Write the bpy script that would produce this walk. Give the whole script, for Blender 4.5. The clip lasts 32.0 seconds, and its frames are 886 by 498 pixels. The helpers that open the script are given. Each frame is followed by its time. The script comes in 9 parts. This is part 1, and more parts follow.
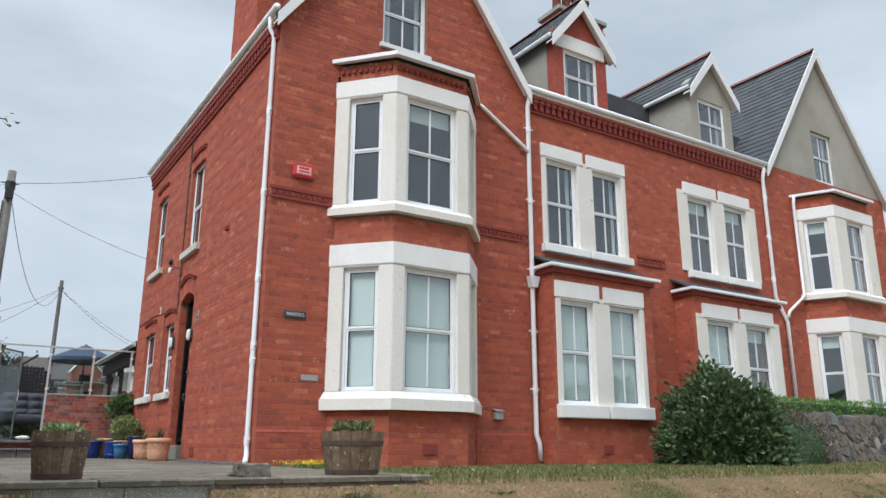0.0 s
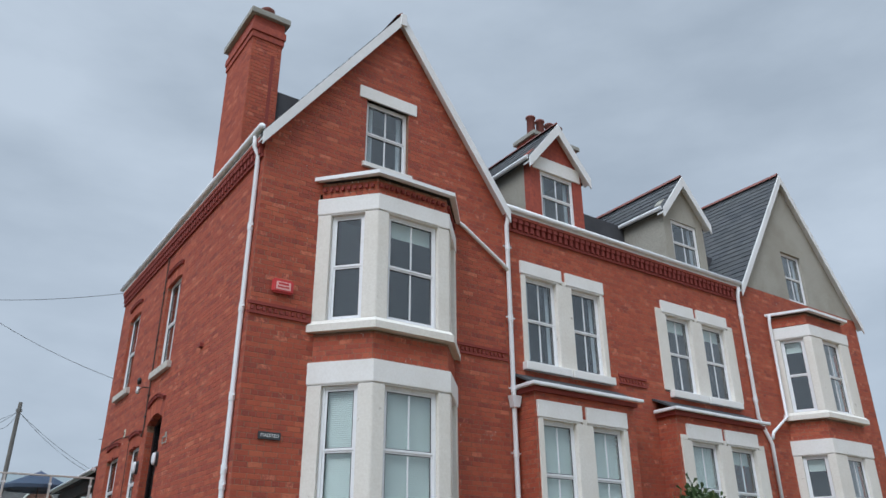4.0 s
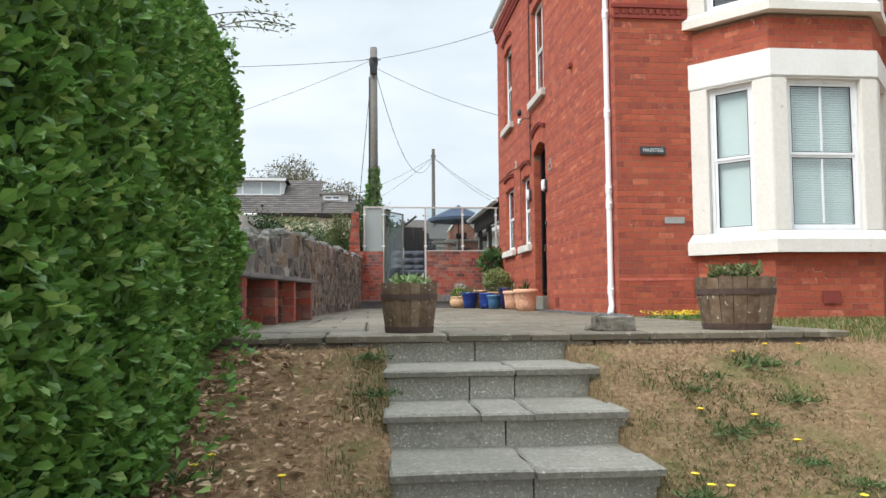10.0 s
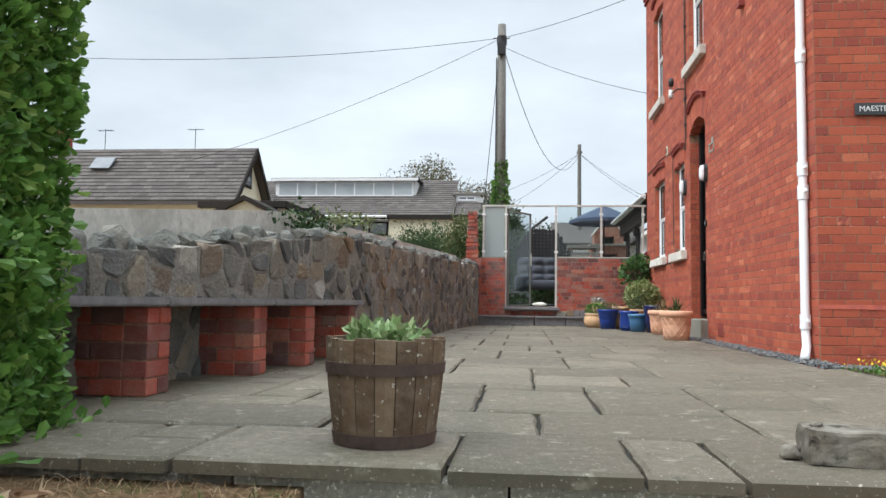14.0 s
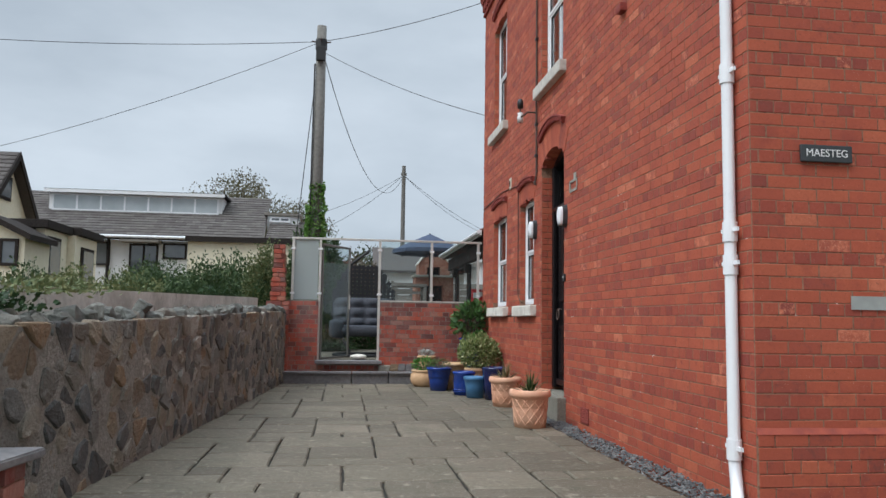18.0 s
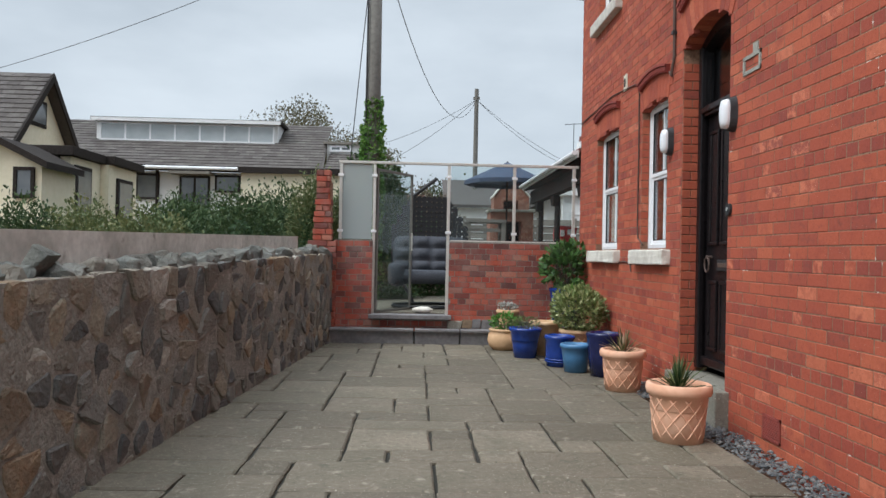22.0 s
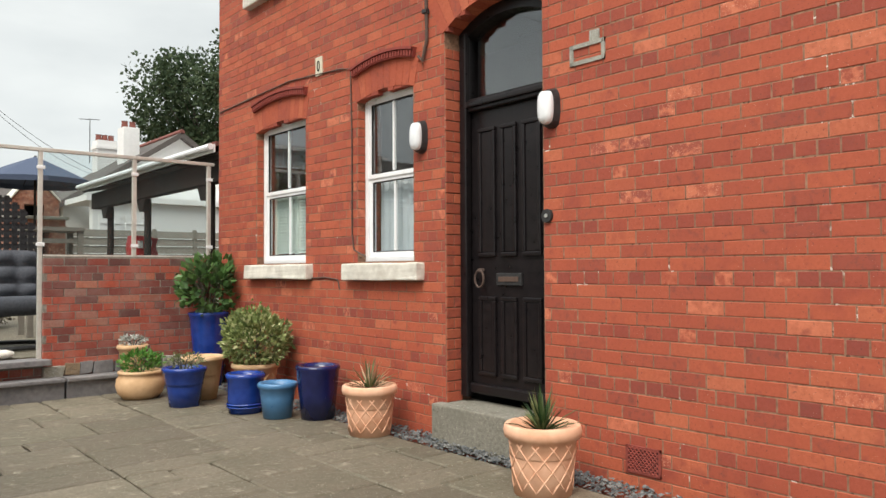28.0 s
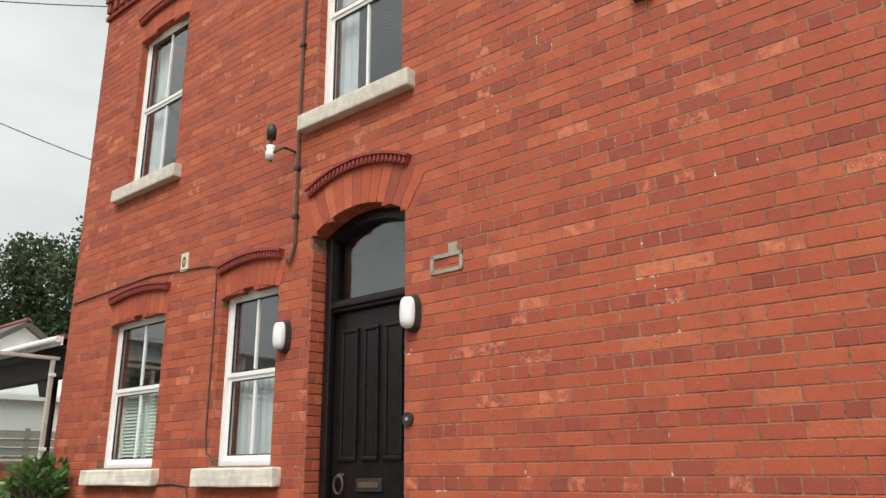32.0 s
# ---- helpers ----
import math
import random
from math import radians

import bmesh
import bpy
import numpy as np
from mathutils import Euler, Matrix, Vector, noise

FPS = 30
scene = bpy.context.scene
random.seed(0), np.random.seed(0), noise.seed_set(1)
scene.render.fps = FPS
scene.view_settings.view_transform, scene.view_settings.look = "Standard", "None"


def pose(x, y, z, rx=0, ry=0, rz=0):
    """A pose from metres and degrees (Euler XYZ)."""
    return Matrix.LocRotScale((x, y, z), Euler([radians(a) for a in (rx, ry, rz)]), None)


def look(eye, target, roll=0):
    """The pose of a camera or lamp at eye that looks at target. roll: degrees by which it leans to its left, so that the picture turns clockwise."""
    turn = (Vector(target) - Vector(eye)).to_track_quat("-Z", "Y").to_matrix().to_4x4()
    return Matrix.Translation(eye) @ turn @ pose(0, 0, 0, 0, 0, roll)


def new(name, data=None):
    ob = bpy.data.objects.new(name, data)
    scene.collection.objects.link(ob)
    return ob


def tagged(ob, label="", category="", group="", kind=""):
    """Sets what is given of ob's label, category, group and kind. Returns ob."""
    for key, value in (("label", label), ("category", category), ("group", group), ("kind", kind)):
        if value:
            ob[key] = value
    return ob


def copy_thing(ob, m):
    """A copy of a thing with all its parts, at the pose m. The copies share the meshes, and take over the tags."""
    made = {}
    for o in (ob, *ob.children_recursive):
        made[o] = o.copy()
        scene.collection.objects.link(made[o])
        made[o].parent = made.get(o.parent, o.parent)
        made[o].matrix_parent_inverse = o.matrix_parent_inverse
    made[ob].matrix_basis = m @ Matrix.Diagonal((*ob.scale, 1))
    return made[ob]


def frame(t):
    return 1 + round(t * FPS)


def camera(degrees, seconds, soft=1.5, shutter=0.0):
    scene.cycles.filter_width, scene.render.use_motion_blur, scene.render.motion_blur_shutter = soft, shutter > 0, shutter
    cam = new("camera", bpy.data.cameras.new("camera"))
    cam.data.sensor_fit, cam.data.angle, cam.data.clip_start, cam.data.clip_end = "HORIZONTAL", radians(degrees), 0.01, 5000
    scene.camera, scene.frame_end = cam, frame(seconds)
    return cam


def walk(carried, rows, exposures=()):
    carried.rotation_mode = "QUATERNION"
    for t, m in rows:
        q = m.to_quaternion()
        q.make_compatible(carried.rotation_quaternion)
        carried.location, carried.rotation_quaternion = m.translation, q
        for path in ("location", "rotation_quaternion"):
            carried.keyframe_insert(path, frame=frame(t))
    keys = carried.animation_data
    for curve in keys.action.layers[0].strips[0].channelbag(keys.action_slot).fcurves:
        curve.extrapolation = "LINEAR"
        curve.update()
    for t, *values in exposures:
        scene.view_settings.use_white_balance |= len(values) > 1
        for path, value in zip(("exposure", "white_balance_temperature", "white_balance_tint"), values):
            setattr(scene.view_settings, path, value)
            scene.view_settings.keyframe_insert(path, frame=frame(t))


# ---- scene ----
cam = camera(60.8, 32.0)
PATH = [
    (0, (-3.549, -10.198, 0.22), (-2.503, -8.571, 0.731), 0.2),
    (0.5, (-3.518, -10.192, 0.222), (-2.484, -8.615, 0.888), 0.3),
    (1, (-3.54, -10.144, 0.218), (-2.506, -8.596, 0.948), 0.2),
    (1.5, (-3.554, -10.086, 0.243), (-2.53, -8.579, 1.069), 0.3),
    (2, (-3.576, -10.051, 0.259), (-2.559, -8.575, 1.147), 0.2),
    (2.5, (-3.575, -10.013, 0.268), (-2.553, -8.544, 1.162), 0.1),
    (4.5, (-3.576, -10.026, 0.182), (-2.524, -8.495, 0.922), -0.3),
    (5, (-3.605, -10.076, 0.197), (-2.55, -8.506, 0.845), -0.2),
    (5.5, (-3.591, -10.057, 0.207), (-2.533, -8.456, 0.77), -0.1),
    (6, (-3.604, -10.097, 0.221), (-2.543, -8.461, 0.664), -0.2),
    (6.5, (-3.592, -10.08, 0.215), (-2.53, -8.406, 0.481), -0.1),
    (7, (-3.591, -10.082, 0.211), (-2.545, -8.389, 0.414), -0.1),
    (7.5, (-3.592, -10.081, 0.21), (-2.578, -8.366, 0.382), -0.1),
    (8, (-3.591, -10.022, 0.191), (-2.664, -8.257, 0.342), -0.1),
    (8.5, (-3.522, -9.834, 0.177), (-2.774, -7.984, 0.317), -0.1),
    (9, (-3.405, -9.636, 0.185), (-2.85, -7.719, 0.322), -0.3),
    (9.5, (-3.258, -9.437, 0.211), (-2.877, -7.478, 0.343), -0.3),
    (10, (-3.099, -9.164, 0.229), (-2.904, -7.177, 0.359), -0.4),
    (10.5, (-2.944, -8.874, 0.259), (-2.892, -6.879, 0.389), -0.4),
    (11, (-2.774, -8.601, 0.303), (-2.829, -6.606, 0.433), -0.3),
    (11.5, (-2.642, -8.273, 0.335), (-2.793, -6.283, 0.464), -0.3),
    (12, (-2.536, -7.956, 0.378), (-2.743, -5.971, 0.505), -0.4),
    (12.5, (-2.434, -7.598, 0.394), (-2.667, -5.616, 0.524), 0.1),
    (13, (-2.399, -7.176, 0.407), (-2.642, -5.195, 0.538), 0.4),
    (13.5, (-2.367, -6.817, 0.435), (-2.606, -4.836, 0.565), 0.6),
    (14, (-2.391, -6.467, 0.446), (-2.605, -4.484, 0.585), 0.8),
    (14.5, (-2.429, -6.212, 0.468), (-2.578, -4.223, 0.616), 0.8),
    (16.5, (-2.365, -4.916, 0.679), (-2.318, -2.924, 0.851), 0.7),
    (17, (-2.366, -4.649, 0.738), (-2.243, -2.66, 0.915), 0.8),
    (17.5, (-2.377, -4.384, 0.896), (-2.171, -2.403, 1.082), 1.1),
    (18, (-2.359, -4.116, 1.05), (-2.101, -2.142, 1.238), 0.9),
    (18.5, (-2.352, -3.858, 1.169), (-2.102, -1.883, 1.355), 0.9),
    (19, (-2.364, -3.562, 1.201), (-2.177, -1.58, 1.393), 0.8),
    (19.5, (-2.318, -3.184, 1.197), (-2.218, -1.203, 1.459), 0.8),
    (20, (-2.31, -2.824, 1.165), (-2.27, -0.854, 1.505), 1.1),
    (20.5, (-2.264, -2.523, 1.166), (-2.249, -0.539, 1.417), 1.0),
    (21, (-2.23, -2.165, 1.155), (-2.212, -0.167, 1.251), 1.1),
    (21.5, (-2.209, -1.827, 1.163), (-2.171, 0.172, 1.21), 1.1),
    (22, (-2.2, -1.449, 1.171), (-2.126, 0.55, 1.186), 1.2),
    (22.5, (-2.248, -1.071, 1.147), (-2.148, 0.926, 1.142), 1.3),
    (23, (-2.333, -0.765, 1.155), (-2.213, 1.232, 1.149), 1.4),
    (23.5, (-2.484, -0.477, 1.152), (-2.351, 1.518, 1.15), 1.6),
    (24, (-2.686, -0.247, 1.165), (-2.522, 1.747, 1.169), 1.6),
    (24.5, (-2.859, -0.007, 1.161), (-2.612, 1.977, 1.171), 1.5),
    (25, (-3.054, 0.192, 1.171), (-2.657, 2.152, 1.189), 1.4),
    (25.5, (-3.176, 0.375, 1.168), (-2.524, 2.265, 1.2), 1.0),
    (27.5, (-3.416, 0.689, 1.212), (-2.248, 2.312, 1.265), 0.0),
    (28, (-3.527, 0.628, 1.197), (-2.231, 2.15, 1.253), -0.3),
    (28.5, (-3.567, 0.575, 1.195), (-2.133, 1.968, 1.25), -0.6),
    (29, (-3.574, 0.497, 1.181), (-2.06, 1.803, 1.237), -0.8),
    (29.5, (-3.572, 0.459, 1.191), (-1.996, 1.689, 1.256), -0.7),
    (30, (-3.574, 0.468, 1.184), (-1.948, 1.627, 1.299), -0.5),
    (30.5, (-3.566, 0.486, 1.196), (-1.923, 1.61, 1.388), -0.5),
    (31, (-3.554, 0.523, 1.211), (-1.939, 1.642, 1.587), -0.7),
    (31.5, (-3.554, 0.548, 1.221), (-2.003, 1.705, 1.728), -0.7),
    (32, (-3.561, 0.537, 1.224), (-2.08, 1.758, 1.786), -0.6),
]
EXPOSURES = [(0.0, 0.0, 5950, 10), (1.0, -0.28, 5700, 10), (2.0, -0.4, 5720, 10), (4.5, -0.36, 5720, 10), (6.0, -0.26, 5720, 10), (7.0, 0.0, 5900, 10), (9.0, 0.34, 6200, 10), (12.0, 0.44, 6280, 10), (14.0, 0.36, 6150, 10), (17.0, -0.08, 6000, 10), (20.0, -0.13, 5930, 10), (23.0, 0.12, 6200, 10), (25.5, 0.25, 6450, 10), (28.0, 0.34, 6900, 10), (30.0, 0.53, 7000, 10), (32.0, 0.24, 7000, 10)]
walk(cam, [(t, look(eye, target, roll)) for t, eye, target, roll in PATH], EXPOSURES)

# ---- overcast sky: a pale sky behind a sheet of cloud, brighter overhead ----
world = bpy.data.worlds.new("overcast_sky")
scene.world = world
world.use_nodes = True
wn, wl = world.node_tree.nodes, world.node_tree.links
wn.clear()
w_out, w_bg = wn.new("ShaderNodeOutputWorld"), wn.new("ShaderNodeBackground")
sky = wn.new("ShaderNodeTexSky")
sky.sky_type, sky.sun_disc = "NISHITA", False
SUN_ELEVATION, SUN_AZIMUTH = 48.0, 241.0
sky.sun_elevation, sky.sun_rotation = radians(SUN_ELEVATION), radians(SUN_AZIMUTH)
coord, mapping = wn.new("ShaderNodeTexCoord"), wn.new("ShaderNodeMapping")
mapping.inputs["Scale"].default_value = (1.0, 1.0, 2.6)
cloud = wn.new("ShaderNodeTexNoise")
cloud.inputs["Scale"].default_value, cloud.inputs["Detail"].default_value, cloud.inputs["Roughness"].default_value = 2.1, 6.0, 0.52
ramp = wn.new("ShaderNodeValToRGB")
ramp.color_ramp.elements[0].position, ramp.color_ramp.elements[0].color = 0.33, (0.545, 0.60, 0.635, 1)
ramp.color_ramp.elements[1].position, ramp.color_ramp.elements[1].color = 0.64, (0.77, 0.825, 0.85, 1)
split, lift = wn.new("ShaderNodeSeparateXYZ"), wn.new("ShaderNodeMapRange")
lift.inputs["From Min"].default_value, lift.inputs["From Max"].default_value = 0.70, 1.0
lift.interpolation_type = "SMOOTHSTEP"
lift.inputs["To Min"].default_value, lift.inputs["To Max"].default_value = 1.0, 4.9
gain, blend = wn.new("ShaderNodeVectorMath"), wn.new("ShaderNodeMix")
gain.operation, blend.data_type = "SCALE", "RGBA"
dim = wn.new("ShaderNodeVectorMath")
dim.operation, dim.inputs["Scale"].default_value = "SCALE", 0.1
wl.new(coord.outputs["Generated"], mapping.inputs["Vector"])
wl.new(mapping.outputs["Vector"], cloud.inputs["Vector"])
wl.new(cloud.outputs["Fac"], ramp.inputs["Fac"])
wl.new(coord.outputs["Generated"], split.inputs["Vector"])
wl.new(split.outputs["Z"], lift.inputs["Value"])
wl.new(ramp.outputs["Color"], gain.inputs[0])
wl.new(lift.outputs["Result"], gain.inputs["Scale"])
wl.new(sky.outputs["Color"], dim.inputs[0])
blend.inputs["Factor"].default_value = 0.93
wl.new(dim.outputs["Vector"], blend.inputs["A"])
wl.new(gain.outputs["Vector"], blend.inputs["B"])
wl.new(blend.outputs["Result"], w_bg.inputs["Color"])
w_bg.inputs["Strength"].default_value = 1.0
wl.new(w_bg.outputs["Background"], w_out.inputs["Surface"])

# ---- the veiled sun, high over the garden side of the house ----
sun_data = bpy.data.lights.new("sun", "SUN")
sun_data.energy, sun_data.angle, sun_data.color = 2.4, radians(32), (1.0, 0.965, 0.92)
sun = new("sun", sun_data)
sun_way = Vector((math.sin(radians(SUN_AZIMUTH)) * math.cos(radians(SUN_ELEVATION)), math.cos(radians(SUN_AZIMUTH)) * math.cos(radians(SUN_ELEVATION)), math.sin(radians(SUN_ELEVATION))))
sun.matrix_world = look(sun_way * 30, (0, 0, 0))


# ---- materials ----
def ramp_between(nt, fac, stops):
    r = nt.nodes.new("ShaderNodeValToRGB")
    while len(r.color_ramp.elements) < len(stops):
        r.color_ramp.elements.new(0.5)
    for e, (p, c) in zip(r.color_ramp.elements, stops):
        e.position, e.color = p, (*c, 1)
    nt.links.new(fac, r.inputs["Fac"])
    return r.outputs["Color"]


def tex_noise(nt, vec, scale, detail=4.0, rough=0.55):
    n = nt.nodes.new("ShaderNodeTexNoise")
    n.inputs["Scale"].default_value, n.inputs["Detail"].default_value, n.inputs["Roughness"].default_value = scale, detail, rough
    nt.links.new(vec, n.inputs["Vector"])
    return n.outputs["Fac"]


def mixed(nt, fac, a, b, mode="MIX"):
    m = nt.nodes.new("ShaderNodeMix")
    m.data_type, m.blend_type = "RGBA", mode
    for sock, v in ((m.inputs["Factor"], fac), (m.inputs["A"], a), (m.inputs["B"], b)):
        if isinstance(v, (int, float)):
            sock.default_value = v
        elif isinstance(v, tuple):
            sock.default_value = (*v, 1)
        else:
            nt.links.new(v, sock)
    return m.outputs["Result"]


def ranged(nt, v, a, b, c=0.0, d=1.0):
    m = nt.nodes.new("ShaderNodeMapRange")
    for k, x in zip(("From Min", "From Max", "To Min", "To Max"), (a, b, c, d)):
        m.inputs[k].default_value = x
    nt.links.new(v, m.inputs["Value"])
    return m.outputs["Result"]


def material(name, stops, grain=40.0, stain=1.5, stain_colour=None, stain_amount=0.35, rough=0.8, metal=0.0, bump=0.25, bump_scale=None, pick="", spec=0.4, translucent=0.0, fleck=None, coat=0.0):
    """stops: colours along a fine grain, or along each piece's own random number (pick 'object' or 'island')."""
    m = bpy.data.materials.new(name)
    m.use_nodes = True
    nt = m.node_tree
    b = nt.nodes["Principled BSDF"]
    vec = nt.nodes.new("ShaderNodeNewGeometry").outputs["Position"]
    fine = tex_noise(nt, vec, grain)
    broad = tex_noise(nt, vec, stain, 5.0, 0.62)
    if pick:
        src = nt.nodes.new("ShaderNodeObjectInfo" if pick == "object" else "ShaderNodeNewGeometry").outputs["Random" if pick == "object" else "Random Per Island"]
        col = ramp_between(nt, src, stops)
        col = mixed(nt, ranged(nt, fine, 0.3, 0.75, 0.0, 0.45), col, tuple(0.62 * v for v in stops[len(stops) // 2][1]))
    else:
        col = ramp_between(nt, fine, stops)
    if stain_colour:
        col = mixed(nt, ranged(nt, broad, 0.42, 0.72, 0.0, stain_amount), col, stain_colour)
    if fleck:
        for colour, scale, low, high, *gate in fleck:
            spread = ranged(nt, tex_noise(nt, vec, scale, 3.0, 0.6), low, high, 0.0, 1.0)
            if gate:  # only within broader patches (their scale and thresholds) or, at scale 0, on some pieces
                both = nt.nodes.new("ShaderNodeMath")
                both.operation = "MULTIPLY"
                nt.links.new(spread, both.inputs[0])
                nt.links.new(ranged(nt, tex_noise(nt, vec, gate[0], 3.0, 0.6) if gate[0] else src, gate[1], gate[2], 0.0, 1.0), both.inputs[1])
                spread = both.outputs[0]
            col = mixed(nt, spread, col, colour)
    nt.links.new(col, b.inputs["Base Color"])
    b.inputs["Coat Weight"].default_value, b.inputs["Coat Roughness"].default_value = coat, 0.12
    nt.links.new(ranged(nt, fine, 0.3, 0.7, max(0.02, rough - 0.1), min(1.0, rough + 0.1)), b.inputs["Roughness"])
    b.inputs["Metallic"].default_value = metal
    b.inputs["Specular IOR Level"].default_value = spec
    if bump:
        bn = nt.nodes.new("ShaderNodeBump")
        bn.inputs["Strength"].default_value, bn.inputs["Distance"].default_value = bump, 0.01 if bump < 0.85 else 0.03
        nt.links.new(tex_noise(nt, vec, bump_scale or grain * 1.5, 6.0, 0.6), bn.inputs["Height"])
        nt.links.new(bn.outputs["Normal"], b.inputs["Normal"])
    if translucent:
        tr, mx = nt.nodes.new("ShaderNodeBsdfTranslucent"), nt.nodes.new("ShaderNodeMixShader")
        nt.links.new(col, tr.inputs["Color"])
        mx.inputs["Fac"].default_value = translucent
        nt.links.new(b.outputs["BSDF"], mx.inputs[1])
        nt.links.new(tr.outputs["BSDF"], mx.inputs[2])
        nt.links.new(mx.outputs["Shader"], nt.nodes["Material Output"].inputs["Surface"])
    return m


def glass_material(name, tint=(1, 1, 1), gloss_rough=0.0, ior=1.5, veil=0.0, veil_colour=(0.7, 0.75, 0.75)):
    m = bpy.data.materials.new(name)
    m.use_nodes = True
    nt = m.node_tree
    nt.nodes.remove(nt.nodes["Principled BSDF"])
    t, g, f, mx, pw, ad = (nt.nodes.new("ShaderNode" + k) for k in ("BsdfTransparent", "BsdfGlossy", "LayerWeight", "MixShader", "Math", "Math"))
    t.inputs["Color"].default_value, g.inputs["Roughness"].default_value, f.inputs["Blend"].default_value = (*tint, 1), gloss_rough, 0.5
    pw.operation, pw.inputs[1].default_value = "POWER", 4.0
    low = ((ior - 1) / (ior + 1)) ** 2
    ad.operation, ad.inputs[1].default_value, ad.inputs[2].default_value = "MULTIPLY_ADD", 1 - low, low
    nt.links.new(f.outputs["Facing"], pw.inputs[0])
    nt.links.new(pw.outputs[0], ad.inputs[0])
    base = t.outputs["BSDF"]
    if veil:
        d, m2 = nt.nodes.new("ShaderNodeBsdfDiffuse"), nt.nodes.new("ShaderNodeMixShader")
        d.inputs["Color"].default_value, m2.inputs["Fac"].default_value = (*veil_colour, 1), veil
        nt.links.new(t.outputs["BSDF"], m2.inputs[1])
        nt.links.new(d.outputs["BSDF"], m2.inputs[2])
        base = m2.outputs["Shader"]
    nt.links.new(ad.outputs[0], mx.inputs["Fac"])
    nt.links.new(base, mx.inputs[1])
    nt.links.new(g.outputs["BSDF"], mx.inputs[2])
    nt.links.new(mx.outputs["Shader"], nt.nodes["Material Output"].inputs["Surface"])
    return m


BRICK_STOPS = [(0.0, (0.29, 0.063, 0.044)), (0.08, (0.37, 0.078, 0.045)), (0.35, (0.42, 0.088, 0.046)), (0.75, (0.465, 0.105, 0.052)), (0.93, (0.51, 0.133, 0.066)), (0.96, (0.56, 0.17, 0.09)), (0.975, (0.47, 0.114, 0.062)), (1.0, (0.27, 0.065, 0.051))]
WORN_STOPS = [(0.0, (0.10, 0.055, 0.05)), (0.15, (0.22, 0.06, 0.047)), (0.3, (0.40, 0.082, 0.05)), (0.6, (0.46, 0.10, 0.055)), (0.75, (0.33, 0.07, 0.05)), (0.86, (0.15, 0.075, 0.068)), (0.93, (0.50, 0.17, 0.10)), (1.0, (0.30, 0.17, 0.14))]
M = {}
HEADER_STOPS = [(0.0, (0.25, 0.055, 0.042)), (0.3, (0.33, 0.069, 0.044)), (0.7, (0.39, 0.082, 0.046)), (0.95, (0.43, 0.098, 0.052)), (1.0, (0.24, 0.055, 0.046))]
BRICK_FLECK = (((0.27, 0.055, 0.038), 4.0, 0.56, 0.82), ((0.25, 0.054, 0.04), 13.0, 0.60, 0.80), ((0.57, 0.17, 0.092), 16.0, 0.46, 0.60, 0, 0.945, 0.95), ((0.64, 0.29, 0.19), 110.0, 0.58, 0.68, 0, 0.965, 0.97), ((0.22, 0.06, 0.042), 22.0, 0.50, 0.66, 0, 0.28, 0.0), ((0.11, 0.04, 0.032), 170.0, 0.66, 0.72), ((0.13, 0.045, 0.035), 60.0, 0.66, 0.74), ((0.78, 0.62, 0.52), 150.0, 0.70, 0.73, 3.5, 0.50, 0.62))
for nm, stops, how in (("brick", BRICK_STOPS, "island"), ("brick_piece", BRICK_STOPS, "object"), ("brick_header", HEADER_STOPS, "island"), ("brick_piece_header", HEADER_STOPS, "object")):
    M[nm] = material(nm, stops, 55, 2.6, (0.34, 0.075, 0.044), 0.5, 0.8, bump=0.16, bump_scale=150, pick=how, fleck=BRICK_FLECK)
M["brick_worn"] = material("brick_worn", WORN_STOPS, 45, 5.0, (0.36, 0.27, 0.23), 0.4, 0.88, bump=0.5, pick="object")
M["brick_worn_rest"] = material("brick_worn_rest", WORN_STOPS, 45, 5.0, (0.36, 0.27, 0.23), 0.4, 0.88, bump=0.5, pick="island")
M["mortar"] = material("mortar", [(0.3, (0.19, 0.10, 0.062)), (0.7, (0.37, 0.215, 0.14))], 30, 1.2, (0.17, 0.066, 0.043), 0.6, 0.95, fleck=(((0.08, 0.045, 0.03), 38.0, 0.58, 0.68), ((0.82, 0.78, 0.71), 22.0, 0.58, 0.62, 2.2, 0.60, 0.66)))
M["brick_far"] = material("brick_far", [(0.3, (0.26, 0.058, 0.042)), (0.5, (0.36, 0.08, 0.05)), (0.7, (0.44, 0.105, 0.06))], 14, 2.2, (0.20, 0.052, 0.042), 0.5, 0.85)
M["brick_dark"] = material("brick_dark", [(0.3, (0.20, 0.04, 0.032)), (0.7, (0.30, 0.06, 0.045))], 40, 2, None, 0, 0.85)
M["white_stone"] = material("white_stone", [(0.3, (0.80, 0.785, 0.75)), (0.7, (0.86, 0.85, 0.82))], 25, 1.3, (0.66, 0.62, 0.55), 0.35, 0.7, bump=0.15, fleck=(((0.42, 0.38, 0.32), 7.0, 0.72, 0.8),))
M["stone_cream"] = material("stone_cream", [(0.3, (0.73, 0.695, 0.625)), (0.7, (0.81, 0.78, 0.715))], 25, 1.3, (0.64, 0.585, 0.495), 0.4, 0.75, bump=0.2, fleck=(((0.40, 0.35, 0.28), 6.0, 0.70, 0.8),))
M["gasket"] = material("gasket", [(0.3, (0.015, 0.015, 0.016)), (0.7, (0.03, 0.03, 0.03))], 20, 2, None, 0, 0.6, bump=0)
M["sill_stone"] = material("sill_stone", [(0.3, (0.50, 0.47, 0.42)), (0.7, (0.68, 0.65, 0.58))], 18, 2.5, (0.28, 0.26, 0.22), 0.5, 0.85, bump=0.4)
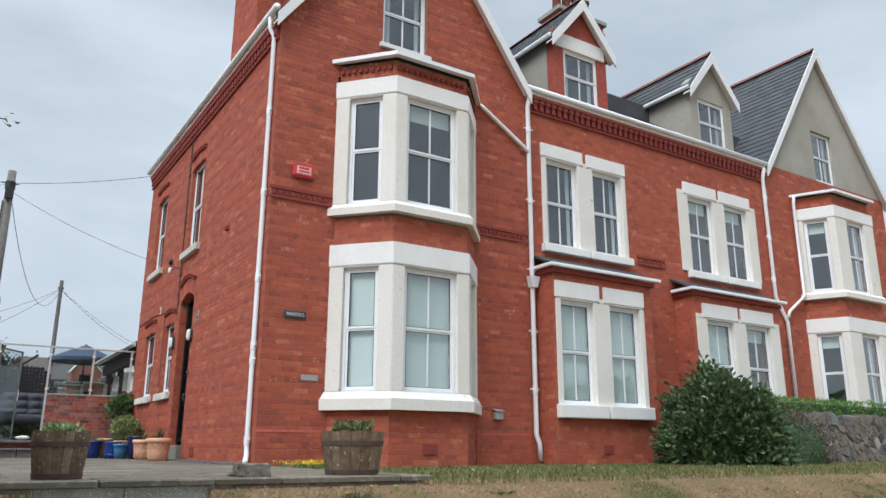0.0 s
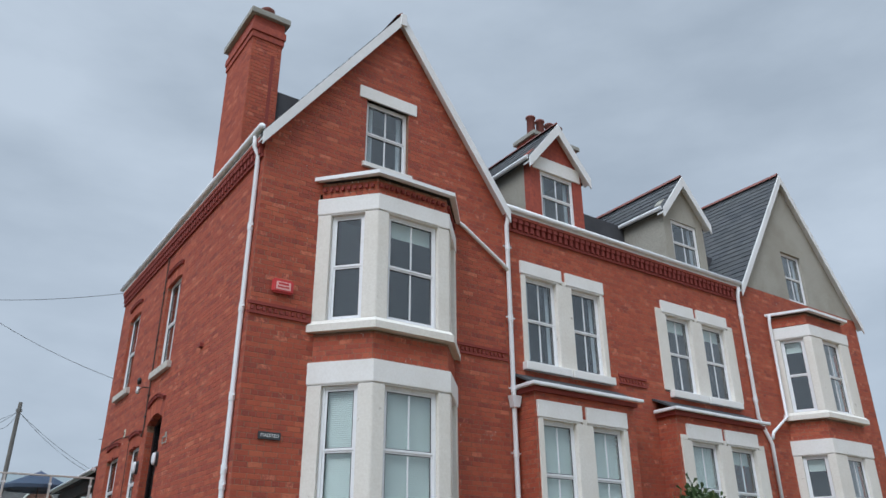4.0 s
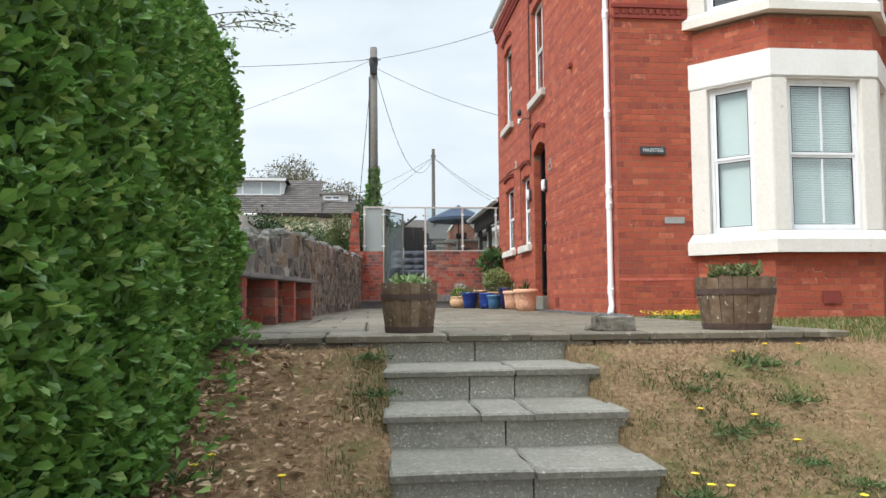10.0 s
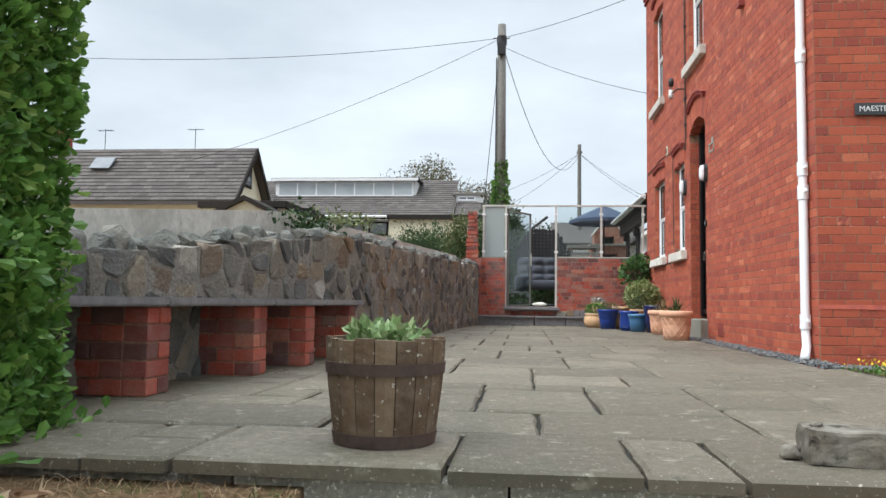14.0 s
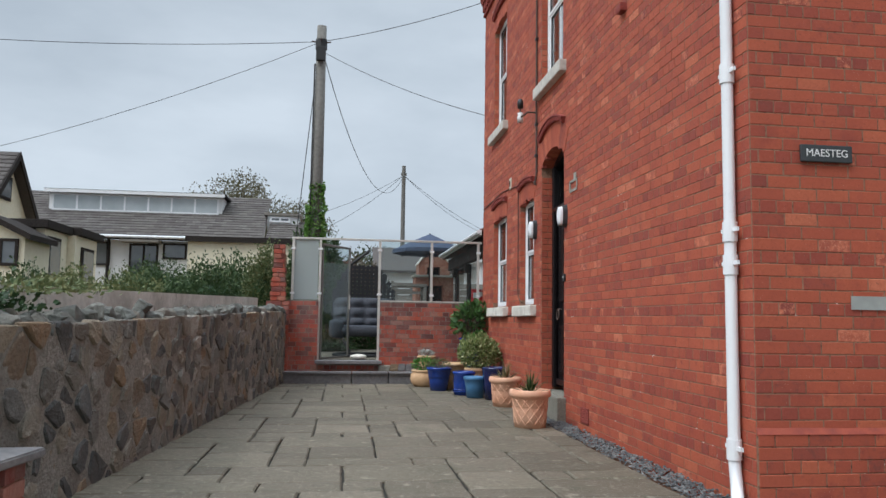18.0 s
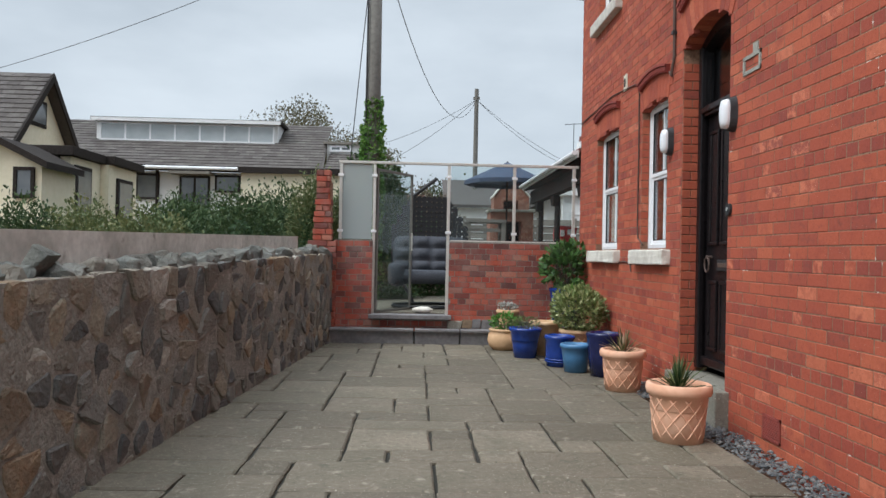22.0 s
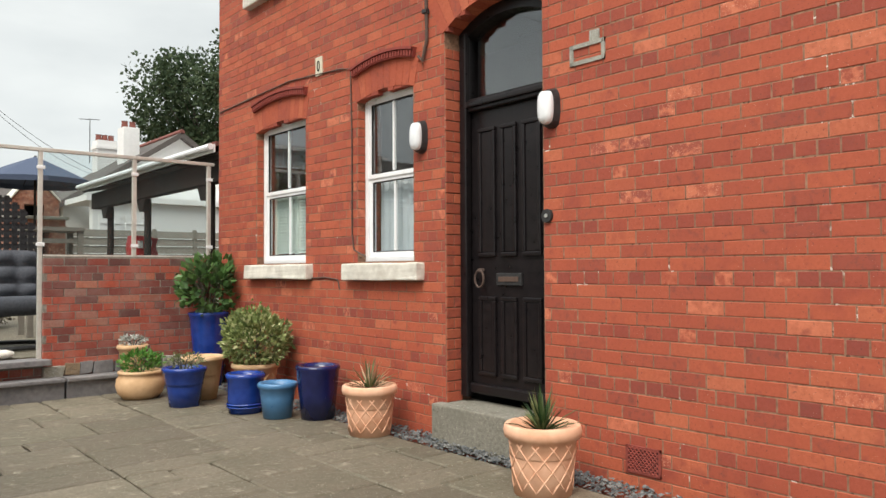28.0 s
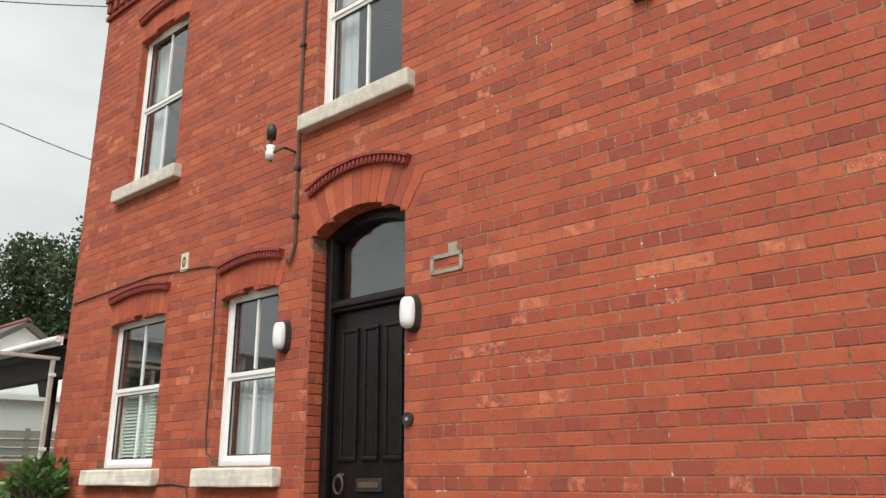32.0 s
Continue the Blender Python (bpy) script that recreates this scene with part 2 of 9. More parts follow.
M["sill_paint"] = material("sill_paint", [(0.3, (0.66, 0.62, 0.54)), (0.7, (0.80, 0.77, 0.69))], 14, 5.0, (0.34, 0.30, 0.25), 0.55, 0.75, bump=0.5)
M["upvc"] = material("upvc", [(0.3, (0.82, 0.83, 0.84)), (0.7, (0.86, 0.87, 0.88))], 8, 1.0, (0.74, 0.74, 0.72), 0.25, 0.35, bump=0.03, spec=0.5)
M["white_paint"] = material("white_paint", [(0.3, (0.78, 0.78, 0.77)), (0.7, (0.84, 0.84, 0.83))], 12, 1.2, (0.62, 0.61, 0.58), 0.3, 0.5, bump=0.08)
M["black_paint"] = material("black_paint", [(0.3, (0.007, 0.006, 0.007)), (0.7, (0.014, 0.011, 0.012))], 20, 3, (0.022, 0.016, 0.015), 0.3, 0.36, bump=0.05, spec=0.25, coat=0.15)
M["black_metal"] = material("black_metal", [(0.3, (0.02, 0.02, 0.021)), (0.7, (0.04, 0.04, 0.041))], 30, 3, None, 0, 0.5)
# near-black wall colour that stands in for the darkness of unlit rooms
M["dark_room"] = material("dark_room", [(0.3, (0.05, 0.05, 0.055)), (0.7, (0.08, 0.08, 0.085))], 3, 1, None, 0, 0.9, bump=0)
M["blind"] = material("blind", [(0.3, (0.77, 0.86, 0.80)), (0.7, (0.82, 0.90, 0.85))], 6, 1, None, 0, 0.6, bump=0)
M["curtain"] = material("curtain", [(0.3, (0.55, 0.60, 0.64)), (0.7, (0.68, 0.72, 0.75))], 20, 2, None, 0, 0.9, bump=0.1)
M["slate"] = material("slate", [(0.0, (0.05, 0.055, 0.06)), (0.5, (0.065, 0.07, 0.077)), (1.0, (0.082, 0.086, 0.09))], 30, 1.0, (0.10, 0.098, 0.085), 0.3, 0.65, bump=0.3, pick="island", spec=0.25)
M["ridge_tile"] = material("ridge_tile", [(0.3, (0.16, 0.055, 0.045)), (0.7, (0.25, 0.08, 0.06))], 25, 2, (0.08, 0.07, 0.065), 0.5, 0.85)
M["roughcast"] = material("roughcast", [(0.3, (0.31, 0.295, 0.25)), (0.7, (0.50, 0.475, 0.41))], 45, 0.8, (0.25, 0.225, 0.17), 0.6, 0.95, bump=0.8, bump_scale=60)
M["paving"] = material("paving", [(0.0, (0.112, 0.094, 0.067)), (0.3, (0.142, 0.12, 0.086)), (0.6, (0.17, 0.144, 0.105)), (0.8, (0.15, 0.131, 0.092)), (1.0, (0.22, 0.186, 0.137))], 26, 2.6, (0.098, 0.09, 0.06), 0.65, 0.7, bump=0.5, bump_scale=12, pick="object", fleck=(((0.34, 0.31, 0.24), 9.0, 0.60, 0.78), ((0.07, 0.068, 0.045), 5.0, 0.62, 0.78), ((0.085, 0.078, 0.055), 34.0, 0.58, 0.74), ((0.42, 0.385, 0.31), 95.0, 0.62, 0.70)))
M["joint"] = material("joint", [(0.3, (0.018, 0.017, 0.014)), (0.7, (0.04, 0.037, 0.03))], 40, 3, (0.06, 0.06, 0.04), 0.3, 0.95)
M["riser"] = material("riser", [(0.3, (0.29, 0.276, 0.228)), (0.6, (0.42, 0.40, 0.335)), (0.75, (0.53, 0.50, 0.43))], 60, 2.2, (0.22, 0.21, 0.17), 0.55, 0.93, bump=0.8, bump_scale=80, fleck=(((0.70, 0.68, 0.62), 75.0, 0.60, 0.65), ((0.15, 0.14, 0.11), 9.0, 0.62, 0.80)))
M["concrete"] = material("concrete", [(0.3, (0.28, 0.272, 0.235)), (0.56, (0.39, 0.38, 0.335)), (0.64, (0.45, 0.44, 0.39)), (0.70, (0.76, 0.74, 0.68))], 120, 2.4, (0.19, 0.188, 0.15), 0.55, 0.9, bump=0.6, bump_scale=110)
M["kerb_slate"] = material("kerb_slate", [(0.3, (0.13, 0.125, 0.13)), (0.7, (0.22, 0.21, 0.21))], 20, 3.0, (0.40, 0.38, 0.35), 0.3, 0.75, bump=0.4)
STONE_STOPS = [(0.0, (0.065, 0.066, 0.066)), (0.2, (0.13, 0.13, 0.125)), (0.36, (0.27, 0.225, 0.165)), (0.5, (0.10, 0.107, 0.108)), (0.64, (0.20, 0.185, 0.16)), (0.76, (0.32, 0.265, 0.19)), (0.85, (0.27, 0.18, 0.105)), (0.92, (0.12, 0.115, 0.108)), (1.0, (0.52, 0.48, 0.41))]
M["rubble"] = material("rubble", STONE_STOPS, 22, 3.0, (0.30, 0.28, 0.24), 0.35, 0.95, bump=1.0, bump_scale=34, pick="island", spec=0.2)
M["rubble_piece"] = material("rubble_piece", STONE_STOPS, 22, 3.0, (0.30, 0.28, 0.24), 0.35, 0.95, bump=1.0, bump_scale=34, pick="object", spec=0.2)
M["coping"] = material("coping", [(0.0, (0.12, 0.107, 0.088)), (0.3, (0.105, 0.108, 0.098)), (0.6, (0.165, 0.172, 0.158)), (0.85, (0.19, 0.163, 0.13)), (1.0, (0.26, 0.265, 0.24))], 24, 7.0, (0.34, 0.34, 0.295), 0.4, 0.95, bump=1.0, bump_scale=30, pick="object", spec=0.15)
M["lime"] = material("lime", [(0.3, (0.20, 0.182, 0.155)), (0.7, (0.34, 0.315, 0.27))], 30, 3.5, (0.14, 0.12, 0.10), 0.6, 0.97, bump=1.0, bump_scale=45)
M["render_grey"] = material("render_grey", [(0.3, (0.48, 0.475, 0.43)), (0.7, (0.66, 0.65, 0.59))], 18, 2.4, (0.27, 0.26, 0.22), 0.75, 0.9, bump=0.5, fleck=(((0.14, 0.13, 0.105), 6.0, 0.62, 0.78),))
M["turf"] = material("turf", [(0.25, (0.085, 0.053, 0.029)), (0.45, (0.165, 0.104, 0.058)), (0.58, (0.235, 0.155, 0.088)), (0.75, (0.35, 0.245, 0.148))], 34, 0.6, (0.11, 0.088, 0.04), 0.7, 0.97, bump=0.15, bump_scale=90, spec=0.1, fleck=(((0.10, 0.10, 0.036), 1.7, 0.54, 0.74), ((0.115, 0.115, 0.042), 5.0, 0.60, 0.74)))
M["leaf_hedge"] = material("leaf_hedge", [(0.0, (0.075, 0.17, 0.036)), (0.5, (0.14, 0.29, 0.062)), (0.85, (0.23, 0.42, 0.09)), (1.0, (0.42, 0.56, 0.17))], 30, 2.5, (0.07, 0.17, 0.036), 0.3, 0.34, bump=0.05, pick="island", spec=0.4, translucent=0.35)
# dark green leaves; also colours the hedge and shrub cores as inner shade
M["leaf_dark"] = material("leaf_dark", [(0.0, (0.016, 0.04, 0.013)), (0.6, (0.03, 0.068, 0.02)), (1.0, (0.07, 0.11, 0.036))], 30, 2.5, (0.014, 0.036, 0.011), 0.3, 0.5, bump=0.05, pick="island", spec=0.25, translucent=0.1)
M["leaf_fresh"] = material("leaf_fresh", [(0.0, (0.04, 0.14, 0.02)), (0.6, (0.09, 0.24, 0.035)), (1.0, (0.20, 0.36, 0.08))], 30, 3, None, 0, 0.5, bump=0.05, pick="island", translucent=0.2)
M["leaf_olive"] = material("leaf_olive", [(0.0, (0.075, 0.105, 0.038)), (0.6, (0.145, 0.18, 0.065)), (1.0, (0.27, 0.265, 0.12))], 30, 3, None, 0, 0.6, bump=0.05, pick="island", translucent=0.15)
M["leaf_far"] = material("leaf_far", [(0.0, (0.03, 0.045, 0.02)), (0.6, (0.055, 0.08, 0.03)), (1.0, (0.10, 0.12, 0.05))], 20, 1, None, 0, 0.6, bump=0, pick="island", translucent=0.15)
M["grass"] = material("grass", [(0.0, (0.055, 0.11, 0.022)), (0.5, (0.10, 0.15, 0.035)), (0.75, (0.24, 0.20, 0.08)), (1.0, (0.40, 0.31, 0.16))], 20, 1, None, 0, 0.75, bump=0, pick="island", translucent=0.2)
M["grass_green"] = material("grass_green", [(0.0, (0.05, 0.10, 0.024)), (0.5, (0.10, 0.155, 0.042)), (0.85, (0.20, 0.215, 0.08)), (1.0, (0.40, 0.32, 0.17))], 20, 1, None, 0, 0.75, bump=0, pick="island", translucent=0.2)
M["straw"] = material("straw", [(0.0, (0.17, 0.10, 0.054)), (0.5, (0.38, 0.245, 0.137)), (0.85, (0.54, 0.385, 0.235)), (1.0, (0.68, 0.53, 0.36))], 20, 1, None, 0, 0.9, bump=0, pick="island", translucent=0.3)
M["dead_leaf"] = material("dead_leaf", [(0.0, (0.16, 0.085, 0.045)), (0.4, (0.34, 0.20, 0.11)), (0.8, (0.52, 0.36, 0.23)), (1.0, (0.68, 0.54, 0.38))], 20, 1, None, 0, 0.85, bump=0, pick="island")
M["yellow_flower"] = material("yellow_flower", [(0.3, (0.72, 0.50, 0.02)), (0.7, (0.82, 0.62, 0.05))], 50, 3, None, 0, 0.7, bump=0)
M["leaf_succulent"] = material("leaf_succulent", [(0.0, (0.16, 0.27, 0.09)), (0.6, (0.28, 0.40, 0.16)), (1.0, (0.45, 0.52, 0.28))], 30, 3, None, 0, 0.5, bump=0.05, pick="island", translucent=0.2)
M["oak"] = material("oak", [(0.0, (0.11, 0.068, 0.04)), (0.5, (0.17, 0.11, 0.066)), (1.0, (0.25, 0.175, 0.11))], 26, 14.0, (0.34, 0.27, 0.19), 0.4, 0.85, bump=0.7, pick="object", fleck=(((0.60, 0.56, 0.48), 38.0, 0.64, 0.70),))
M["rust_hoop"] = material("rust_hoop", [(0.3, (0.075, 0.05, 0.042)), (0.7, (0.13, 0.09, 0.075))], 30, 3, (0.16, 0.085, 0.05), 0.4, 0.75, metal=0.25, bump=0.3)
M["soil"] = material("soil", [(0.3, (0.05, 0.035, 0.025)), (0.7, (0.10, 0.07, 0.05))], 40, 3, None, 0, 0.95, bump=0.9)
M["terracotta"] = material("terracotta", [(0.3, (0.68, 0.35, 0.215)), (0.7, (0.80, 0.46, 0.30))], 12, 3.0, (0.82, 0.57, 0.42), 0.4, 0.8, bump=0.2)
M["terracotta_tan"] = material("terracotta_tan", [(0.3, (0.54, 0.33, 0.17)), (0.7, (0.66, 0.43, 0.25))], 12, 3.0, (0.70, 0.52, 0.35), 0.4, 0.8, bump=0.2)
M["glaze_blue"] = material("glaze_blue", [(0.3, (0.006, 0.03, 0.20)), (0.7, (0.012, 0.05, 0.28))], 8, 4.0, (0.02, 0.07, 0.33), 0.3, 0.18, bump=0.04, spec=0.6)
M["glaze_navy"] = material("glaze_navy", [(0.3, (0.004, 0.008, 0.055)), (0.7, (0.008, 0.014, 0.085))], 8, 4.0, (0.015, 0.02, 0.12), 0.3, 0.18, bump=0.04, spec=0.6)
M["glaze_sky"] = material("glaze_sky", [(0.3, (0.05, 0.16, 0.32)), (0.7, (0.08, 0.21, 0.39))], 8, 4.0, (0.10, 0.24, 0.40), 0.3, 0.35, bump=0.04, spec=0.5)
M["gravel"] = material("gravel", [(0.0, (0.06, 0.065, 0.07)), (0.5, (0.12, 0.125, 0.125)), (1.0, (0.24, 0.235, 0.22))], 30, 3, None, 0, 0.85, bump=0.3, pick="island")
M["steel"] = material("steel", [(0.3, (0.62, 0.60, 0.55)), (0.7, (0.72, 0.70, 0.65))], 30, 3, (0.45, 0.41, 0.34), 0.3, 0.42, metal=0.35, bump=0.05)
M["steel_dark"] = material("steel_dark", [(0.3, (0.16, 0.15, 0.135)), (0.7, (0.24, 0.225, 0.20))], 30, 3, None, 0, 0.45, metal=0.4, bump=0.05)
M["pole_wood"] = material("pole_wood", [(0.3, (0.13, 0.125, 0.11)), (0.7, (0.22, 0.21, 0.19))], 16, 2, (0.09, 0.085, 0.075), 0.4, 0.9, bump=0.4)
M["wire"] = material("wire", [(0.3, (0.03, 0.03, 0.032)), (0.7, (0.05, 0.05, 0.052))], 10, 2, None, 0, 0.7, bump=0)
M["roof_tile"] = material("roof_tile", [(0.0, (0.075, 0.064, 0.06)), (0.5, (0.105, 0.092, 0.085)), (1.0, (0.145, 0.13, 0.12))], 12, 0.6, (0.14, 0.125, 0.105), 0.4, 0.9, bump=0.4, pick="island")
M["cream"] = material("cream", [(0.3, (0.74, 0.68, 0.50)), (0.7, (0.82, 0.76, 0.60))], 10, 0.8, (0.64, 0.58, 0.44), 0.3, 0.85, bump=0.2)
M["white_wall"] = material("white_wall", [(0.3, (0.76, 0.76, 0.75)), (0.7, (0.82, 0.82, 0.81))], 10, 0.7, (0.66, 0.66, 0.64), 0.3, 0.8, bump=0.1)
M["cushion"] = material("cushion", [(0.3, (0.06, 0.064, 0.075)), (0.7, (0.09, 0.095, 0.108))], 40, 3, None, 0, 0.95, bump=0.3, spec=0.15)
M["rattan"] = material("rattan", [(0.3, (0.02, 0.02, 0.022)), (0.7, (0.045, 0.045, 0.048))], 60, 3, None, 0, 0.7, bump=0.3)
M["fabric_navy"] = material("fabric_navy", [(0.3, (0.045, 0.062, 0.105)), (0.7, (0.065, 0.085, 0.135))], 40, 2, None, 0, 0.9, bump=0.1)
M["timber_grey"] = material("timber_grey", [(0.0, (0.20, 0.18, 0.155)), (1.0, (0.32, 0.30, 0.26))], 20, 3, (0.14, 0.12, 0.10), 0.4, 0.9, bump=0.3, pick="island")
M["timber_dark"] = material("timber_dark", [(0.3, (0.022, 0.018, 0.016)), (0.7, (0.045, 0.038, 0.034))], 20, 3, None, 0, 0.9, bump=0.2, spec=0.15)
M["lamp_white"] = material("lamp_white", [(0.3, (0.78, 0.80, 0.82)), (0.7, (0.84, 0.86, 0.88))], 6, 2, None, 0, 0.3, bump=0, spec=0.5)
M["red_plastic"] = material("red_plastic", [(0.3, (0.52, 0.03, 0.035)), (0.7, (0.60, 0.045, 0.045))], 8, 3, (0.62, 0.12, 0.11), 0.4, 0.45, bump=0.02)
M["pink_plastic"] = material("pink_plastic", [(0.3, (0.78, 0.45, 0.42)), (0.7, (0.82, 0.52, 0.48))], 8, 3, None, 0, 0.45, bump=0.02)
M["sign_slate"] = material("sign_slate", [(0.3, (0.035, 0.04, 0.043)), (0.7, (0.055, 0.06, 0.063))], 30, 3, None, 0, 0.6, bump=0.15)
M["grey_plastic"] = material("grey_plastic", [(0.3, (0.30, 0.31, 0.29)), (0.7, (0.38, 0.39, 0.37))], 12, 3, None, 0, 0.5, bump=0.05)
M["beige_plastic"] = material("beige_plastic", [(0.3, (0.60, 0.56, 0.44)), (0.7, (0.68, 0.64, 0.52))], 12, 3, None, 0, 0.5, bump=0.05)
M["airbrick"] = material("airbrick", [(0.3, (0.20, 0.045, 0.035)), (0.7, (0.28, 0.06, 0.045))], 30, 3, None, 0, 0.85, bump=0.2)
# near-black: paints the dark inside of openings, and the plate's printed mark
M["dark_gap"] = material("dark_gap", [(0.3, (0.012, 0.010, 0.010)), (0.7, (0.02, 0.018, 0.017))], 20, 3, None, 0, 0.95, bump=0)
M["bark"] = material("bark", [(0.3, (0.06, 0.05, 0.04)), (0.7, (0.13, 0.11, 0.09))], 20, 3, None, 0, 0.95, bump=0.8)
M["glass"] = glass_material("glass", (0.92, 0.95, 0.95), ior=2.05)
M["screen_glass"] = glass_material("screen_glass", (0.86, 0.90, 0.90), ior=1.2, veil=0.012)
M["frosted"] = glass_material("frosted", (0.70, 0.76, 0.75), 0.3, veil=0.55, veil_colour=(0.50, 0.54, 0.53))
M["block_stone"] = material("block_stone", [(0.3, (0.075, 0.065, 0.05)), (0.7, (0.20, 0.175, 0.135))], 22, 9.0, (0.34, 0.32, 0.27), 0.6, 0.95, bump=0.8, fleck=(((0.03, 0.027, 0.02), 16.0, 0.60, 0.72),))

M["leaf_hydrangea"] = material("leaf_hydrangea", [(0.0, (0.045, 0.105, 0.03)), (0.6, (0.085, 0.18, 0.048)), (1.0, (0.17, 0.29, 0.09))], 30, 3, None, 0, 0.45, bump=0.05, pick="island", translucent=0.2)
M["leaf_hazy"] = material("leaf_hazy", [(0.0, (0.09, 0.085, 0.05)), (0.6, (0.15, 0.14, 0.085)), (1.0, (0.24, 0.21, 0.13))], 20, 1, None, 0, 0.8, bump=0, pick="island", spec=0.1, translucent=0.3)
M["leaf_variegated"] = material("leaf_variegated", [(0.0, (0.09, 0.14, 0.045)), (0.5, (0.21, 0.27, 0.085)), (0.8, (0.38, 0.42, 0.17)), (1.0, (0.62, 0.60, 0.36))], 30, 3, None, 0, 0.6, bump=0.05, pick="island", translucent=0.15)
M["leaf_tree"] = material("leaf_tree", [(0.0, (0.032, 0.055, 0.028)), (0.6, (0.058, 0.09, 0.045)), (1.0, (0.10, 0.13, 0.068))], 20, 1, None, 0, 0.7, bump=0, pick="island", spec=0.2, translucent=0.2)
M["leaf_shrub"] = material("leaf_shrub", [(0.0, (0.042, 0.076, 0.032)), (0.6, (0.075, 0.125, 0.05)), (1.0, (0.17, 0.215, 0.095))], 30, 2.5, (0.045, 0.075, 0.034), 0.3, 0.5, bump=0.05, pick="island", spec=0.22, translucent=0.12)
M["leaf_laurel"] = material("leaf_laurel", [(0.0, (0.035, 0.068, 0.026)), (0.5, (0.065, 0.115, 0.042)), (0.85, (0.12, 0.175, 0.07)), (1.0, (0.24, 0.28, 0.13))], 30, 2.5, None, 0, 0.4, bump=0.05, pick="island", spec=0.4, translucent=0.2)
M["twig_brown"] = material("twig_brown", [(0.0, (0.06, 0.05, 0.034)), (0.6, (0.13, 0.105, 0.07)), (1.0, (0.22, 0.185, 0.12))], 30, 2.5, None, 0, 0.8, bump=0, pick="island")
M["tread"] = material("tread", [(0.3, (0.18, 0.168, 0.138)), (0.6, (0.27, 0.253, 0.21)), (0.75, (0.36, 0.34, 0.285))], 40, 2.6, (0.15, 0.142, 0.112), 0.6, 0.9, bump=0.6, bump_scale=40, fleck=(((0.58, 0.56, 0.49), 60.0, 0.66, 0.72), ((0.11, 0.105, 0.08), 22.0, 0.64, 0.74)))
M["weed_leaf"] = material("weed_leaf", [(0.0, (0.055, 0.10, 0.033)), (0.6, (0.10, 0.165, 0.055)), (1.0, (0.22, 0.25, 0.11))], 30, 3, None, 0, 0.6, bump=0.05, pick="island", spec=0.25, translucent=0.15)


# ---- building tools ----
rng = random.Random(7)


def mesh_of(name, verts, faces, mat, smooth=False):
    me = bpy.data.meshes.new(name)
    me.from_pydata(verts, [], faces)
    me.materials.append(M[mat])
    if smooth:
        me.polygons.foreach_set("use_smooth", [True] * len(me.polygons))
    me.update()
    return me


def part(name, bm, mat, parent=None, label="", smooth=False):
    """One mesh object from a bmesh (or a ready mesh), under a thing or a part."""
    if isinstance(bm, bmesh.types.BMesh):
        me = bpy.data.meshes.new(name)
        bmesh.ops.recalc_face_normals(bm, faces=bm.faces)
        bm.to_mesh(me)
        bm.free()
        me.materials.append(M[mat])
        if smooth:
            me.polygons.foreach_set("use_smooth", [True] * len(me.polygons))
    else:
        me = bm
    ob = new(name, me)
    if parent is not None:
        ob.parent = parent
    if label:
        ob["label"] = label
    return ob


def thing(name, label, category, at=(0, 0, 0), turn=0.0, group="", kind=""):
    ob = new(name)
    ob.matrix_basis = pose(*at, 0, 0, turn)
    ob.empty_display_size = 0.1
    return tagged(ob, label, category, group, kind)


def box(bm, x0, x1, y0, y1, z0, z1, bevel=0.0):
    v = [bm.verts.new(p) for p in ((x0, y0, z0), (x1, y0, z0), (x1, y1, z0), (x0, y1, z0), (x0, y0, z1), (x1, y0, z1), (x1, y1, z1), (x0, y1, z1))]
    f = [bm.faces.new([v[i] for i in q]) for q in ((3, 2, 1, 0), (4, 5, 6, 7), (0, 1, 5, 4), (1, 2, 6, 5), (2, 3, 7, 6), (3, 0, 4, 7))]
    if bevel:
        bmesh.ops.bevel(bm, geom=list({e for q in f for e in q.edges}), offset=bevel, segments=2, affect="EDGES", profile=0.6)
    return bm


def boxes(*list_of, bevel=0.0):
    bm = bmesh.new()
    for b in list_of:
        box(bm, *b, bevel=bevel)
    return bm


def prism(bm, outline, way):
    """A flat outline of 3D points pushed along way."""
    a = [bm.verts.new(p) for p in outline]
    b = [bm.verts.new(Vector(p) + Vector(way)) for p in outline]
    bm.faces.new(a[::-1])
    bm.faces.new(b)
    n = len(a)
    for i in range(n):
        bm.faces.new((a[i], a[(i + 1) % n], b[(i + 1) % n], b[i]))
    return bm


def lathe(profile, n=32, bm=None, centre=(0, 0), wobble=0.0):
    """Turns (radius, z) pairs about the z axis."""
    bm = bm or bmesh.new()
    rings = []
    for r, z in profile:
        if r < 1e-5:
            rings.append([bm.verts.new((centre[0], centre[1], z))])
        else:
            rings.append([bm.verts.new((centre[0] + r * math.cos(2 * math.pi * k / n), centre[1] + r * math.sin(2 * math.pi * k / n), z)) for k in range(n)])
    for a, b in zip(rings, rings[1:]):
        for k in range(n):
            q = [a[k % len(a)], a[(k + 1) % len(a)], b[(k + 1) % len(b)], b[k % len(b)]]
            q = [v for i, v in enumerate(q) if v not in q[:i]]
            if len(q) > 2:
                bm.faces.new(q)
    return bm


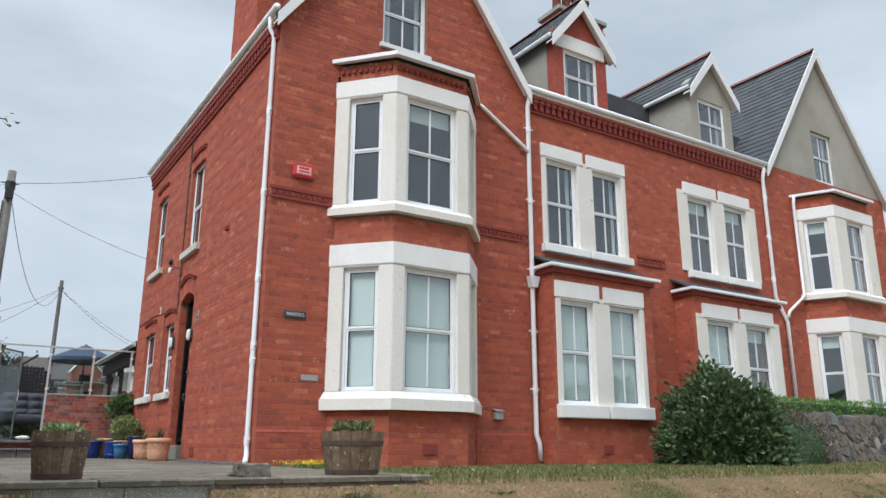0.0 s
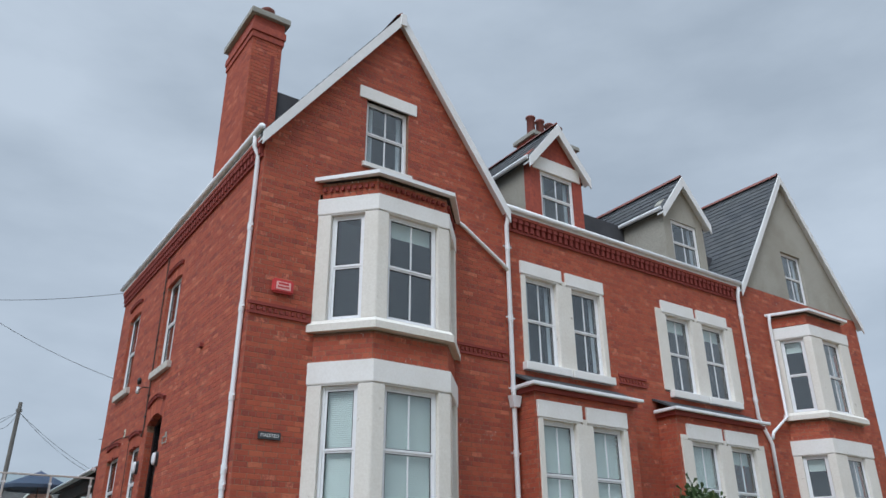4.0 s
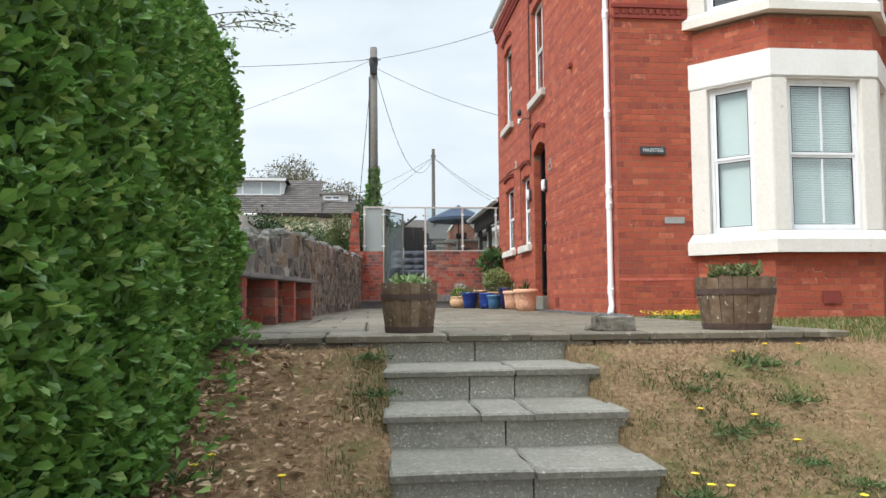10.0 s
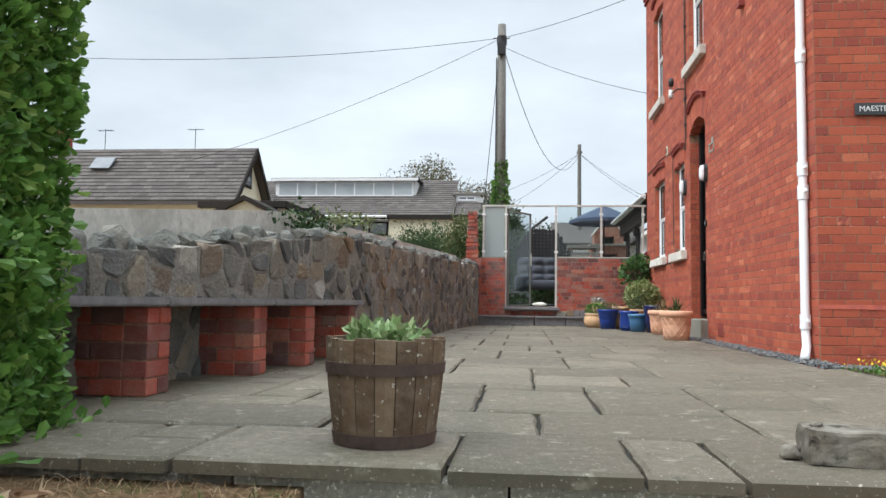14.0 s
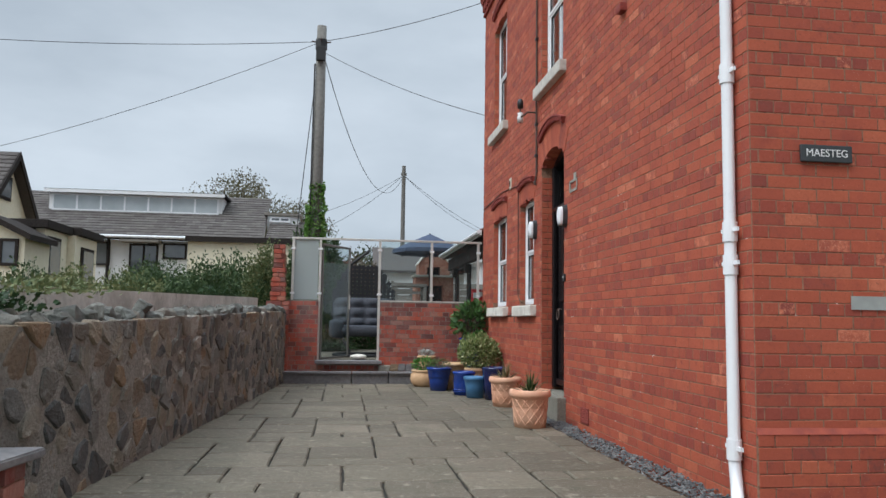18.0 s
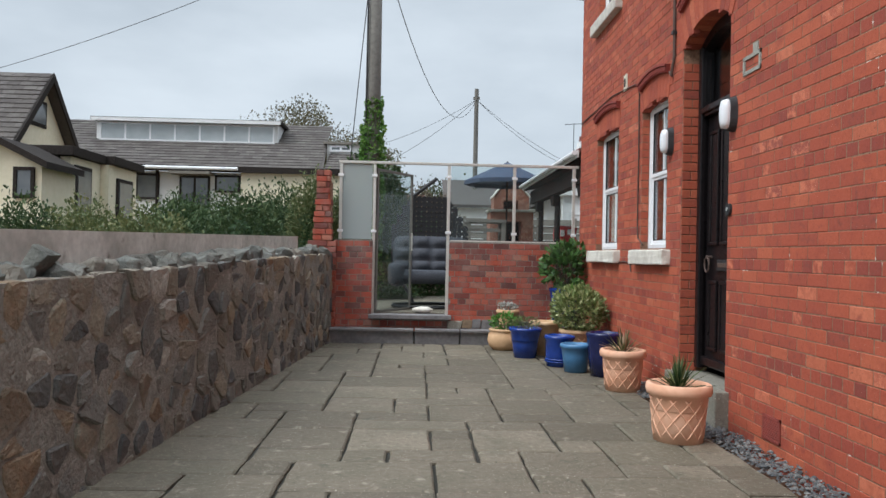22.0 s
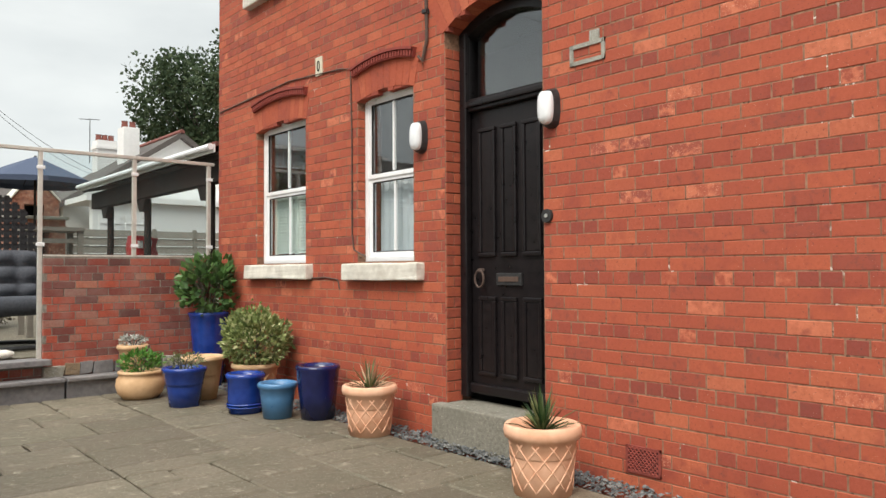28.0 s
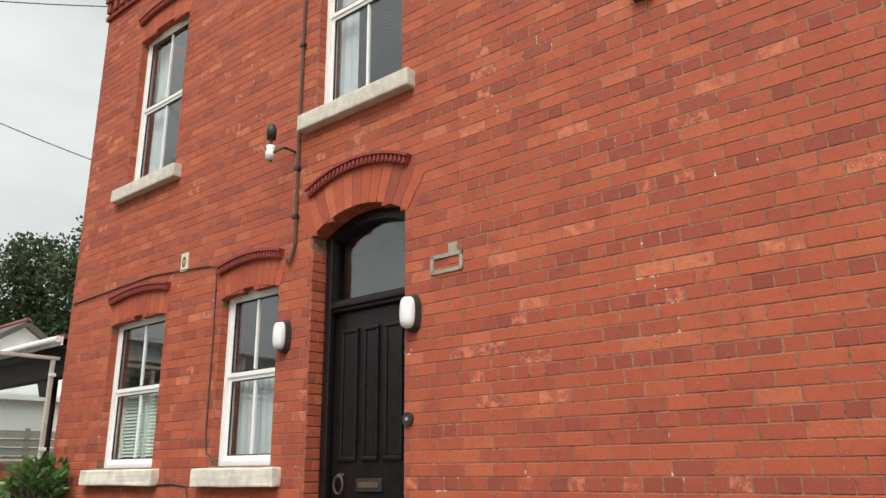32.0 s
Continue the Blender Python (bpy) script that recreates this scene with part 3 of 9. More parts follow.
def tube(points, r, n=10, bm=None, caps=True):
    """A round bar along points."""
    bm = bm or bmesh.new()
    pts = [Vector(p) for p in points]
    rings, side = [], None
    for i, p in enumerate(pts):
        d = (pts[min(i + 1, len(pts) - 1)] - pts[max(i - 1, 0)]).normalized()
        if side is None:
            side = d.cross(Vector((0, 0, 1)) if abs(d.z) < 0.9 else Vector((1, 0, 0))).normalized()
        side = (side - d * side.dot(d)).normalized()
        up = d.cross(side)
        rr = r[i] if isinstance(r, (list, tuple)) else r
        rings.append([bm.verts.new(p + side * rr * math.cos(2 * math.pi * k / n) + up * rr * math.sin(2 * math.pi * k / n)) for k in range(n)])
    for a, b in zip(rings, rings[1:]):
        for k in range(n):
            bm.faces.new((a[k], a[(k + 1) % n], b[(k + 1) % n], b[k]))
    if caps:
        bm.faces.new(rings[0][::-1])
        bm.faces.new(rings[-1])
    return bm


def sagging(a, b, sag, n=14):
    a, b = Vector(a), Vector(b)
    return [a.lerp(b, i / n) - Vector((0, 0, sag * 4 * (i / n) * (1 - i / n))) for i in range(n + 1)]


def leaf_mesh(name, places, mat, size, spread=0.35, longer=1.8, fold=0.25, up=0.0, seed=1, blunt=False):
    """Many small pointed leaves: places are (point, outward) pairs."""
    r = random.Random(seed)
    V, F = [], []
    for p, out in places:
        out = Vector(out)
        d = (out + Vector((r.gauss(0, spread), r.gauss(0, spread), r.gauss(up, spread)))).normalized()
        s = d.cross(Vector((r.gauss(0, 1), r.gauss(0, 1), r.gauss(0, 1)))).normalized()
        nrm = d.cross(s)
        w = size * r.uniform(0.6, 1.25)
        l = w * longer
        p = Vector(p)
        k = len(V)
        if blunt:
            at = lambda a, side, rise: tuple(p + d * l * a + s * w * side + nrm * w * rise)
            V += [at(0, 0, 0), at(0.4, 0.3, fold), at(0.78, 0.45, fold), at(1.0, 0.0, -fold), at(0.78, -0.45, fold), at(0.4, -0.3, fold), at(0.62, 0, 0)]
            F += [(k, k + 1, k + 6), (k + 1, k + 2, k + 6), (k + 2, k + 3, k + 6), (k + 3, k + 4, k + 6), (k + 4, k + 5, k + 6), (k + 5, k, k + 6)]
            continue
        V += [tuple(p), tuple(p + d * l * 0.45 + s * w * 0.5 + nrm * w * fold), tuple(p + d * l), tuple(p + d * l * 0.45 - s * w * 0.5 + nrm * w * fold), tuple(p + d * l * 0.5)]
        F += [(k, k + 1, k + 4), (k + 1, k + 2, k + 4), (k + 2, k + 3, k + 4), (k + 3, k, k + 4)]
    return mesh_of(name, V, F, mat)


def cells_round(u0, u1, v0, v1, holes):
    """The rectangles left of (u0..u1, v0..v1) when rectangular holes are cut out."""
    us = sorted({u0, u1, *[h[0] for h in holes], *[h[1] for h in holes]})
    vs = sorted({v0, v1, *[h[2] for h in holes], *[h[3] for h in holes]})
    out = []
    for a, b in zip(us, us[1:]):
        run = None
        for c, d in zip(vs, vs[1:]):
            mu, mv = (a + b) / 2, (c + d) / 2
            free = u0 < mu < u1 and v0 < mv < v1 and not any(h[0] < mu < h[1] and h[2] < mv < h[3] for h in holes)
            if free and run:
                run = (run[0], d)
            elif free:
                run = (c, d)
            if run and (not free or d == vs[-1]):
                out.append((a, b, *run))
                run = None
    return out


COURSE, STRETCH, BED = 0.0751, 0.208, -0.0169


def brick_rects(u0, u1, v0, v1, blocked, seed=3):
    """Rectangles of a garden-wall bond: three courses of stretchers, one of headers. blocked(v) gives the intervals of u that are open at the height v."""
    r = random.Random(seed)
    out = []
    first = math.floor((v0 - BED) / COURSE + 0.02)
    for row in range(first, math.floor((v1 - BED) / COURSE + 0.3)):
        z0, z1 = BED + row * COURSE, BED + (row + 1) * COURSE
        free = [(u0, u1)]
        for a, b in sorted(blocked((z0 + z1) / 2)):
            free = [q for s, e in free for q in ((s, min(e, a)), (max(s, b), e)) if q[1] - q[0] > 0.03]
        step = STRETCH / 2 if row % 4 == 3 else STRETCH
        shift = (STRETCH / 4 if row % 4 == 3 else (row % 2) * STRETCH / 2)
        for s, e in free:
            k = math.floor((s - shift) / step)
            x = shift + k * step
            while x < e - 0.001:
                a, b = max(s, x), min(e, x + step)
                if b - a > 0.03:
                    j = r.uniform(-0.0015, 0.0015)
                    out.append((a + 0.0038, b - 0.0038, z0 + 0.0028 + j, z1 - 0.0028 + j, r.uniform(-0.0012, 0.0016)))
                x += step
    return out


def brick_geometry(rects, to_world, proud=0.0024, deep=0.05):
    """Bricks with worn arrises: to_world(u, v, out) gives the place."""
    V, F = [], []
    for a, b, c, d, j in rects:
        k = len(V)
        e = 0.0028
        o = proud + j
        for u, v, w in ((a, c, -deep), (b, c, -deep), (b, d, -deep), (a, d, -deep), (a, c, o - e), (b, c, o - e), (b, d, o - e), (a, d, o - e), (a + e, c + e, o), (b - e, c + e, o), (b - e, d - e, o), (a + e, d - e, o)):
            V.append(to_world(u, v, w))
        for i in range(4):
            n = (i + 1) % 4
            F += [(k + i, k + n, k + 4 + n, k + 4 + i), (k + 4 + i, k + 4 + n, k + 8 + n, k + 8 + i)]
        F.append((k + 8, k + 9, k + 10, k + 11))
    return V, F


def brickwork(parent, rects, to_world, near=None, limit=300, piece="brick_piece", joined="brick"):
    """The bricks of a wall: those inside near (a test on u, v) become parts, the rest one mesh."""
    picked, rest = [], []
    for q in rects:
        (picked if near and len(picked) < limit and near((q[0] + q[1]) / 2, (q[2] + q[3]) / 2) else rest).append(q)
    shared = {}
    for a, b, c, d, j in picked:
        w, h = round(b - a, 3), round(d - c, 3)
        key = (round(w / 0.004), round(h / 0.002))
        if key not in shared:
            V, F = brick_geometry([(-w / 2, w / 2, -h / 2, h / 2, 0.0)], lambda u, v, o: tuple(Vector(to_world(u, v, o)) - Vector(to_world(0, 0, 0))))
            shared[key] = mesh_of("brick", V, F, piece + "_header" if w < 0.11 and piece + "_header" in M else piece)
        ob = new("brick", shared[key])
        ob.parent = parent
        ob.location = to_world((a + b) / 2, (c + d) / 2, j)
    headed = joined + "_header" in M
    for own, mat in ((lambda q: q[1] - q[0] >= 0.11, joined), (lambda q: q[1] - q[0] < 0.11, joined + "_header" if headed else joined)):
        V, F = brick_geometry([q for q in rest if own(q)], to_world)
        tagged(part("brickwork", mesh_of("brickwork", V, F, mat), mat, parent), kind="stuff")


# ---- ground: one sheet, with the garden bank and the terrace cut into it ----
PATIO_Y0, PATIO_Y1 = -4.38, 8.75
BANK_TOP, BANK_FOOT = -4.45, -8.0


def wall_x(y):
    """The line of the stone wall's face."""
    return -3.30 - 0.078 * (8.6 - max(y, 0.0)) - 0.14 * max(0.0, -y)


def ground_z(x, y):
    if y > 8.9:
        return 0.2
    if y > PATIO_Y0 + 0.1:
        return -0.16 if -4.7 < x < -0.05 or y > 0.1 else -0.06
    d = BANK_TOP - y
    z = -0.07 - 0.37 * max(0.0, d) if d < 2.0 else -0.81 - 0.21 * min(1.0, (d - 2.0) / 1.5)
    if -3.0 < x < -1.85:
        z -= 0.16
    return z


def ground():
    xs = [-400, -120, -40, -15, -8] + sorted([-6 + 0.25 * i for i in range(97)] + [-4.71, -4.69, -3.01, -2.99, -1.86, -1.84, -0.06, -0.04]) + [20, 30, 60, 150, 400]
    ys = [-400, -120, -40, -20, -14] + sorted([-12 + 0.25 * i for i in range(57)] + [-4.29, -4.27, 0.09, 0.11]) + [3, 5, 8.89, 8.91, 14, 30, 60, 150, 400]
    V, F = [], []
    for y in ys:
        for x in xs:
            z = ground_z(x, y)
            if -6 < x < 18 and -9 < y < -4.6 and not -3.4 < x < -1.4:
                z += 0.05 * noise.noise((x * 0.9, y * 0.9, 0)) + 0.02 * noise.noise((x * 3, y * 3, 1))
            V.append((x, y, z))
    n = len(xs)
    for j in range(len(ys) - 1):
        for i in range(n - 1):
            F.append((j * n + i, j * n + i + 1, (j + 1) * n + i + 1, (j + 1) * n + i))
    return tagged(new("ground", mesh_of("ground", V, F, "turf", True)), "dry brown and green turf on a garden bank", "ground", kind="structure")


ground_ob = ground()

# ---- house shell ----
HOUSE_D = 8.6
EAVES, APEX, GABLE_W = 6.85, 10.24, 4.78
DOOR = (3.80, 4.74)
# windows of the side wall: y0, y1, z0, z1 (segmental heads)
SIDE_WINDOWS = [(5.11, 5.86, 1.27, 2.60), (6.71, 7.68, 1.27, 2.60), (3.84, 4.76, 3.95, 5.66), (6.80, 7.72, 4.05, 5.76)]


def arch_top(u, u0, u1, spring, rise):
    half = (u1 - u0) / 2
    rad = (half * half + rise * rise) / (2 * rise)
    d = u - (u0 + u1) / 2
    return spring + math.sqrt(max(0.0, rad * rad - d * d)) - (rad - rise)


def side_blocked(z):
    out = []
    for (a, b, c, d), rise in [((DOOR[0], DOOR[1], 0.0, 2.92), 0.14)] + [(w, 0.05) for w in SIDE_WINDOWS]:
        if c < z < d:
            out.append((a, b))
        elif d <= z < d + rise:
            half = (b - a) / 2
            rad = (half * half + rise * rise) / (2 * rise)
            h = rad - (d + rise - z)
            w = math.sqrt(max(0.0, rad * rad - h * h))
            out.append(((a + b) / 2 - w, (a + b) / 2 + w))
    return out


def house_shell():
    holes = [(DOOR[0], DOOR[1], -0.3, 2.92 + 0.14)] + [(a, b, c, d + 0.05) for a, b, c, d in SIDE_WINDOWS]
    bm = bmesh.new()
    for a, b, c, d in cells_round(0.0, HOUSE_D, -0.3, EAVES, holes):
        box(bm, 0.0, 0.24, a, b, c, d)
    side = part("wall_side", bm, "mortar")
    tagged(side, "red brick side wall with arched window heads", "wall", kind="structure")
    rects = brick_rects(0.0, HOUSE_D, -0.05, EAVES, side_blocked)
    brickwork(side, rects, lambda u, v, o: (-o, u, v), lambda u, v: 1.9 < u < 3.75 and 0.4 < v < 3.2)

    bay = [(0.95, 3.68, 0.0, 3.55), (0.95, 3.68, 3.6, 6.2), (1.78, 2.65, 6.85, 8.1)]
    bm = bmesh.new()
    for a, b, c, d in cells_round(0.24, GABLE_W, -0.3, EAVES, [(1.0, 3.62, 0.7, 3.1), (1.0, 3.62, 3.9, 6.0)]):
        box(bm, a, b, 0.0, 0.24, c, d)
    prism(bm, [(0, 0, EAVES), (1.78, 0, EAVES), (1.78, 0, EAVES + 1.78 * (APEX - EAVES) / 2.39)], (0, 0.24, 0))
    prism(bm, [(2.65, 0, EAVES), (4.78, 0, EAVES), (2.65, 0, EAVES + 2.13 * (APEX - EAVES) / 2.39)], (0, 0.24, 0))
    k = (APEX - EAVES) / 2.39
    prism(bm, [(1.78, 0, 8.15), (2.65, 0, 8.15), (2.65, 0, EAVES + 2.13 * k), (2.39, 0, APEX), (1.78, 0, EAVES + 1.78 * k)], (0, 0.24, 0))
    front = part("wall_front", bm, "mortar")
    tagged(front, "red brick gable wall with a two-storey bay", "wall", kind="structure")

    def front_blocked(z):
        out = []
        if 0.75 < z < 3.05 or 3.95 < z < 6.0:
            out.append((1.0, 3.62))
        if 6.85 < z < 8.15:
            out.append((1.78, 2.65))
        if z > EAVES:
            w = (z - EAVES) / k
            out += [(-1, w), (4.78 - w, 6)]
        return out
    rects = brick_rects(0.0, GABLE_W, -0.05, APEX, front_blocked, 5)
    brickwork(front, rects, lambda u, v, o: (u, -o, v), lambda u, v: u < 0.95 and 1.5 < v < 4.5)
    # the rest of the box: back and inner walls keep the rooms dark
    bm = boxes((0.24, GABLE_W, HOUSE_D - 0.24, HOUSE_D, -0.3, EAVES))
    tagged(part("wall_back", bm, "brick_far"), "red brick back wall", "wall", kind="structure")
    return side, front


side_wall, front_wall = house_shell()


# ---- inner walls keep the rooms apart; near-black colour paints the rooms unlit ----
tagged(part("wall_inner", boxes((1.3, 1.4, 0.3, 8.3, -0.2, 6.8), (0.3, 4.7, 1.3, 1.4, -0.2, 8.6), (0.25, 4.7, 0.25, 8.3, 3.2, 3.3), (0.25, 4.7, 0.25, 8.3, 6.3, 6.4)), "dark_room"), "inner walls and floors, room darkness put into their colour", "wall", kind="structure")


# ---- stone garden wall ----
def wall_top(y):
    return 0.66 + (y + 3.2) * 0.115 if y < -0.2 else 1.005 + (y + 0.2) * 0.019


def clip_cell(poly, p, q):
    """The part of a polygon nearer to p than to q."""
    mx, my, dx, dy = (p[0] + q[0]) / 2, (p[1] + q[1]) / 2, q[0] - p[0], q[1] - p[1]
    out = []
    for i, a in enumerate(poly):
        b = poly[(i + 1) % len(poly)]
        sa, sb = (a[0] - mx) * dx + (a[1] - my) * dy, (b[0] - mx) * dx + (b[1] - my) * dy
        if sa <= 0:
            out.append(a)
        if (sa < 0 < sb) or (sb < 0 < sa):
            t = sa / (sa - sb)
            out.append((a[0] + t * (b[0] - a[0]), a[1] + t * (b[1] - a[1])))
    return out


def rubble_cells(s0, s1, z0, top, du, dv, seed):
    r = random.Random(seed)
    pts, row, z = [], 0, z0
    while z < 1.4:
        s = s0 + r.uniform(0, du)
        while s < s1:
            if z < top(s):
                pts.append((s + r.uniform(-0.3, 0.3) * du, z + r.uniform(-0.36, 0.36) * dv))
            s += du * r.choice((0.5, 0.8, 1.0, 1.35, 1.7))
        z += dv * r.uniform(0.8, 1.2)
    cells = []
    for p in pts:
        poly = [(max(s0, p[0] - 0.5), z0), (min(s1, p[0] + 0.5), z0), (min(s1, p[0] + 0.5), top(p[0])), (max(s0, p[0] - 0.5), top(p[0]))]
        for q in pts:
            if q is not p and abs(q[0] - p[0]) < 0.8 and abs(q[1] - p[1]) < 0.6:
                poly = clip_cell(poly, p, q)
                if len(poly) < 3:
                    break
        if len(poly) >= 3:
            cells.append(poly)
    return cells


def rubble_stone(poly, place, r, V, F):
    cx, cz = sum(p[0] for p in poly) / len(poly), sum(p[1] for p in poly) / len(poly)
    soft = []
    n = len(poly)
    for i, p in enumerate(poly):
        q, o = poly[(i + 1) % n], poly[i - 1]
        soft += [(p[0] * 0.85 + o[0] * 0.15, p[1] * 0.85 + o[1] * 0.15), (p[0] * 0.85 + q[0] * 0.15, p[1] * 0.85 + q[1] * 0.15)]
    size = max(0.05, max(math.hypot(p[0] - cx, p[1] - cz) for p in soft))
    gap = max(0.5, 1 - r.choice((0.006, 0.011, 0.018, 0.03)) / size)
    bulge, tu, tv = r.uniform(0.008, 0.032), r.uniform(-0.12, 0.12), r.uniform(-0.12, 0.12)
    k, m = len(V), len(soft)
    for scale, out in ((gap, -0.03), (gap * 0.96, bulge * 0.6), (gap * 0.84, bulge)):
        for p in soft:
            du, dz = (p[0] - cx) * scale, (p[1] - cz) * scale
            V.append(place(cx + du, cz + dz, out + (tu * du + tv * dz if out > 0 else 0) + (r.uniform(-0.006, 0.006) if out > 0 else 0)))
    V.append(place(cx, cz, bulge * 1.08))
    for ring in (0, 1):
        for i in range(m):
            F.append((k + ring * m + i, k + ring * m + (i + 1) % m, k + (ring + 1) * m + (i + 1) % m, k + (ring + 1) * m + i))
    for i in range(m):
        F.append((k + 2 * m + i, k + 2 * m + (i + 1) % m, k + 3 * m))


def lumpy(sx, sy, sz, seed, rough=0.25, cuts=2):
    bm = bmesh.new()
    box(bm, -sx / 2, sx / 2, -sy / 2, sy / 2, 0, sz)
    bmesh.ops.subdivide_edges(bm, edges=bm.edges[:], cuts=cuts, use_grid_fill=True)
    for v in bm.verts:
        c = Vector((v.co.x / sx, v.co.y / sy, v.co.z / sz - 0.5))
        k = 1 - 0.22 * max(0, c.length - 0.5)
        q = noise.noise_vector(v.co * 5 + Vector((seed * 3.7, seed, 0)))
        v.co = Vector((v.co.x * k, v.co.y * k, (v.co.z - sz / 2) * k + sz / 2)) + Vector((q.x * sx, q.y * sy, q.z * sz)) * rough * 0.5
        v.co.z = max(v.co.z, -0.02)
    return bm


def boulder(sx, sy, sz, seed):
    """An angular broken stone."""
    r = random.Random(seed + 90)
    bm = bmesh.new()
    for i in range(16):
        u = Vector((r.gauss(0, 1), r.gauss(0, 1), r.gauss(0, 1))).normalized()
        u = Vector([math.copysign(abs(c) ** 0.7, c) for c in u])
        bm.verts.new((u.x * sx / 2, u.y * sy / 2, (u.z + 1) * sz / 2))
    hull = bmesh.ops.convex_hull(bm, input=bm.verts[:])
    bmesh.ops.delete(bm, geom=list({g for g in hull["geom_interior"] + hull["geom_unused"] if isinstance(g, bmesh.types.BMVert)}), context="VERTS")
    bmesh.ops.bevel(bm, geom=bm.edges[:], offset=0.004, segments=1, affect="EDGES")
    return bm


def stone_wall():
    bm = bmesh.new()
    ys = [-4.4 + i * 0.5 for i in range(27)]
    for a, b in zip(ys, ys[1:]):
        b = min(b, 8.6)
        lower = [(wall_x(a) + 0.013, a, -0.2), (wall_x(b) + 0.013, b, -0.2), (wall_x(b) - 0.42, b, -0.2), (wall_x(a) - 0.42, a, -0.2)]
        v = [bm.verts.new(p) for p in lower] + [bm.verts.new((p[0], p[1], wall_top(p[1]) - 0.02)) for p in lower]
        for q in ((3, 2, 1, 0), (4, 5, 6, 7), (0, 1, 5, 4), (1, 2, 6, 5), (2, 3, 7, 6), (3, 0, 4, 7)):
            bm.faces.new([v[i] for i in q])
    wall = tagged(part("wall_garden", bm, "lime"), "rubble stone garden wall with upright coping stones", "wall", kind="structure")
    place = lambda s, z, o: (wall_x(s) + o, s, z)
    r = random.Random(11)
    V, F = [], []
    count = 0
    for poly in rubble_cells(-4.4, 8.58, -0.05, wall_top, 0.215, 0.135, 21):
        c = sum(p[0] for p in poly) / len(poly)
        if -3.0 < c < 7.6 and count < 300:
            v, f = [], []
            rubble_stone(poly, place, r, v, f)
            part("stone", mesh_of("stone", v, f, "rubble_piece"), "rubble_piece", wall)
            count += 1
        else:
            rubble_stone(poly, place, r, V, F)
    tagged(part("rubble", mesh_of("rubble", V, F, "rubble"), "rubble", wall), kind="stuff")
    shapes = [part("coping_stone", boulder(0.27, 0.34, 0.26, i), "coping", wall).data for i in range(16)]
    for o in list(wall.children):
        if o.name.startswith("coping_stone"):
            bpy.data.objects.remove(o)
    y = -4.3
    while y < 8.5:
        w = r.choice((0.09, 0.12, 0.14, 0.17, 0.21))
        ob = new("coping_stone", r.choice(shapes))
        ob.parent = wall
        ob.matrix_basis = pose(wall_x(y) - 0.10 + r.uniform(-0.03, 0.03), y + w / 2, wall_top(y) - r.uniform(0.08, 0.14), r.uniform(-20, 20), r.uniform(-20, 20), 90 + r.uniform(-25, 25)) @ Matrix.Diagonal((w / 0.25, r.uniform(0.42, 0.65), r.uniform(0.5, 0.85), 1))
        y += w * 0.84
    y = -4.25
    while y < 8.5:
        w = r.choice((0.12, 0.15, 0.19))
        ob = new("coping_stone", r.choice(shapes))
        ob.parent = wall
        ob.matrix_basis = pose(wall_x(y) - 0.28 + r.uniform(-0.03, 0.03), y + w / 2, wall_top(y) - r.uniform(0.1, 0.15), r.uniform(-20, 20), r.uniform(-20, 20), 90 + r.uniform(-25, 25)) @ Matrix.Diagonal((w / 0.25, r.uniform(0.45, 0.7), r.uniform(0.5, 0.8), 1))
        y += w * 0.9
    # the neighbour's rendered wall just behind
    bm = bmesh.new()
    for a, b in zip(ys, ys[1:]):
        lower = [(wall_x(a) - 0.45, a, -0.2), (wall_x(b) - 0.45, b, -0.2), (wall_x(b) - 0.62, b, -0.2), (wall_x(a) - 0.62, a, -0.2)]
        v = [bm.verts.new(p) for p in lower] + [bm.verts.new((p[0], p[1], wall_top(p[1]) + 0.2)) for p in lower]
        for q in ((3, 2, 1, 0), (4, 5, 6, 7), (0, 1, 5, 4), (2, 3, 7, 6)):
            bm.faces.new([v[i] for i in q])
    tagged(part("wall_rendered", bm, "render_grey"), "weathered cement-rendered boundary wall behind the stones", "wall", kind="structure")
    return wall


stone_wall()


# ---- brick-legged bench against the wall ----
BENCH_PIERS = (-3.22, -2.22, -1.5, -0.68)


def bench_x(y):
    """The line of the bench's front."""
    return -3.74 + 0.13 * (y + 0.5)


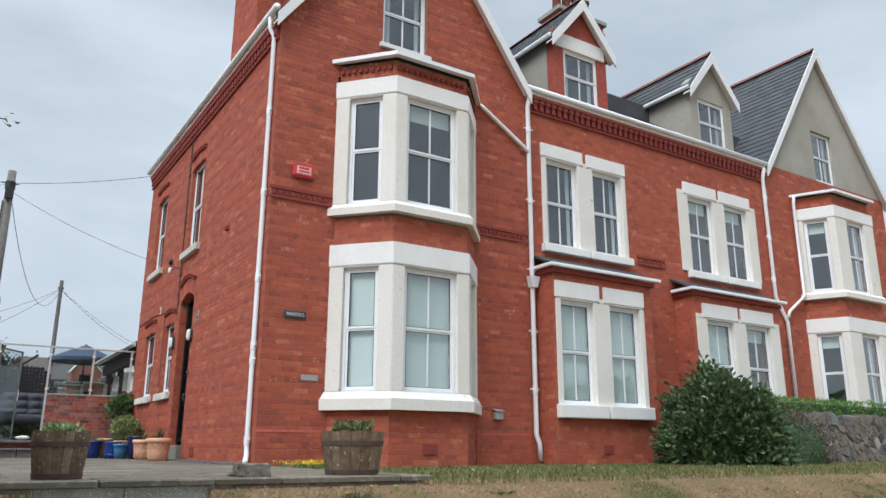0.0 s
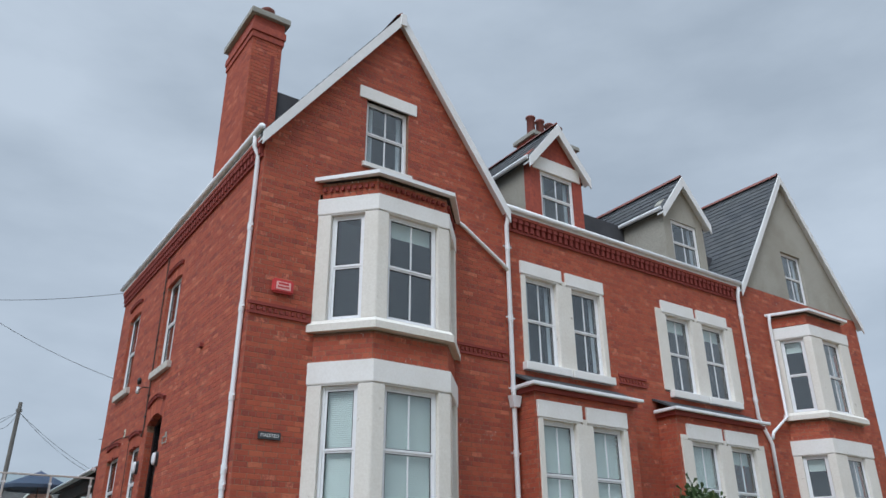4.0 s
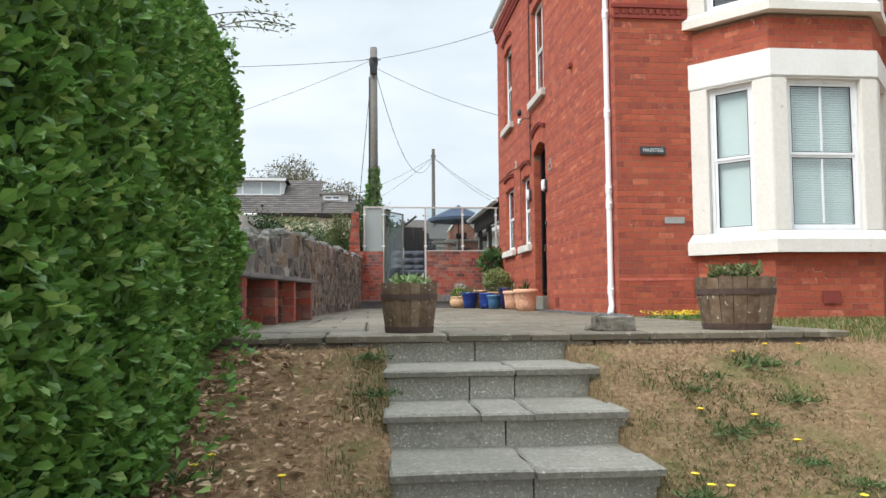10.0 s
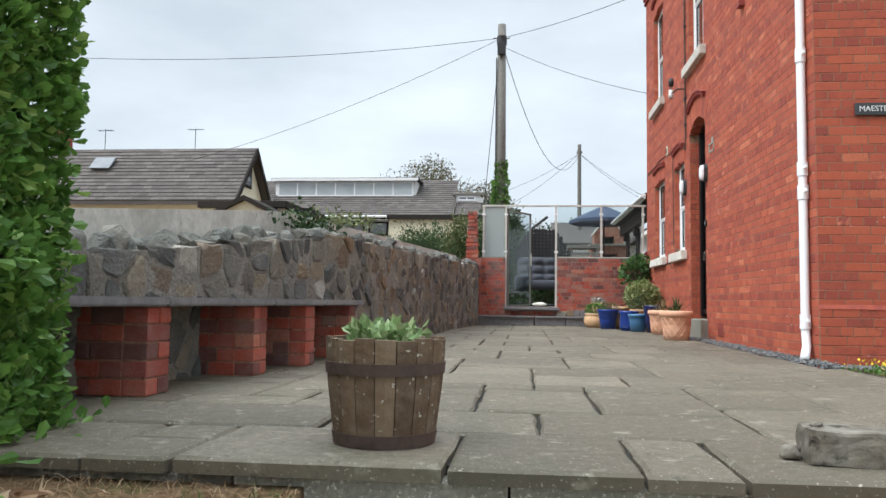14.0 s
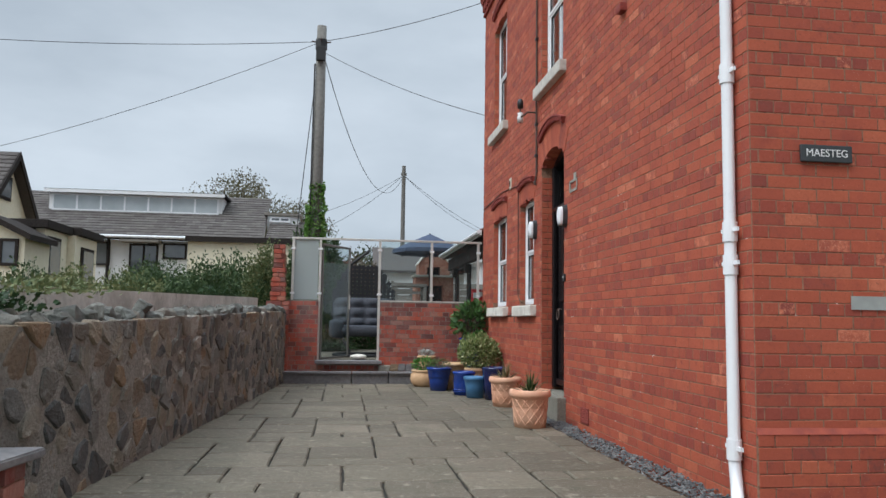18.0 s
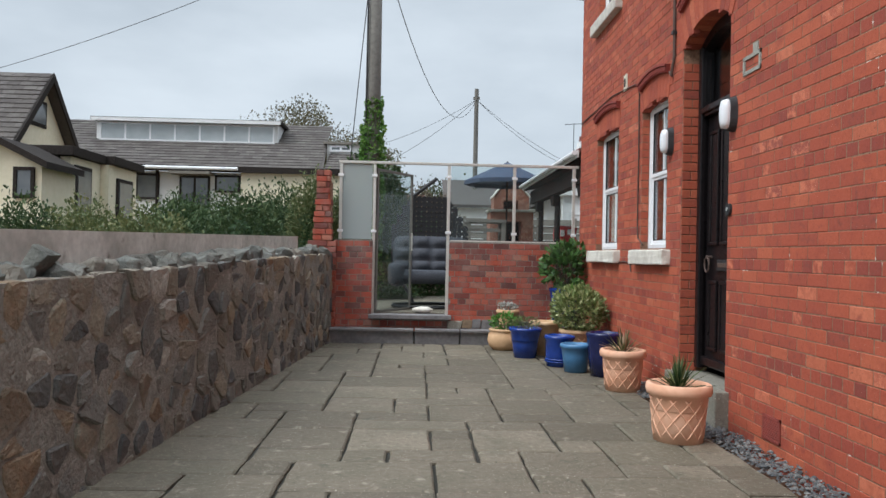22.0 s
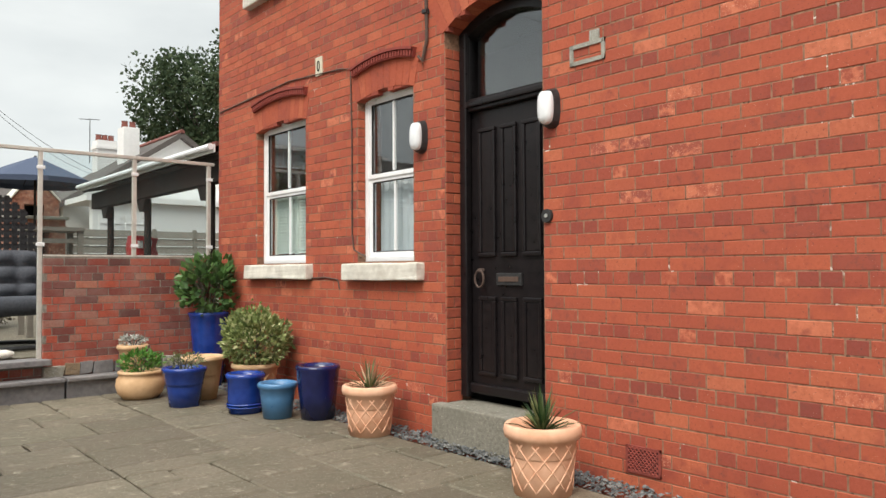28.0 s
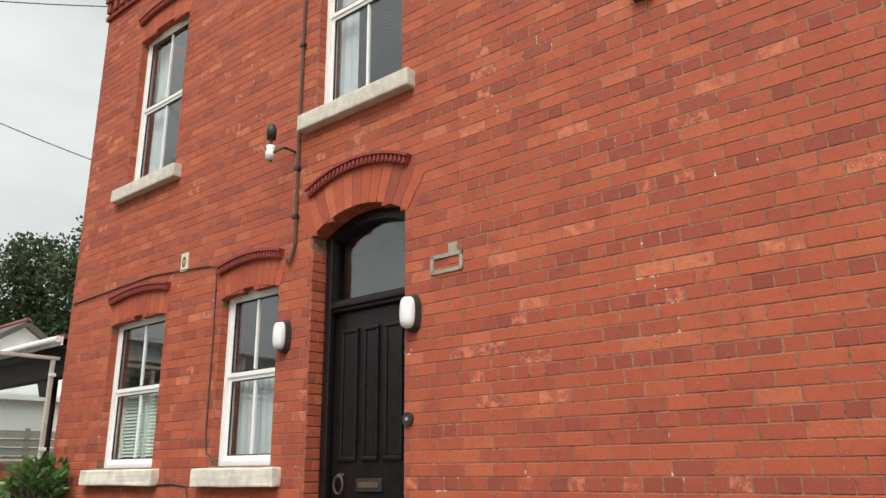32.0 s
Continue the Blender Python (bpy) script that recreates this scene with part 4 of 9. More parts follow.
def bench():
    b = thing("stone_bench", "long slate-topped bench on red brick piers", "bench", (0, 0, 0))
    for y0 in BENCH_PIERS:
        x1 = bench_x(y0 + 0.16)
        pier = part("pier", boxes((x1 - 0.36, x1 - 0.006, y0 + 0.006, y0 + 0.22, -0.02, 0.405)), "mortar", b)
        r = random.Random(int(y0 * 100))
        for c in range(5):
            z = c * 0.081
            runs = [(y0, y0 + 0.225)] if c % 2 else [(y0, y0 + 0.112), (y0 + 0.112, y0 + 0.225)]
            for a, d in runs:
                part("brick", boxes((x1 - 0.11, x1 + r.uniform(0, 0.005), a + 0.004, d - 0.004, z + 0.005, z + 0.077), bevel=0.004), "brick_worn", pier)
            for a, d in ((x1 - 0.22, x1 - 0.112), (x1 - 0.365, x1 - 0.222)) if c % 2 else ((x1 - 0.27, x1 - 0.112), (x1 - 0.365, x1 - 0.272)):
                part("brick", boxes((a + 0.004, d - 0.002, y0 + r.uniform(-0.004, 0), y0 + 0.1, z + 0.005, z + 0.077), bevel=0.004), "brick_worn", pier)
    for a, c in ((-4.25, -3.1), (-3.1, -2.0), (-2.0, -1.2), (-1.2, -0.4)):
        bm = bmesh.new()
        prism(bm, [(wall_x(a) + 0.01, a + 0.005, 0.407), (bench_x(a) + 0.05, a + 0.005, 0.407), (bench_x(c) + 0.05, c - 0.005, 0.407), (wall_x(c) + 0.01, c - 0.005, 0.407)], (0, 0, 0.042))
        bmesh.ops.bevel(bm, geom=bm.edges[:], offset=0.008, segments=2, affect="EDGES")
        part("seat_slab", bm, "kerb_slate", b, "grey slate slab")
    return b


bench()


# ---- front edge of the terrace and the garden steps ----
def slab_bm(x0, x1, y0, y1, z0, z1, r, wear=0.012):
    """A riven slab with an uneven, worn edge."""
    bm = bmesh.new()
    n = [max(1, int((x1 - x0) / 0.12)), max(1, int((y1 - y0) / 0.12))]
    ring = [(x0 + (x1 - x0) * i / n[0], y0) for i in range(n[0])] + [(x1, y0 + (y1 - y0) * i / n[1]) for i in range(n[1])] + [(x1 - (x1 - x0) * i / n[0], y1) for i in range(n[0])] + [(x0, y1 - (y1 - y0) * i / n[1]) for i in range(n[1])]
    ring = [(x + r.uniform(-wear, wear) * 0.5, y + r.uniform(-wear, wear) * 0.5) for x, y in ring]
    cx, cy = (x0 + x1) / 2, (y0 + y1) / 2
    rows = [[bm.verts.new((cx + (x - cx) * 0.995, cy + (y - cy) * 0.99, z0)) for x, y in ring], [bm.verts.new((x, y, z1 - 0.01)) for x, y in ring], [bm.verts.new((x + (0.012 if x < cx else -0.012), y + (0.012 if y < cy else -0.012), z1 + r.uniform(-0.002, 0.002))) for x, y in ring]]
    for a, b in zip(rows, rows[1:]):
        for i in range(len(ring)):
            bm.faces.new((a[i], a[(i + 1) % len(ring)], b[(i + 1) % len(ring)], b[i]))
    bm.faces.new(rows[2])
    bm.faces.new(rows[0][::-1])
    return bm


def garden_steps():
    r = random.Random(31)
    st = thing("garden_steps", "weathered concrete garden steps with slab treads", "steps", kind="structure")
    # y of the nosing at the left and right end, height of the tread, ends in x
    flights = [(-4.92, -4.93, -0.17, -3.02, -1.78, (0, 0.6, 1), (0, 0.39, 0.6, 1)), (-5.43, -5.44, -0.338, -3.03, -1.79, (0, 0.39, 0.6, 1), (0, 0.49, 1)), (-5.92, -5.95, -0.506, -3.02, -1.81, (0, 0.52, 1), (0, 0.52, 1))]
    for ya, yb, z, x0, x1, treads, risers in flights:
        step = part("step", prism(bmesh.new(), [(x0 + 0.03, ya + 0.07, z - 0.36), (x1 - 0.03, yb + 0.07, z - 0.36), (x1 - 0.03, -4.4, z - 0.36), (x0 + 0.03, -4.4, z - 0.36)], (0, 0, 0.315)), "joint", st)
        for a, b in zip(treads, treads[1:]):
            xa, xb = x0 + a * (x1 - x0) + 0.003, x0 + b * (x1 - x0) - 0.003
            yya, yyb = ya + a * (yb - ya), ya + b * (yb - ya)
            bm = slab_bm(xa, xb, min(yya, yyb), yya + 0.56, z - 0.04, z + r.uniform(-0.003, 0.003), r, 0.018)
            part("tread_slab", bm, "tread", step)
        for a, b in zip(risers, risers[1:]):
            xa, xb = x0 + a * (x1 - x0) + (0.016 if a == 0 else 0.003), x0 + b * (x1 - x0) - (0.016 if b == 1 else 0.003)
            part("riser_slab", boxes((xa, xb, ya + 0.022 + r.uniform(0, 0.006), ya + 0.075, z - 0.225, z - 0.044), bevel=0.006), "riser", step)
    # the path on from the foot of the steps
    for k, (a, b) in enumerate([(-6.72, -5.86), (-7.6, -6.74), (-8.4, -7.62), (-9.2, -8.42), (-10.0, -9.22), (-10.8, -10.02)]):
        zz = -0.675 - 0.075 * k
        for xa, xb in ((-3.0, -2.42), (-2.41, -2.2), (-2.19, -1.6)) if k == 0 else ((-3.15, -2.5), (-2.48, -1.85)):
            part("path_slab", slab_bm(xa, xb, a, b, zz - 0.05, zz, r), "paving", st)
    # retaining upstands under the terrace edge
    for xa, xb in ((-4.6, -3.775), (-3.765, -3.215), (-3.205, -2.431), (-2.425, -1.65), (-1.64, -0.9), (-0.89, 0.0)):
        low = -0.22 if xa < -1.7 else -0.16
        part("edging_stone", boxes((xa, xb, PATIO_Y0 + 0.015, PATIO_Y0 + 0.11, low - 0.2, -0.05), bevel=0.006), "riser" if -3.3 < xa < -1.7 else "lime", st)


garden_steps()


# ---- the hedge ----
def hedge():
    h = thing("hedge", "tall dense green hedge with glossy rounded leaves", "hedge", (-4.6, -6, -0.7))
    r = random.Random(17)
    off = Vector((4.6, 6, 0.7))

    def face_x(y, z):
        return -3.98 - 0.16 * max(0, (z - 1.0)) ** 1.3 - (0.25 * max(0, (-y - 7.0))) + 0.09 * noise.noise((y * 1.7, z * 1.7, 3)) + 0.09 * noise.noise((y * 4.5, z * 4.5, 8)) - 0.05 * (z < 0)

    def top_z(y):
        return 2.05 + 0.22 * (-3.9 - y) + 0.12 * noise.noise((y * 2, 9, 0))

    places = []
    for i in range(50000):
        k = r.random()
        if k < 0.74:
            y = r.uniform(-8.4, -3.95)
            z = r.uniform(ground_z(-4.2, y) + 0.05, top_z(y))
            places.append((Vector((face_x(y, z) - abs(r.gauss(0, 0.06)), y, z)) + off, (1, 0.0, 0.25)))
        elif k < 0.90:
            x = r.uniform(-5.4, -4.0)
            z = r.uniform(-0.05, top_z(-3.9) - 0.25 * max(0, x + 4.3))
            places.append((Vector((x, -3.92 + 0.1 * noise.noise((x * 2, z * 2, 5)) - abs(r.gauss(0, 0.05)) - 0.12 * max(0, z - 1.2), z)) + off, (0, 1, 0.25)))
        else:
            x, y = r.uniform(-5.4, -4.15), r.uniform(-8.4, -4.0)
            places.append((Vector((x, y, top_z(y) - 0.05 + r.gauss(0, 0.04))) + off, (0.2, 0, 1)))
    for i in range(260):
        y = r.uniform(-7.5, -3.8)
        places.append((Vector((-3.9 + r.uniform(-0.1, 0.12), y, ground_z(-3.9, y) + r.uniform(0.02, 0.2))) + off, (1, 0.3, 0.4)))
    tagged(part("foliage", leaf_mesh("foliage", places, "leaf_hedge", 0.036, 0.8, 1.75, 0.12, 0.15, 5, True), "leaf_hedge", h), kind="stuff")
    # solid body behind the leaves, coloured dark for the shade inside the hedge
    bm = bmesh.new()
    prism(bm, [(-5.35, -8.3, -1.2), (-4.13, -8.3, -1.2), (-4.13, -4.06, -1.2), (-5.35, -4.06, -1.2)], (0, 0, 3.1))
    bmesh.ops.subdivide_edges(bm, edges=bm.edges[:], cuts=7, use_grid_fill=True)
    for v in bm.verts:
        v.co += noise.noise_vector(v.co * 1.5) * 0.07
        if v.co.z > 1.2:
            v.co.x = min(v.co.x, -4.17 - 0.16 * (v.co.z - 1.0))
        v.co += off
    part("inner_growth", bm, "leaf_dark", h, "solid dark core, the hedge's inner shade put into its colour")
    # feathery twigs above the top
    bm, pl = bmesh.new(), []
    for i in range(9):
        y = -3.9 - 0.14 * i + r.uniform(-0.1, 0.1)
        base = Vector((-4.5 + r.uniform(-0.2, 0.2), y, top_z(y) - 0.1))
        pts = [base]
        d = Vector((0.5 + r.uniform(-0.1, 0.3), 0.35, 0.75))
        for j in range(6):
            d += Vector((0.08, 0.03, -0.12)) + Vector((r.gauss(0, 0.05), r.gauss(0, 0.05), 0))
            pts.append(pts[-1] + d.normalized() * 0.15)
            for q in range(9):
                pl.append((pts[-1] + off + Vector((r.gauss(0, 0.03), r.gauss(0, 0.03), r.gauss(0, 0.03))), d))
        tube([p + off for p in pts], 0.004, 4, bm)
    part("twig", bm, "bark", h)
    tagged(part("sprig", leaf_mesh("sprig", pl, "leaf_olive", 0.016, 0.6, 3.0, 0.1, 0.1, 8), "leaf_olive", h), kind="stuff")


hedge()


# ---- dry grass, weeds, fallen leaves on the bank ----
def blades(name, count, area, length, width, mat, seed, keep=lambda x, y: True, lean=0.5, label="", cat="grass"):
    r = random.Random(seed)
    V, F = [], []
    made = 0
    while made < count:
        x, y = r.uniform(area[0], area[1]), r.uniform(area[2], area[3])
        made += 1
        if -2.98 < x < -1.86 and y < PATIO_Y0 or not keep(x, y):
            continue
        z = ground_z(x, y)
        if -6 < x < 18 and -9 < y < -4.6 and not -3.4 < x < -1.4:
            z += 0.05 * noise.noise((x * 0.9, y * 0.9, 0)) + 0.02 * noise.noise((x * 3, y * 3, 1))
        a, l, w = r.uniform(0, 6.283), length * r.uniform(0.5, 1.3), width * r.uniform(0.6, 1.3)
        dx, dy = math.cos(a), math.sin(a)
        ln = l * lean * r.uniform(0.3, 1.5)
        k = len(V)
        top = l * (0.95 if lean < 1 else r.uniform(0.15, 0.55))
        V += [(x - dy * w, y + dx * w, z - 0.01), (x + dy * w, y - dx * w, z - 0.01), (x + dx * ln * 0.45 + dy * w * 0.8, y + dy * ln * 0.45 - dx * w * 0.8, z + top * 0.7), (x + dx * ln * 0.45 - dy * w * 0.8, y + dy * ln * 0.45 + dx * w * 0.8, z + top * 0.7), (x + dx * ln, y + dy * ln, z + top)]
        F += [(k, k + 1, k + 2, k + 3), (k + 3, k + 2, k + 4)]
    return tagged(new(name, mesh_of(name, V, F, mat)), label, cat, kind="stuff")


blades("dry_grass", 34000, (-4.2, 17, -8.6, -4.2), 0.05, 0.0026, "straw", 3, lambda x, y: noise.noise((x * 0.9, y * 1.3, 1)) > -0.35, 1.5, "short bleached dry grass over the bank")
green_level = lambda x, y: noise.noise((x * 0.55 + 5, y * 0.8, 2)) + 0.45 * noise.noise((x * 2.4, y * 2.4, 4)) + 0.05 * (x - 1.5) + 0.2 * (-y - 6.5)
patchy = lambda x, y: random.Random(int(x * 8e4) * 5 + int(y * 8e4)).random() < max(0.02, min(1.0, 0.06 + 1.3 * green_level(x, y)))
blades("green_grass", 120000, (-1.6, 14, -8.6, -4.4), 0.034, 0.003, "grass", 5, patchy, 1.2, "patchy green grass growing through dry turf")
blades("lawn_grass", 60000, (0.05, 14, -4.5, -0.12), 0.055, 0.0035, "grass", 6, lambda x, y: not (0.9 < x < 3.7 and y > -0.8) and not (4.8 < x < 7.5 and y > -0.5), 0.6, "short green lawn along the house front")


def fallen_leaves():
    r = random.Random(47)
    pl = []
    for i in range(1500):
        y = r.uniform(-7.8, -4.55)
        x = -4.0 + 0.12 * (y + 4.5) + abs(r.gauss(0, 0.42))
        if x < -3.1:
            pl.append(((x, y, ground_z(x, y) + 0.03 + r.uniform(0, 0.015)), (r.gauss(0, 1), r.gauss(0, 1), r.gauss(0, 0.15))))
    tagged(new("fallen_leaves", leaf_mesh("fallen_leaves", pl, "dead_leaf", 0.028, 0.1, 2.0, 0.22, 0, 4, True)), "dry brown leaves fallen under the hedge", "leaves", kind="stuff")


fallen_leaves()
thinning = lambda x, y: random.Random(int(x * 9e4) * 7 + int(y * 9e4)).random() < math.exp(-max(0.0, x + 0.5 + 1.2 * noise.noise((x * 0.7, y * 0.7, 6))) / 1.6) * min(1.0, (y + 8.6 + 0.5 * noise.noise((x, y, 3))) / 1.2)
blades("dry_grass", 110000, (-4.0, 6.0, -8.4, -4.42), 0.045, 0.0014, "straw", 33, thinning, 1.7, "fine bleached dry grass beside the steps")


blades("edge_grass", 1500, (-3.3, -3.0, -6.6, -4.5), 0.035, 0.002, "grass", 15, lambda x, y: noise.noise((x * 3, y * 2.2, 7)) > 0.0, 0.7, "green grass tufts along the edge of the steps")
blades("edge_grass", 1500, (-1.85, -1.45, -7.2, -4.5), 0.035, 0.002, "grass", 16, lambda x, y: noise.noise((x * 3, y * 2.2, 7)) > -0.1, 0.7, "green grass tufts along the edge of the steps")


spots_level = lambda x, y: max(math.exp(-((x - a) ** 2 + (y - b) ** 2) / (2 * c * c)) for a, b, c in ((-0.77, -4.77, 0.16), (-1.3, -5.0, 0.18), (-1.3, -5.5, 0.3), (-0.8, -5.19, 0.12), (-1.68, -5.9, 0.16), (-1.03, -5.76, 0.22), (-0.85, -6.0, 0.25), (-1.45, -6.35, 0.3), (-0.3, -6.65, 0.4), (-1.3, -6.9, 0.45), (-0.5, -7.2, 0.6), (0.6, -5.6, 0.16), (1.0, -6.0, 0.3), (0.3, -6.6, 0.45), (2.2, -6.3, 0.6), (-3.05, -4.62, 0.12), (-3.06, -5.1, 0.12), (-3.03, -6.05, 0.18), (-3.3, -6.9, 0.35), (4.2, -6.0, 0.7), (6.0, -5.6, 0.7), (2.4, -4.9, 0.3), (3.5, -5.3, 0.4))) + 0.35 * noise.noise((x * 5, y * 5, 2))
blades("green_grass", 260000, (-4.0, 7.5, -8.2, -4.45), 0.04, 0.0024, "grass_green", 45, lambda x, y: spots_level(x, y) > 0.22 + 0.6 * random.Random(int(x * 7e4) * 3 + int(y * 7e4)).random(), 1.3, "tufts of green grass in the dry bank")


def small_flowers():
    r = random.Random(61)
    pl = []
    while len(pl) < 420:
        x, y = r.uniform(-1.5, 13), r.uniform(-8.0, -2.5)
        if y > -4.4 and x < 0.6:
            continue
        if patchy(x, y) or r.random() < 0.12:
            for k in range(4):
                pl.append(((x + r.gauss(0, 0.004), y + r.gauss(0, 0.004), ground_z(x, y) + 0.075), (r.gauss(0, 1), r.gauss(0, 1), 0.2)))
    tagged(new("small_flowers", leaf_mesh("small_flowers", pl, "yellow_flower", 0.014, 0.2, 1.1, 0.1, 0, 6)), "scattered tiny yellow flowers in the turf", "flowers", kind="stuff")


small_flowers()


def weeds():
    r = random.Random(23)
    spots = [(-0.77, -4.77, 0.2), (-1.3, -5.05, 0.13), (-1.12, -4.9, 0.12), (-0.8, -5.19, 0.13), (-1.3, -5.48, 0.15), (-1.1, -5.42, 0.11), (0.58, -4.69, 0.12), (-0.68, -6.18, 0.14), (0.58, -5.55, 0.12), (1.02, -5.96, 0.13), (-0.89, -5.93, 0.1), (-1.7, -5.97, 0.12), (-1.51, -6.29, 0.16), (-3.06, -5.04, 0.13), (-3.09, -4.6, 0.13), (-3.87, -5.74, 0.14), (-3.05, -6.1, 0.12), (-1.03, -5.76, 0.1), (-0.09, -6.71, 0.14), (2.8, -5.2, 0.12), (4.5, -6.0, 0.14)]
    for x, y, s in spots:
        z = ground_z(x, y)
        w = thing("weed", "small clump of green dandelion-like weed", "plant", (x, y, z + 0.0), group="weeds on the bank")
        pl = [(Vector((r.gauss(0, s * 0.42), r.gauss(0, s * 0.42), 0.0)), (r.gauss(0, 1), r.gauss(0, 1), r.uniform(0.1, 0.8))) for _ in range(150)]
        tagged(part("leaves", leaf_mesh("leaves", pl, "weed_leaf", s * 0.085, 0.3, 4.4, 0.2, 0.1, int(x * 100)), "weed_leaf", w), kind="stuff")
    flowers = [(-0.86, -4.66), (-0.63, -4.62), (-0.40, -4.6), (-1.15, -5.45), (-1.38, -5.33), (-1.66, -5.88), (-1.64, -6.0), (-1.54, -5.97), (-0.46, -5.95), (-0.74, -6.15), (-0.66, -6.23), (-0.6, -6.2), (-0.3, -6.07), (0.66, -6.09), (1.58, -5.6), (-0.03, -6.5), (0.15, -6.55), (0.27, -6.56), (0.2, -6.6), (0.1, -6.52), (1.03, -6.05), (-0.34, -6.61), (-0.3, -6.69), (-3.85, -5.76), (-3.79, -5.7), (-3.47, -5.84), (-3.51, -6.05), (-3.42, -6.05), (-1.07, -5.7), (-0.99, -6.06), (2.6, -6.3), (3.3, -5.9), (4.4, -5.8), (5.4, -5.5), (6.2, -5.2), (7.2, -5.0)]
    for x, y in flowers:
        h = r.uniform(0.03, 0.09)
        f = thing("wild_flower", "small yellow wild flower on a thin stalk", "flower", (x, y, ground_z(x, y)), group="yellow flowers on the bank")
        part("stalk", tube([(0, 0, -0.03), (r.uniform(-0.02, 0.02), 0, h)], 0.0025, 4), "leaf_fresh", f)
        part("petals", lathe([(0.0, h - 0.004), (0.012, h), (0.02, h + 0.006), (0.008, h + 0.009), (0.0, h + 0.008)], 9), "yellow_flower", f)


weeds()


# ---- windows ----
def sash_window(name, w, h, m, kind_inside="dark", split=0.5, bar=True, open_deep=0.0, label="white sash window", blind_to=0.0):
    """A two-light white window, w wide and h high; local x along the wall, y inward, z up from the sill."""
    win = thing(name, label, "window", kind="structure")
    win.matrix_basis = m
    f = 0.042
    part("window_frame", boxes((0, f, 0, 0.07, 0, h), (w - f, w, 0, 0.07, 0, h), (f, w - f, 0, 0.07, 0, f), (f, w - f, 0, 0.07, h - f, h), bevel=0.005), "upvc", win)
    zm = f + (h - 2 * f) * split
    for nm, a, b, y in (("lower_sash", f, zm + 0.004, 0.02), ("upper_sash", zm - 0.004, h - f, 0.008)):
        s = 0.036
        sash = part(nm, boxes((f, f + s, y, y + 0.04, a, b), (w - f - s, w - f, y, y + 0.04, a, b), (f + s, w - f - s, y, y + 0.04, a, a + s), (f + s, w - f - s, y, y + 0.04, b - s, b), bevel=0.004), "upvc", win)
        pane = part("pane", boxes((f + s, w - f - s, y + 0.016, y + 0.022, a + s, b - s)), "glass", sash, "clear glass")
        pane.visible_shadow = False
        g = 0.009
        part("gasket", boxes((f + s, f + s + g, y + 0.004, y + 0.016, a + s, b - s), (w - f - s - g, w - f - s, y + 0.004, y + 0.016, a + s, b - s), (f + s + g, w - f - s - g, y + 0.004, y + 0.016, a + s, a + s + g), (f + s + g, w - f - s - g, y + 0.004, y + 0.016, b - s - g, b - s)), "gasket", sash, "black rubber glazing seal")
        if bar:
            part("glazing_bar", boxes((w / 2 - 0.011, w / 2 + 0.011, y + 0.008, y + 0.03, a + s, b - s)), "upvc", sash)
    if kind_inside == "blind":
        bm = bmesh.new()
        z = h - 0.06
        while z > 0.06 + blind_to * h:
            a = [(f, 0.086, z - 0.027), (w - f, 0.086, z - 0.027), (w - f, 0.095, z), (f, 0.095, z)]
            prism(bm, a, (0, 0.0015, 0.0012))
            z -= 0.029
        part("venetian_blind", bm, "blind", win, "pale green-white venetian blind")
    elif kind_inside == "shutter":
        bm = boxes((f, f + 0.05, 0.10, 0.125, 0.06, zm), (w / 2 - 0.025, w / 2 + 0.025, 0.10, 0.125, 0.06, zm), (w - f - 0.05, w - f, 0.10, 0.125, 0.06, zm), (f, w - f, 0.10, 0.125, zm - 0.05, zm))
        z = 0.1
        while z < zm - 0.06:
            prism(bm, [(f + 0.05, 0.105, z), (w - f - 0.05, 0.105, z), (w - f - 0.05, 0.125, z + 0.03), (f + 0.05, 0.125, z + 0.03)], (0, 0.006, 0))
            z += 0.031
        part("shutter", bm, "blind", win, "pale louvred inner shutter")
    elif kind_inside in ("curtain", "curtain_half", "side_curtain"):
        top = zm if kind_inside == "curtain_half" else h - 0.04
        spans = [(f, w - f)] if kind_inside != "side_curtain" else [(f, f + 0.22 * w), (w - f - 0.12 * w, w - f)]
        bm = bmesh.new()
        for a, b in spans:
            n = int((b - a) / 0.012)
            lo = [bm.verts.new((a + (b - a) * i / n, 0.13 + 0.014 * math.sin(i * 0.9) + 0.006 * math.sin(i * 2.3), 0.05)) for i in range(n + 1)]
            hi = [bm.verts.new((a + (b - a) * i / n, 0.13 + 0.011 * math.sin(i * 0.9 + 0.5), top)) for i in range(n + 1)]
            for i in range(n):
                bm.faces.new((lo[i], lo[i + 1], hi[i + 1], hi[i]))
        part("curtain", bm, "curtain", win, "pale net curtain", True)
    elif kind_inside == "roller":
        part("roller_blind", boxes((f, w - f, 0.12, 0.124, h * 0.82, h - f)), "blind", win, "half-drawn pale roller blind")
    return win


def side_at(y1, z, deep=0.1):
    return pose(deep, y1, z, 0, 0, -90)


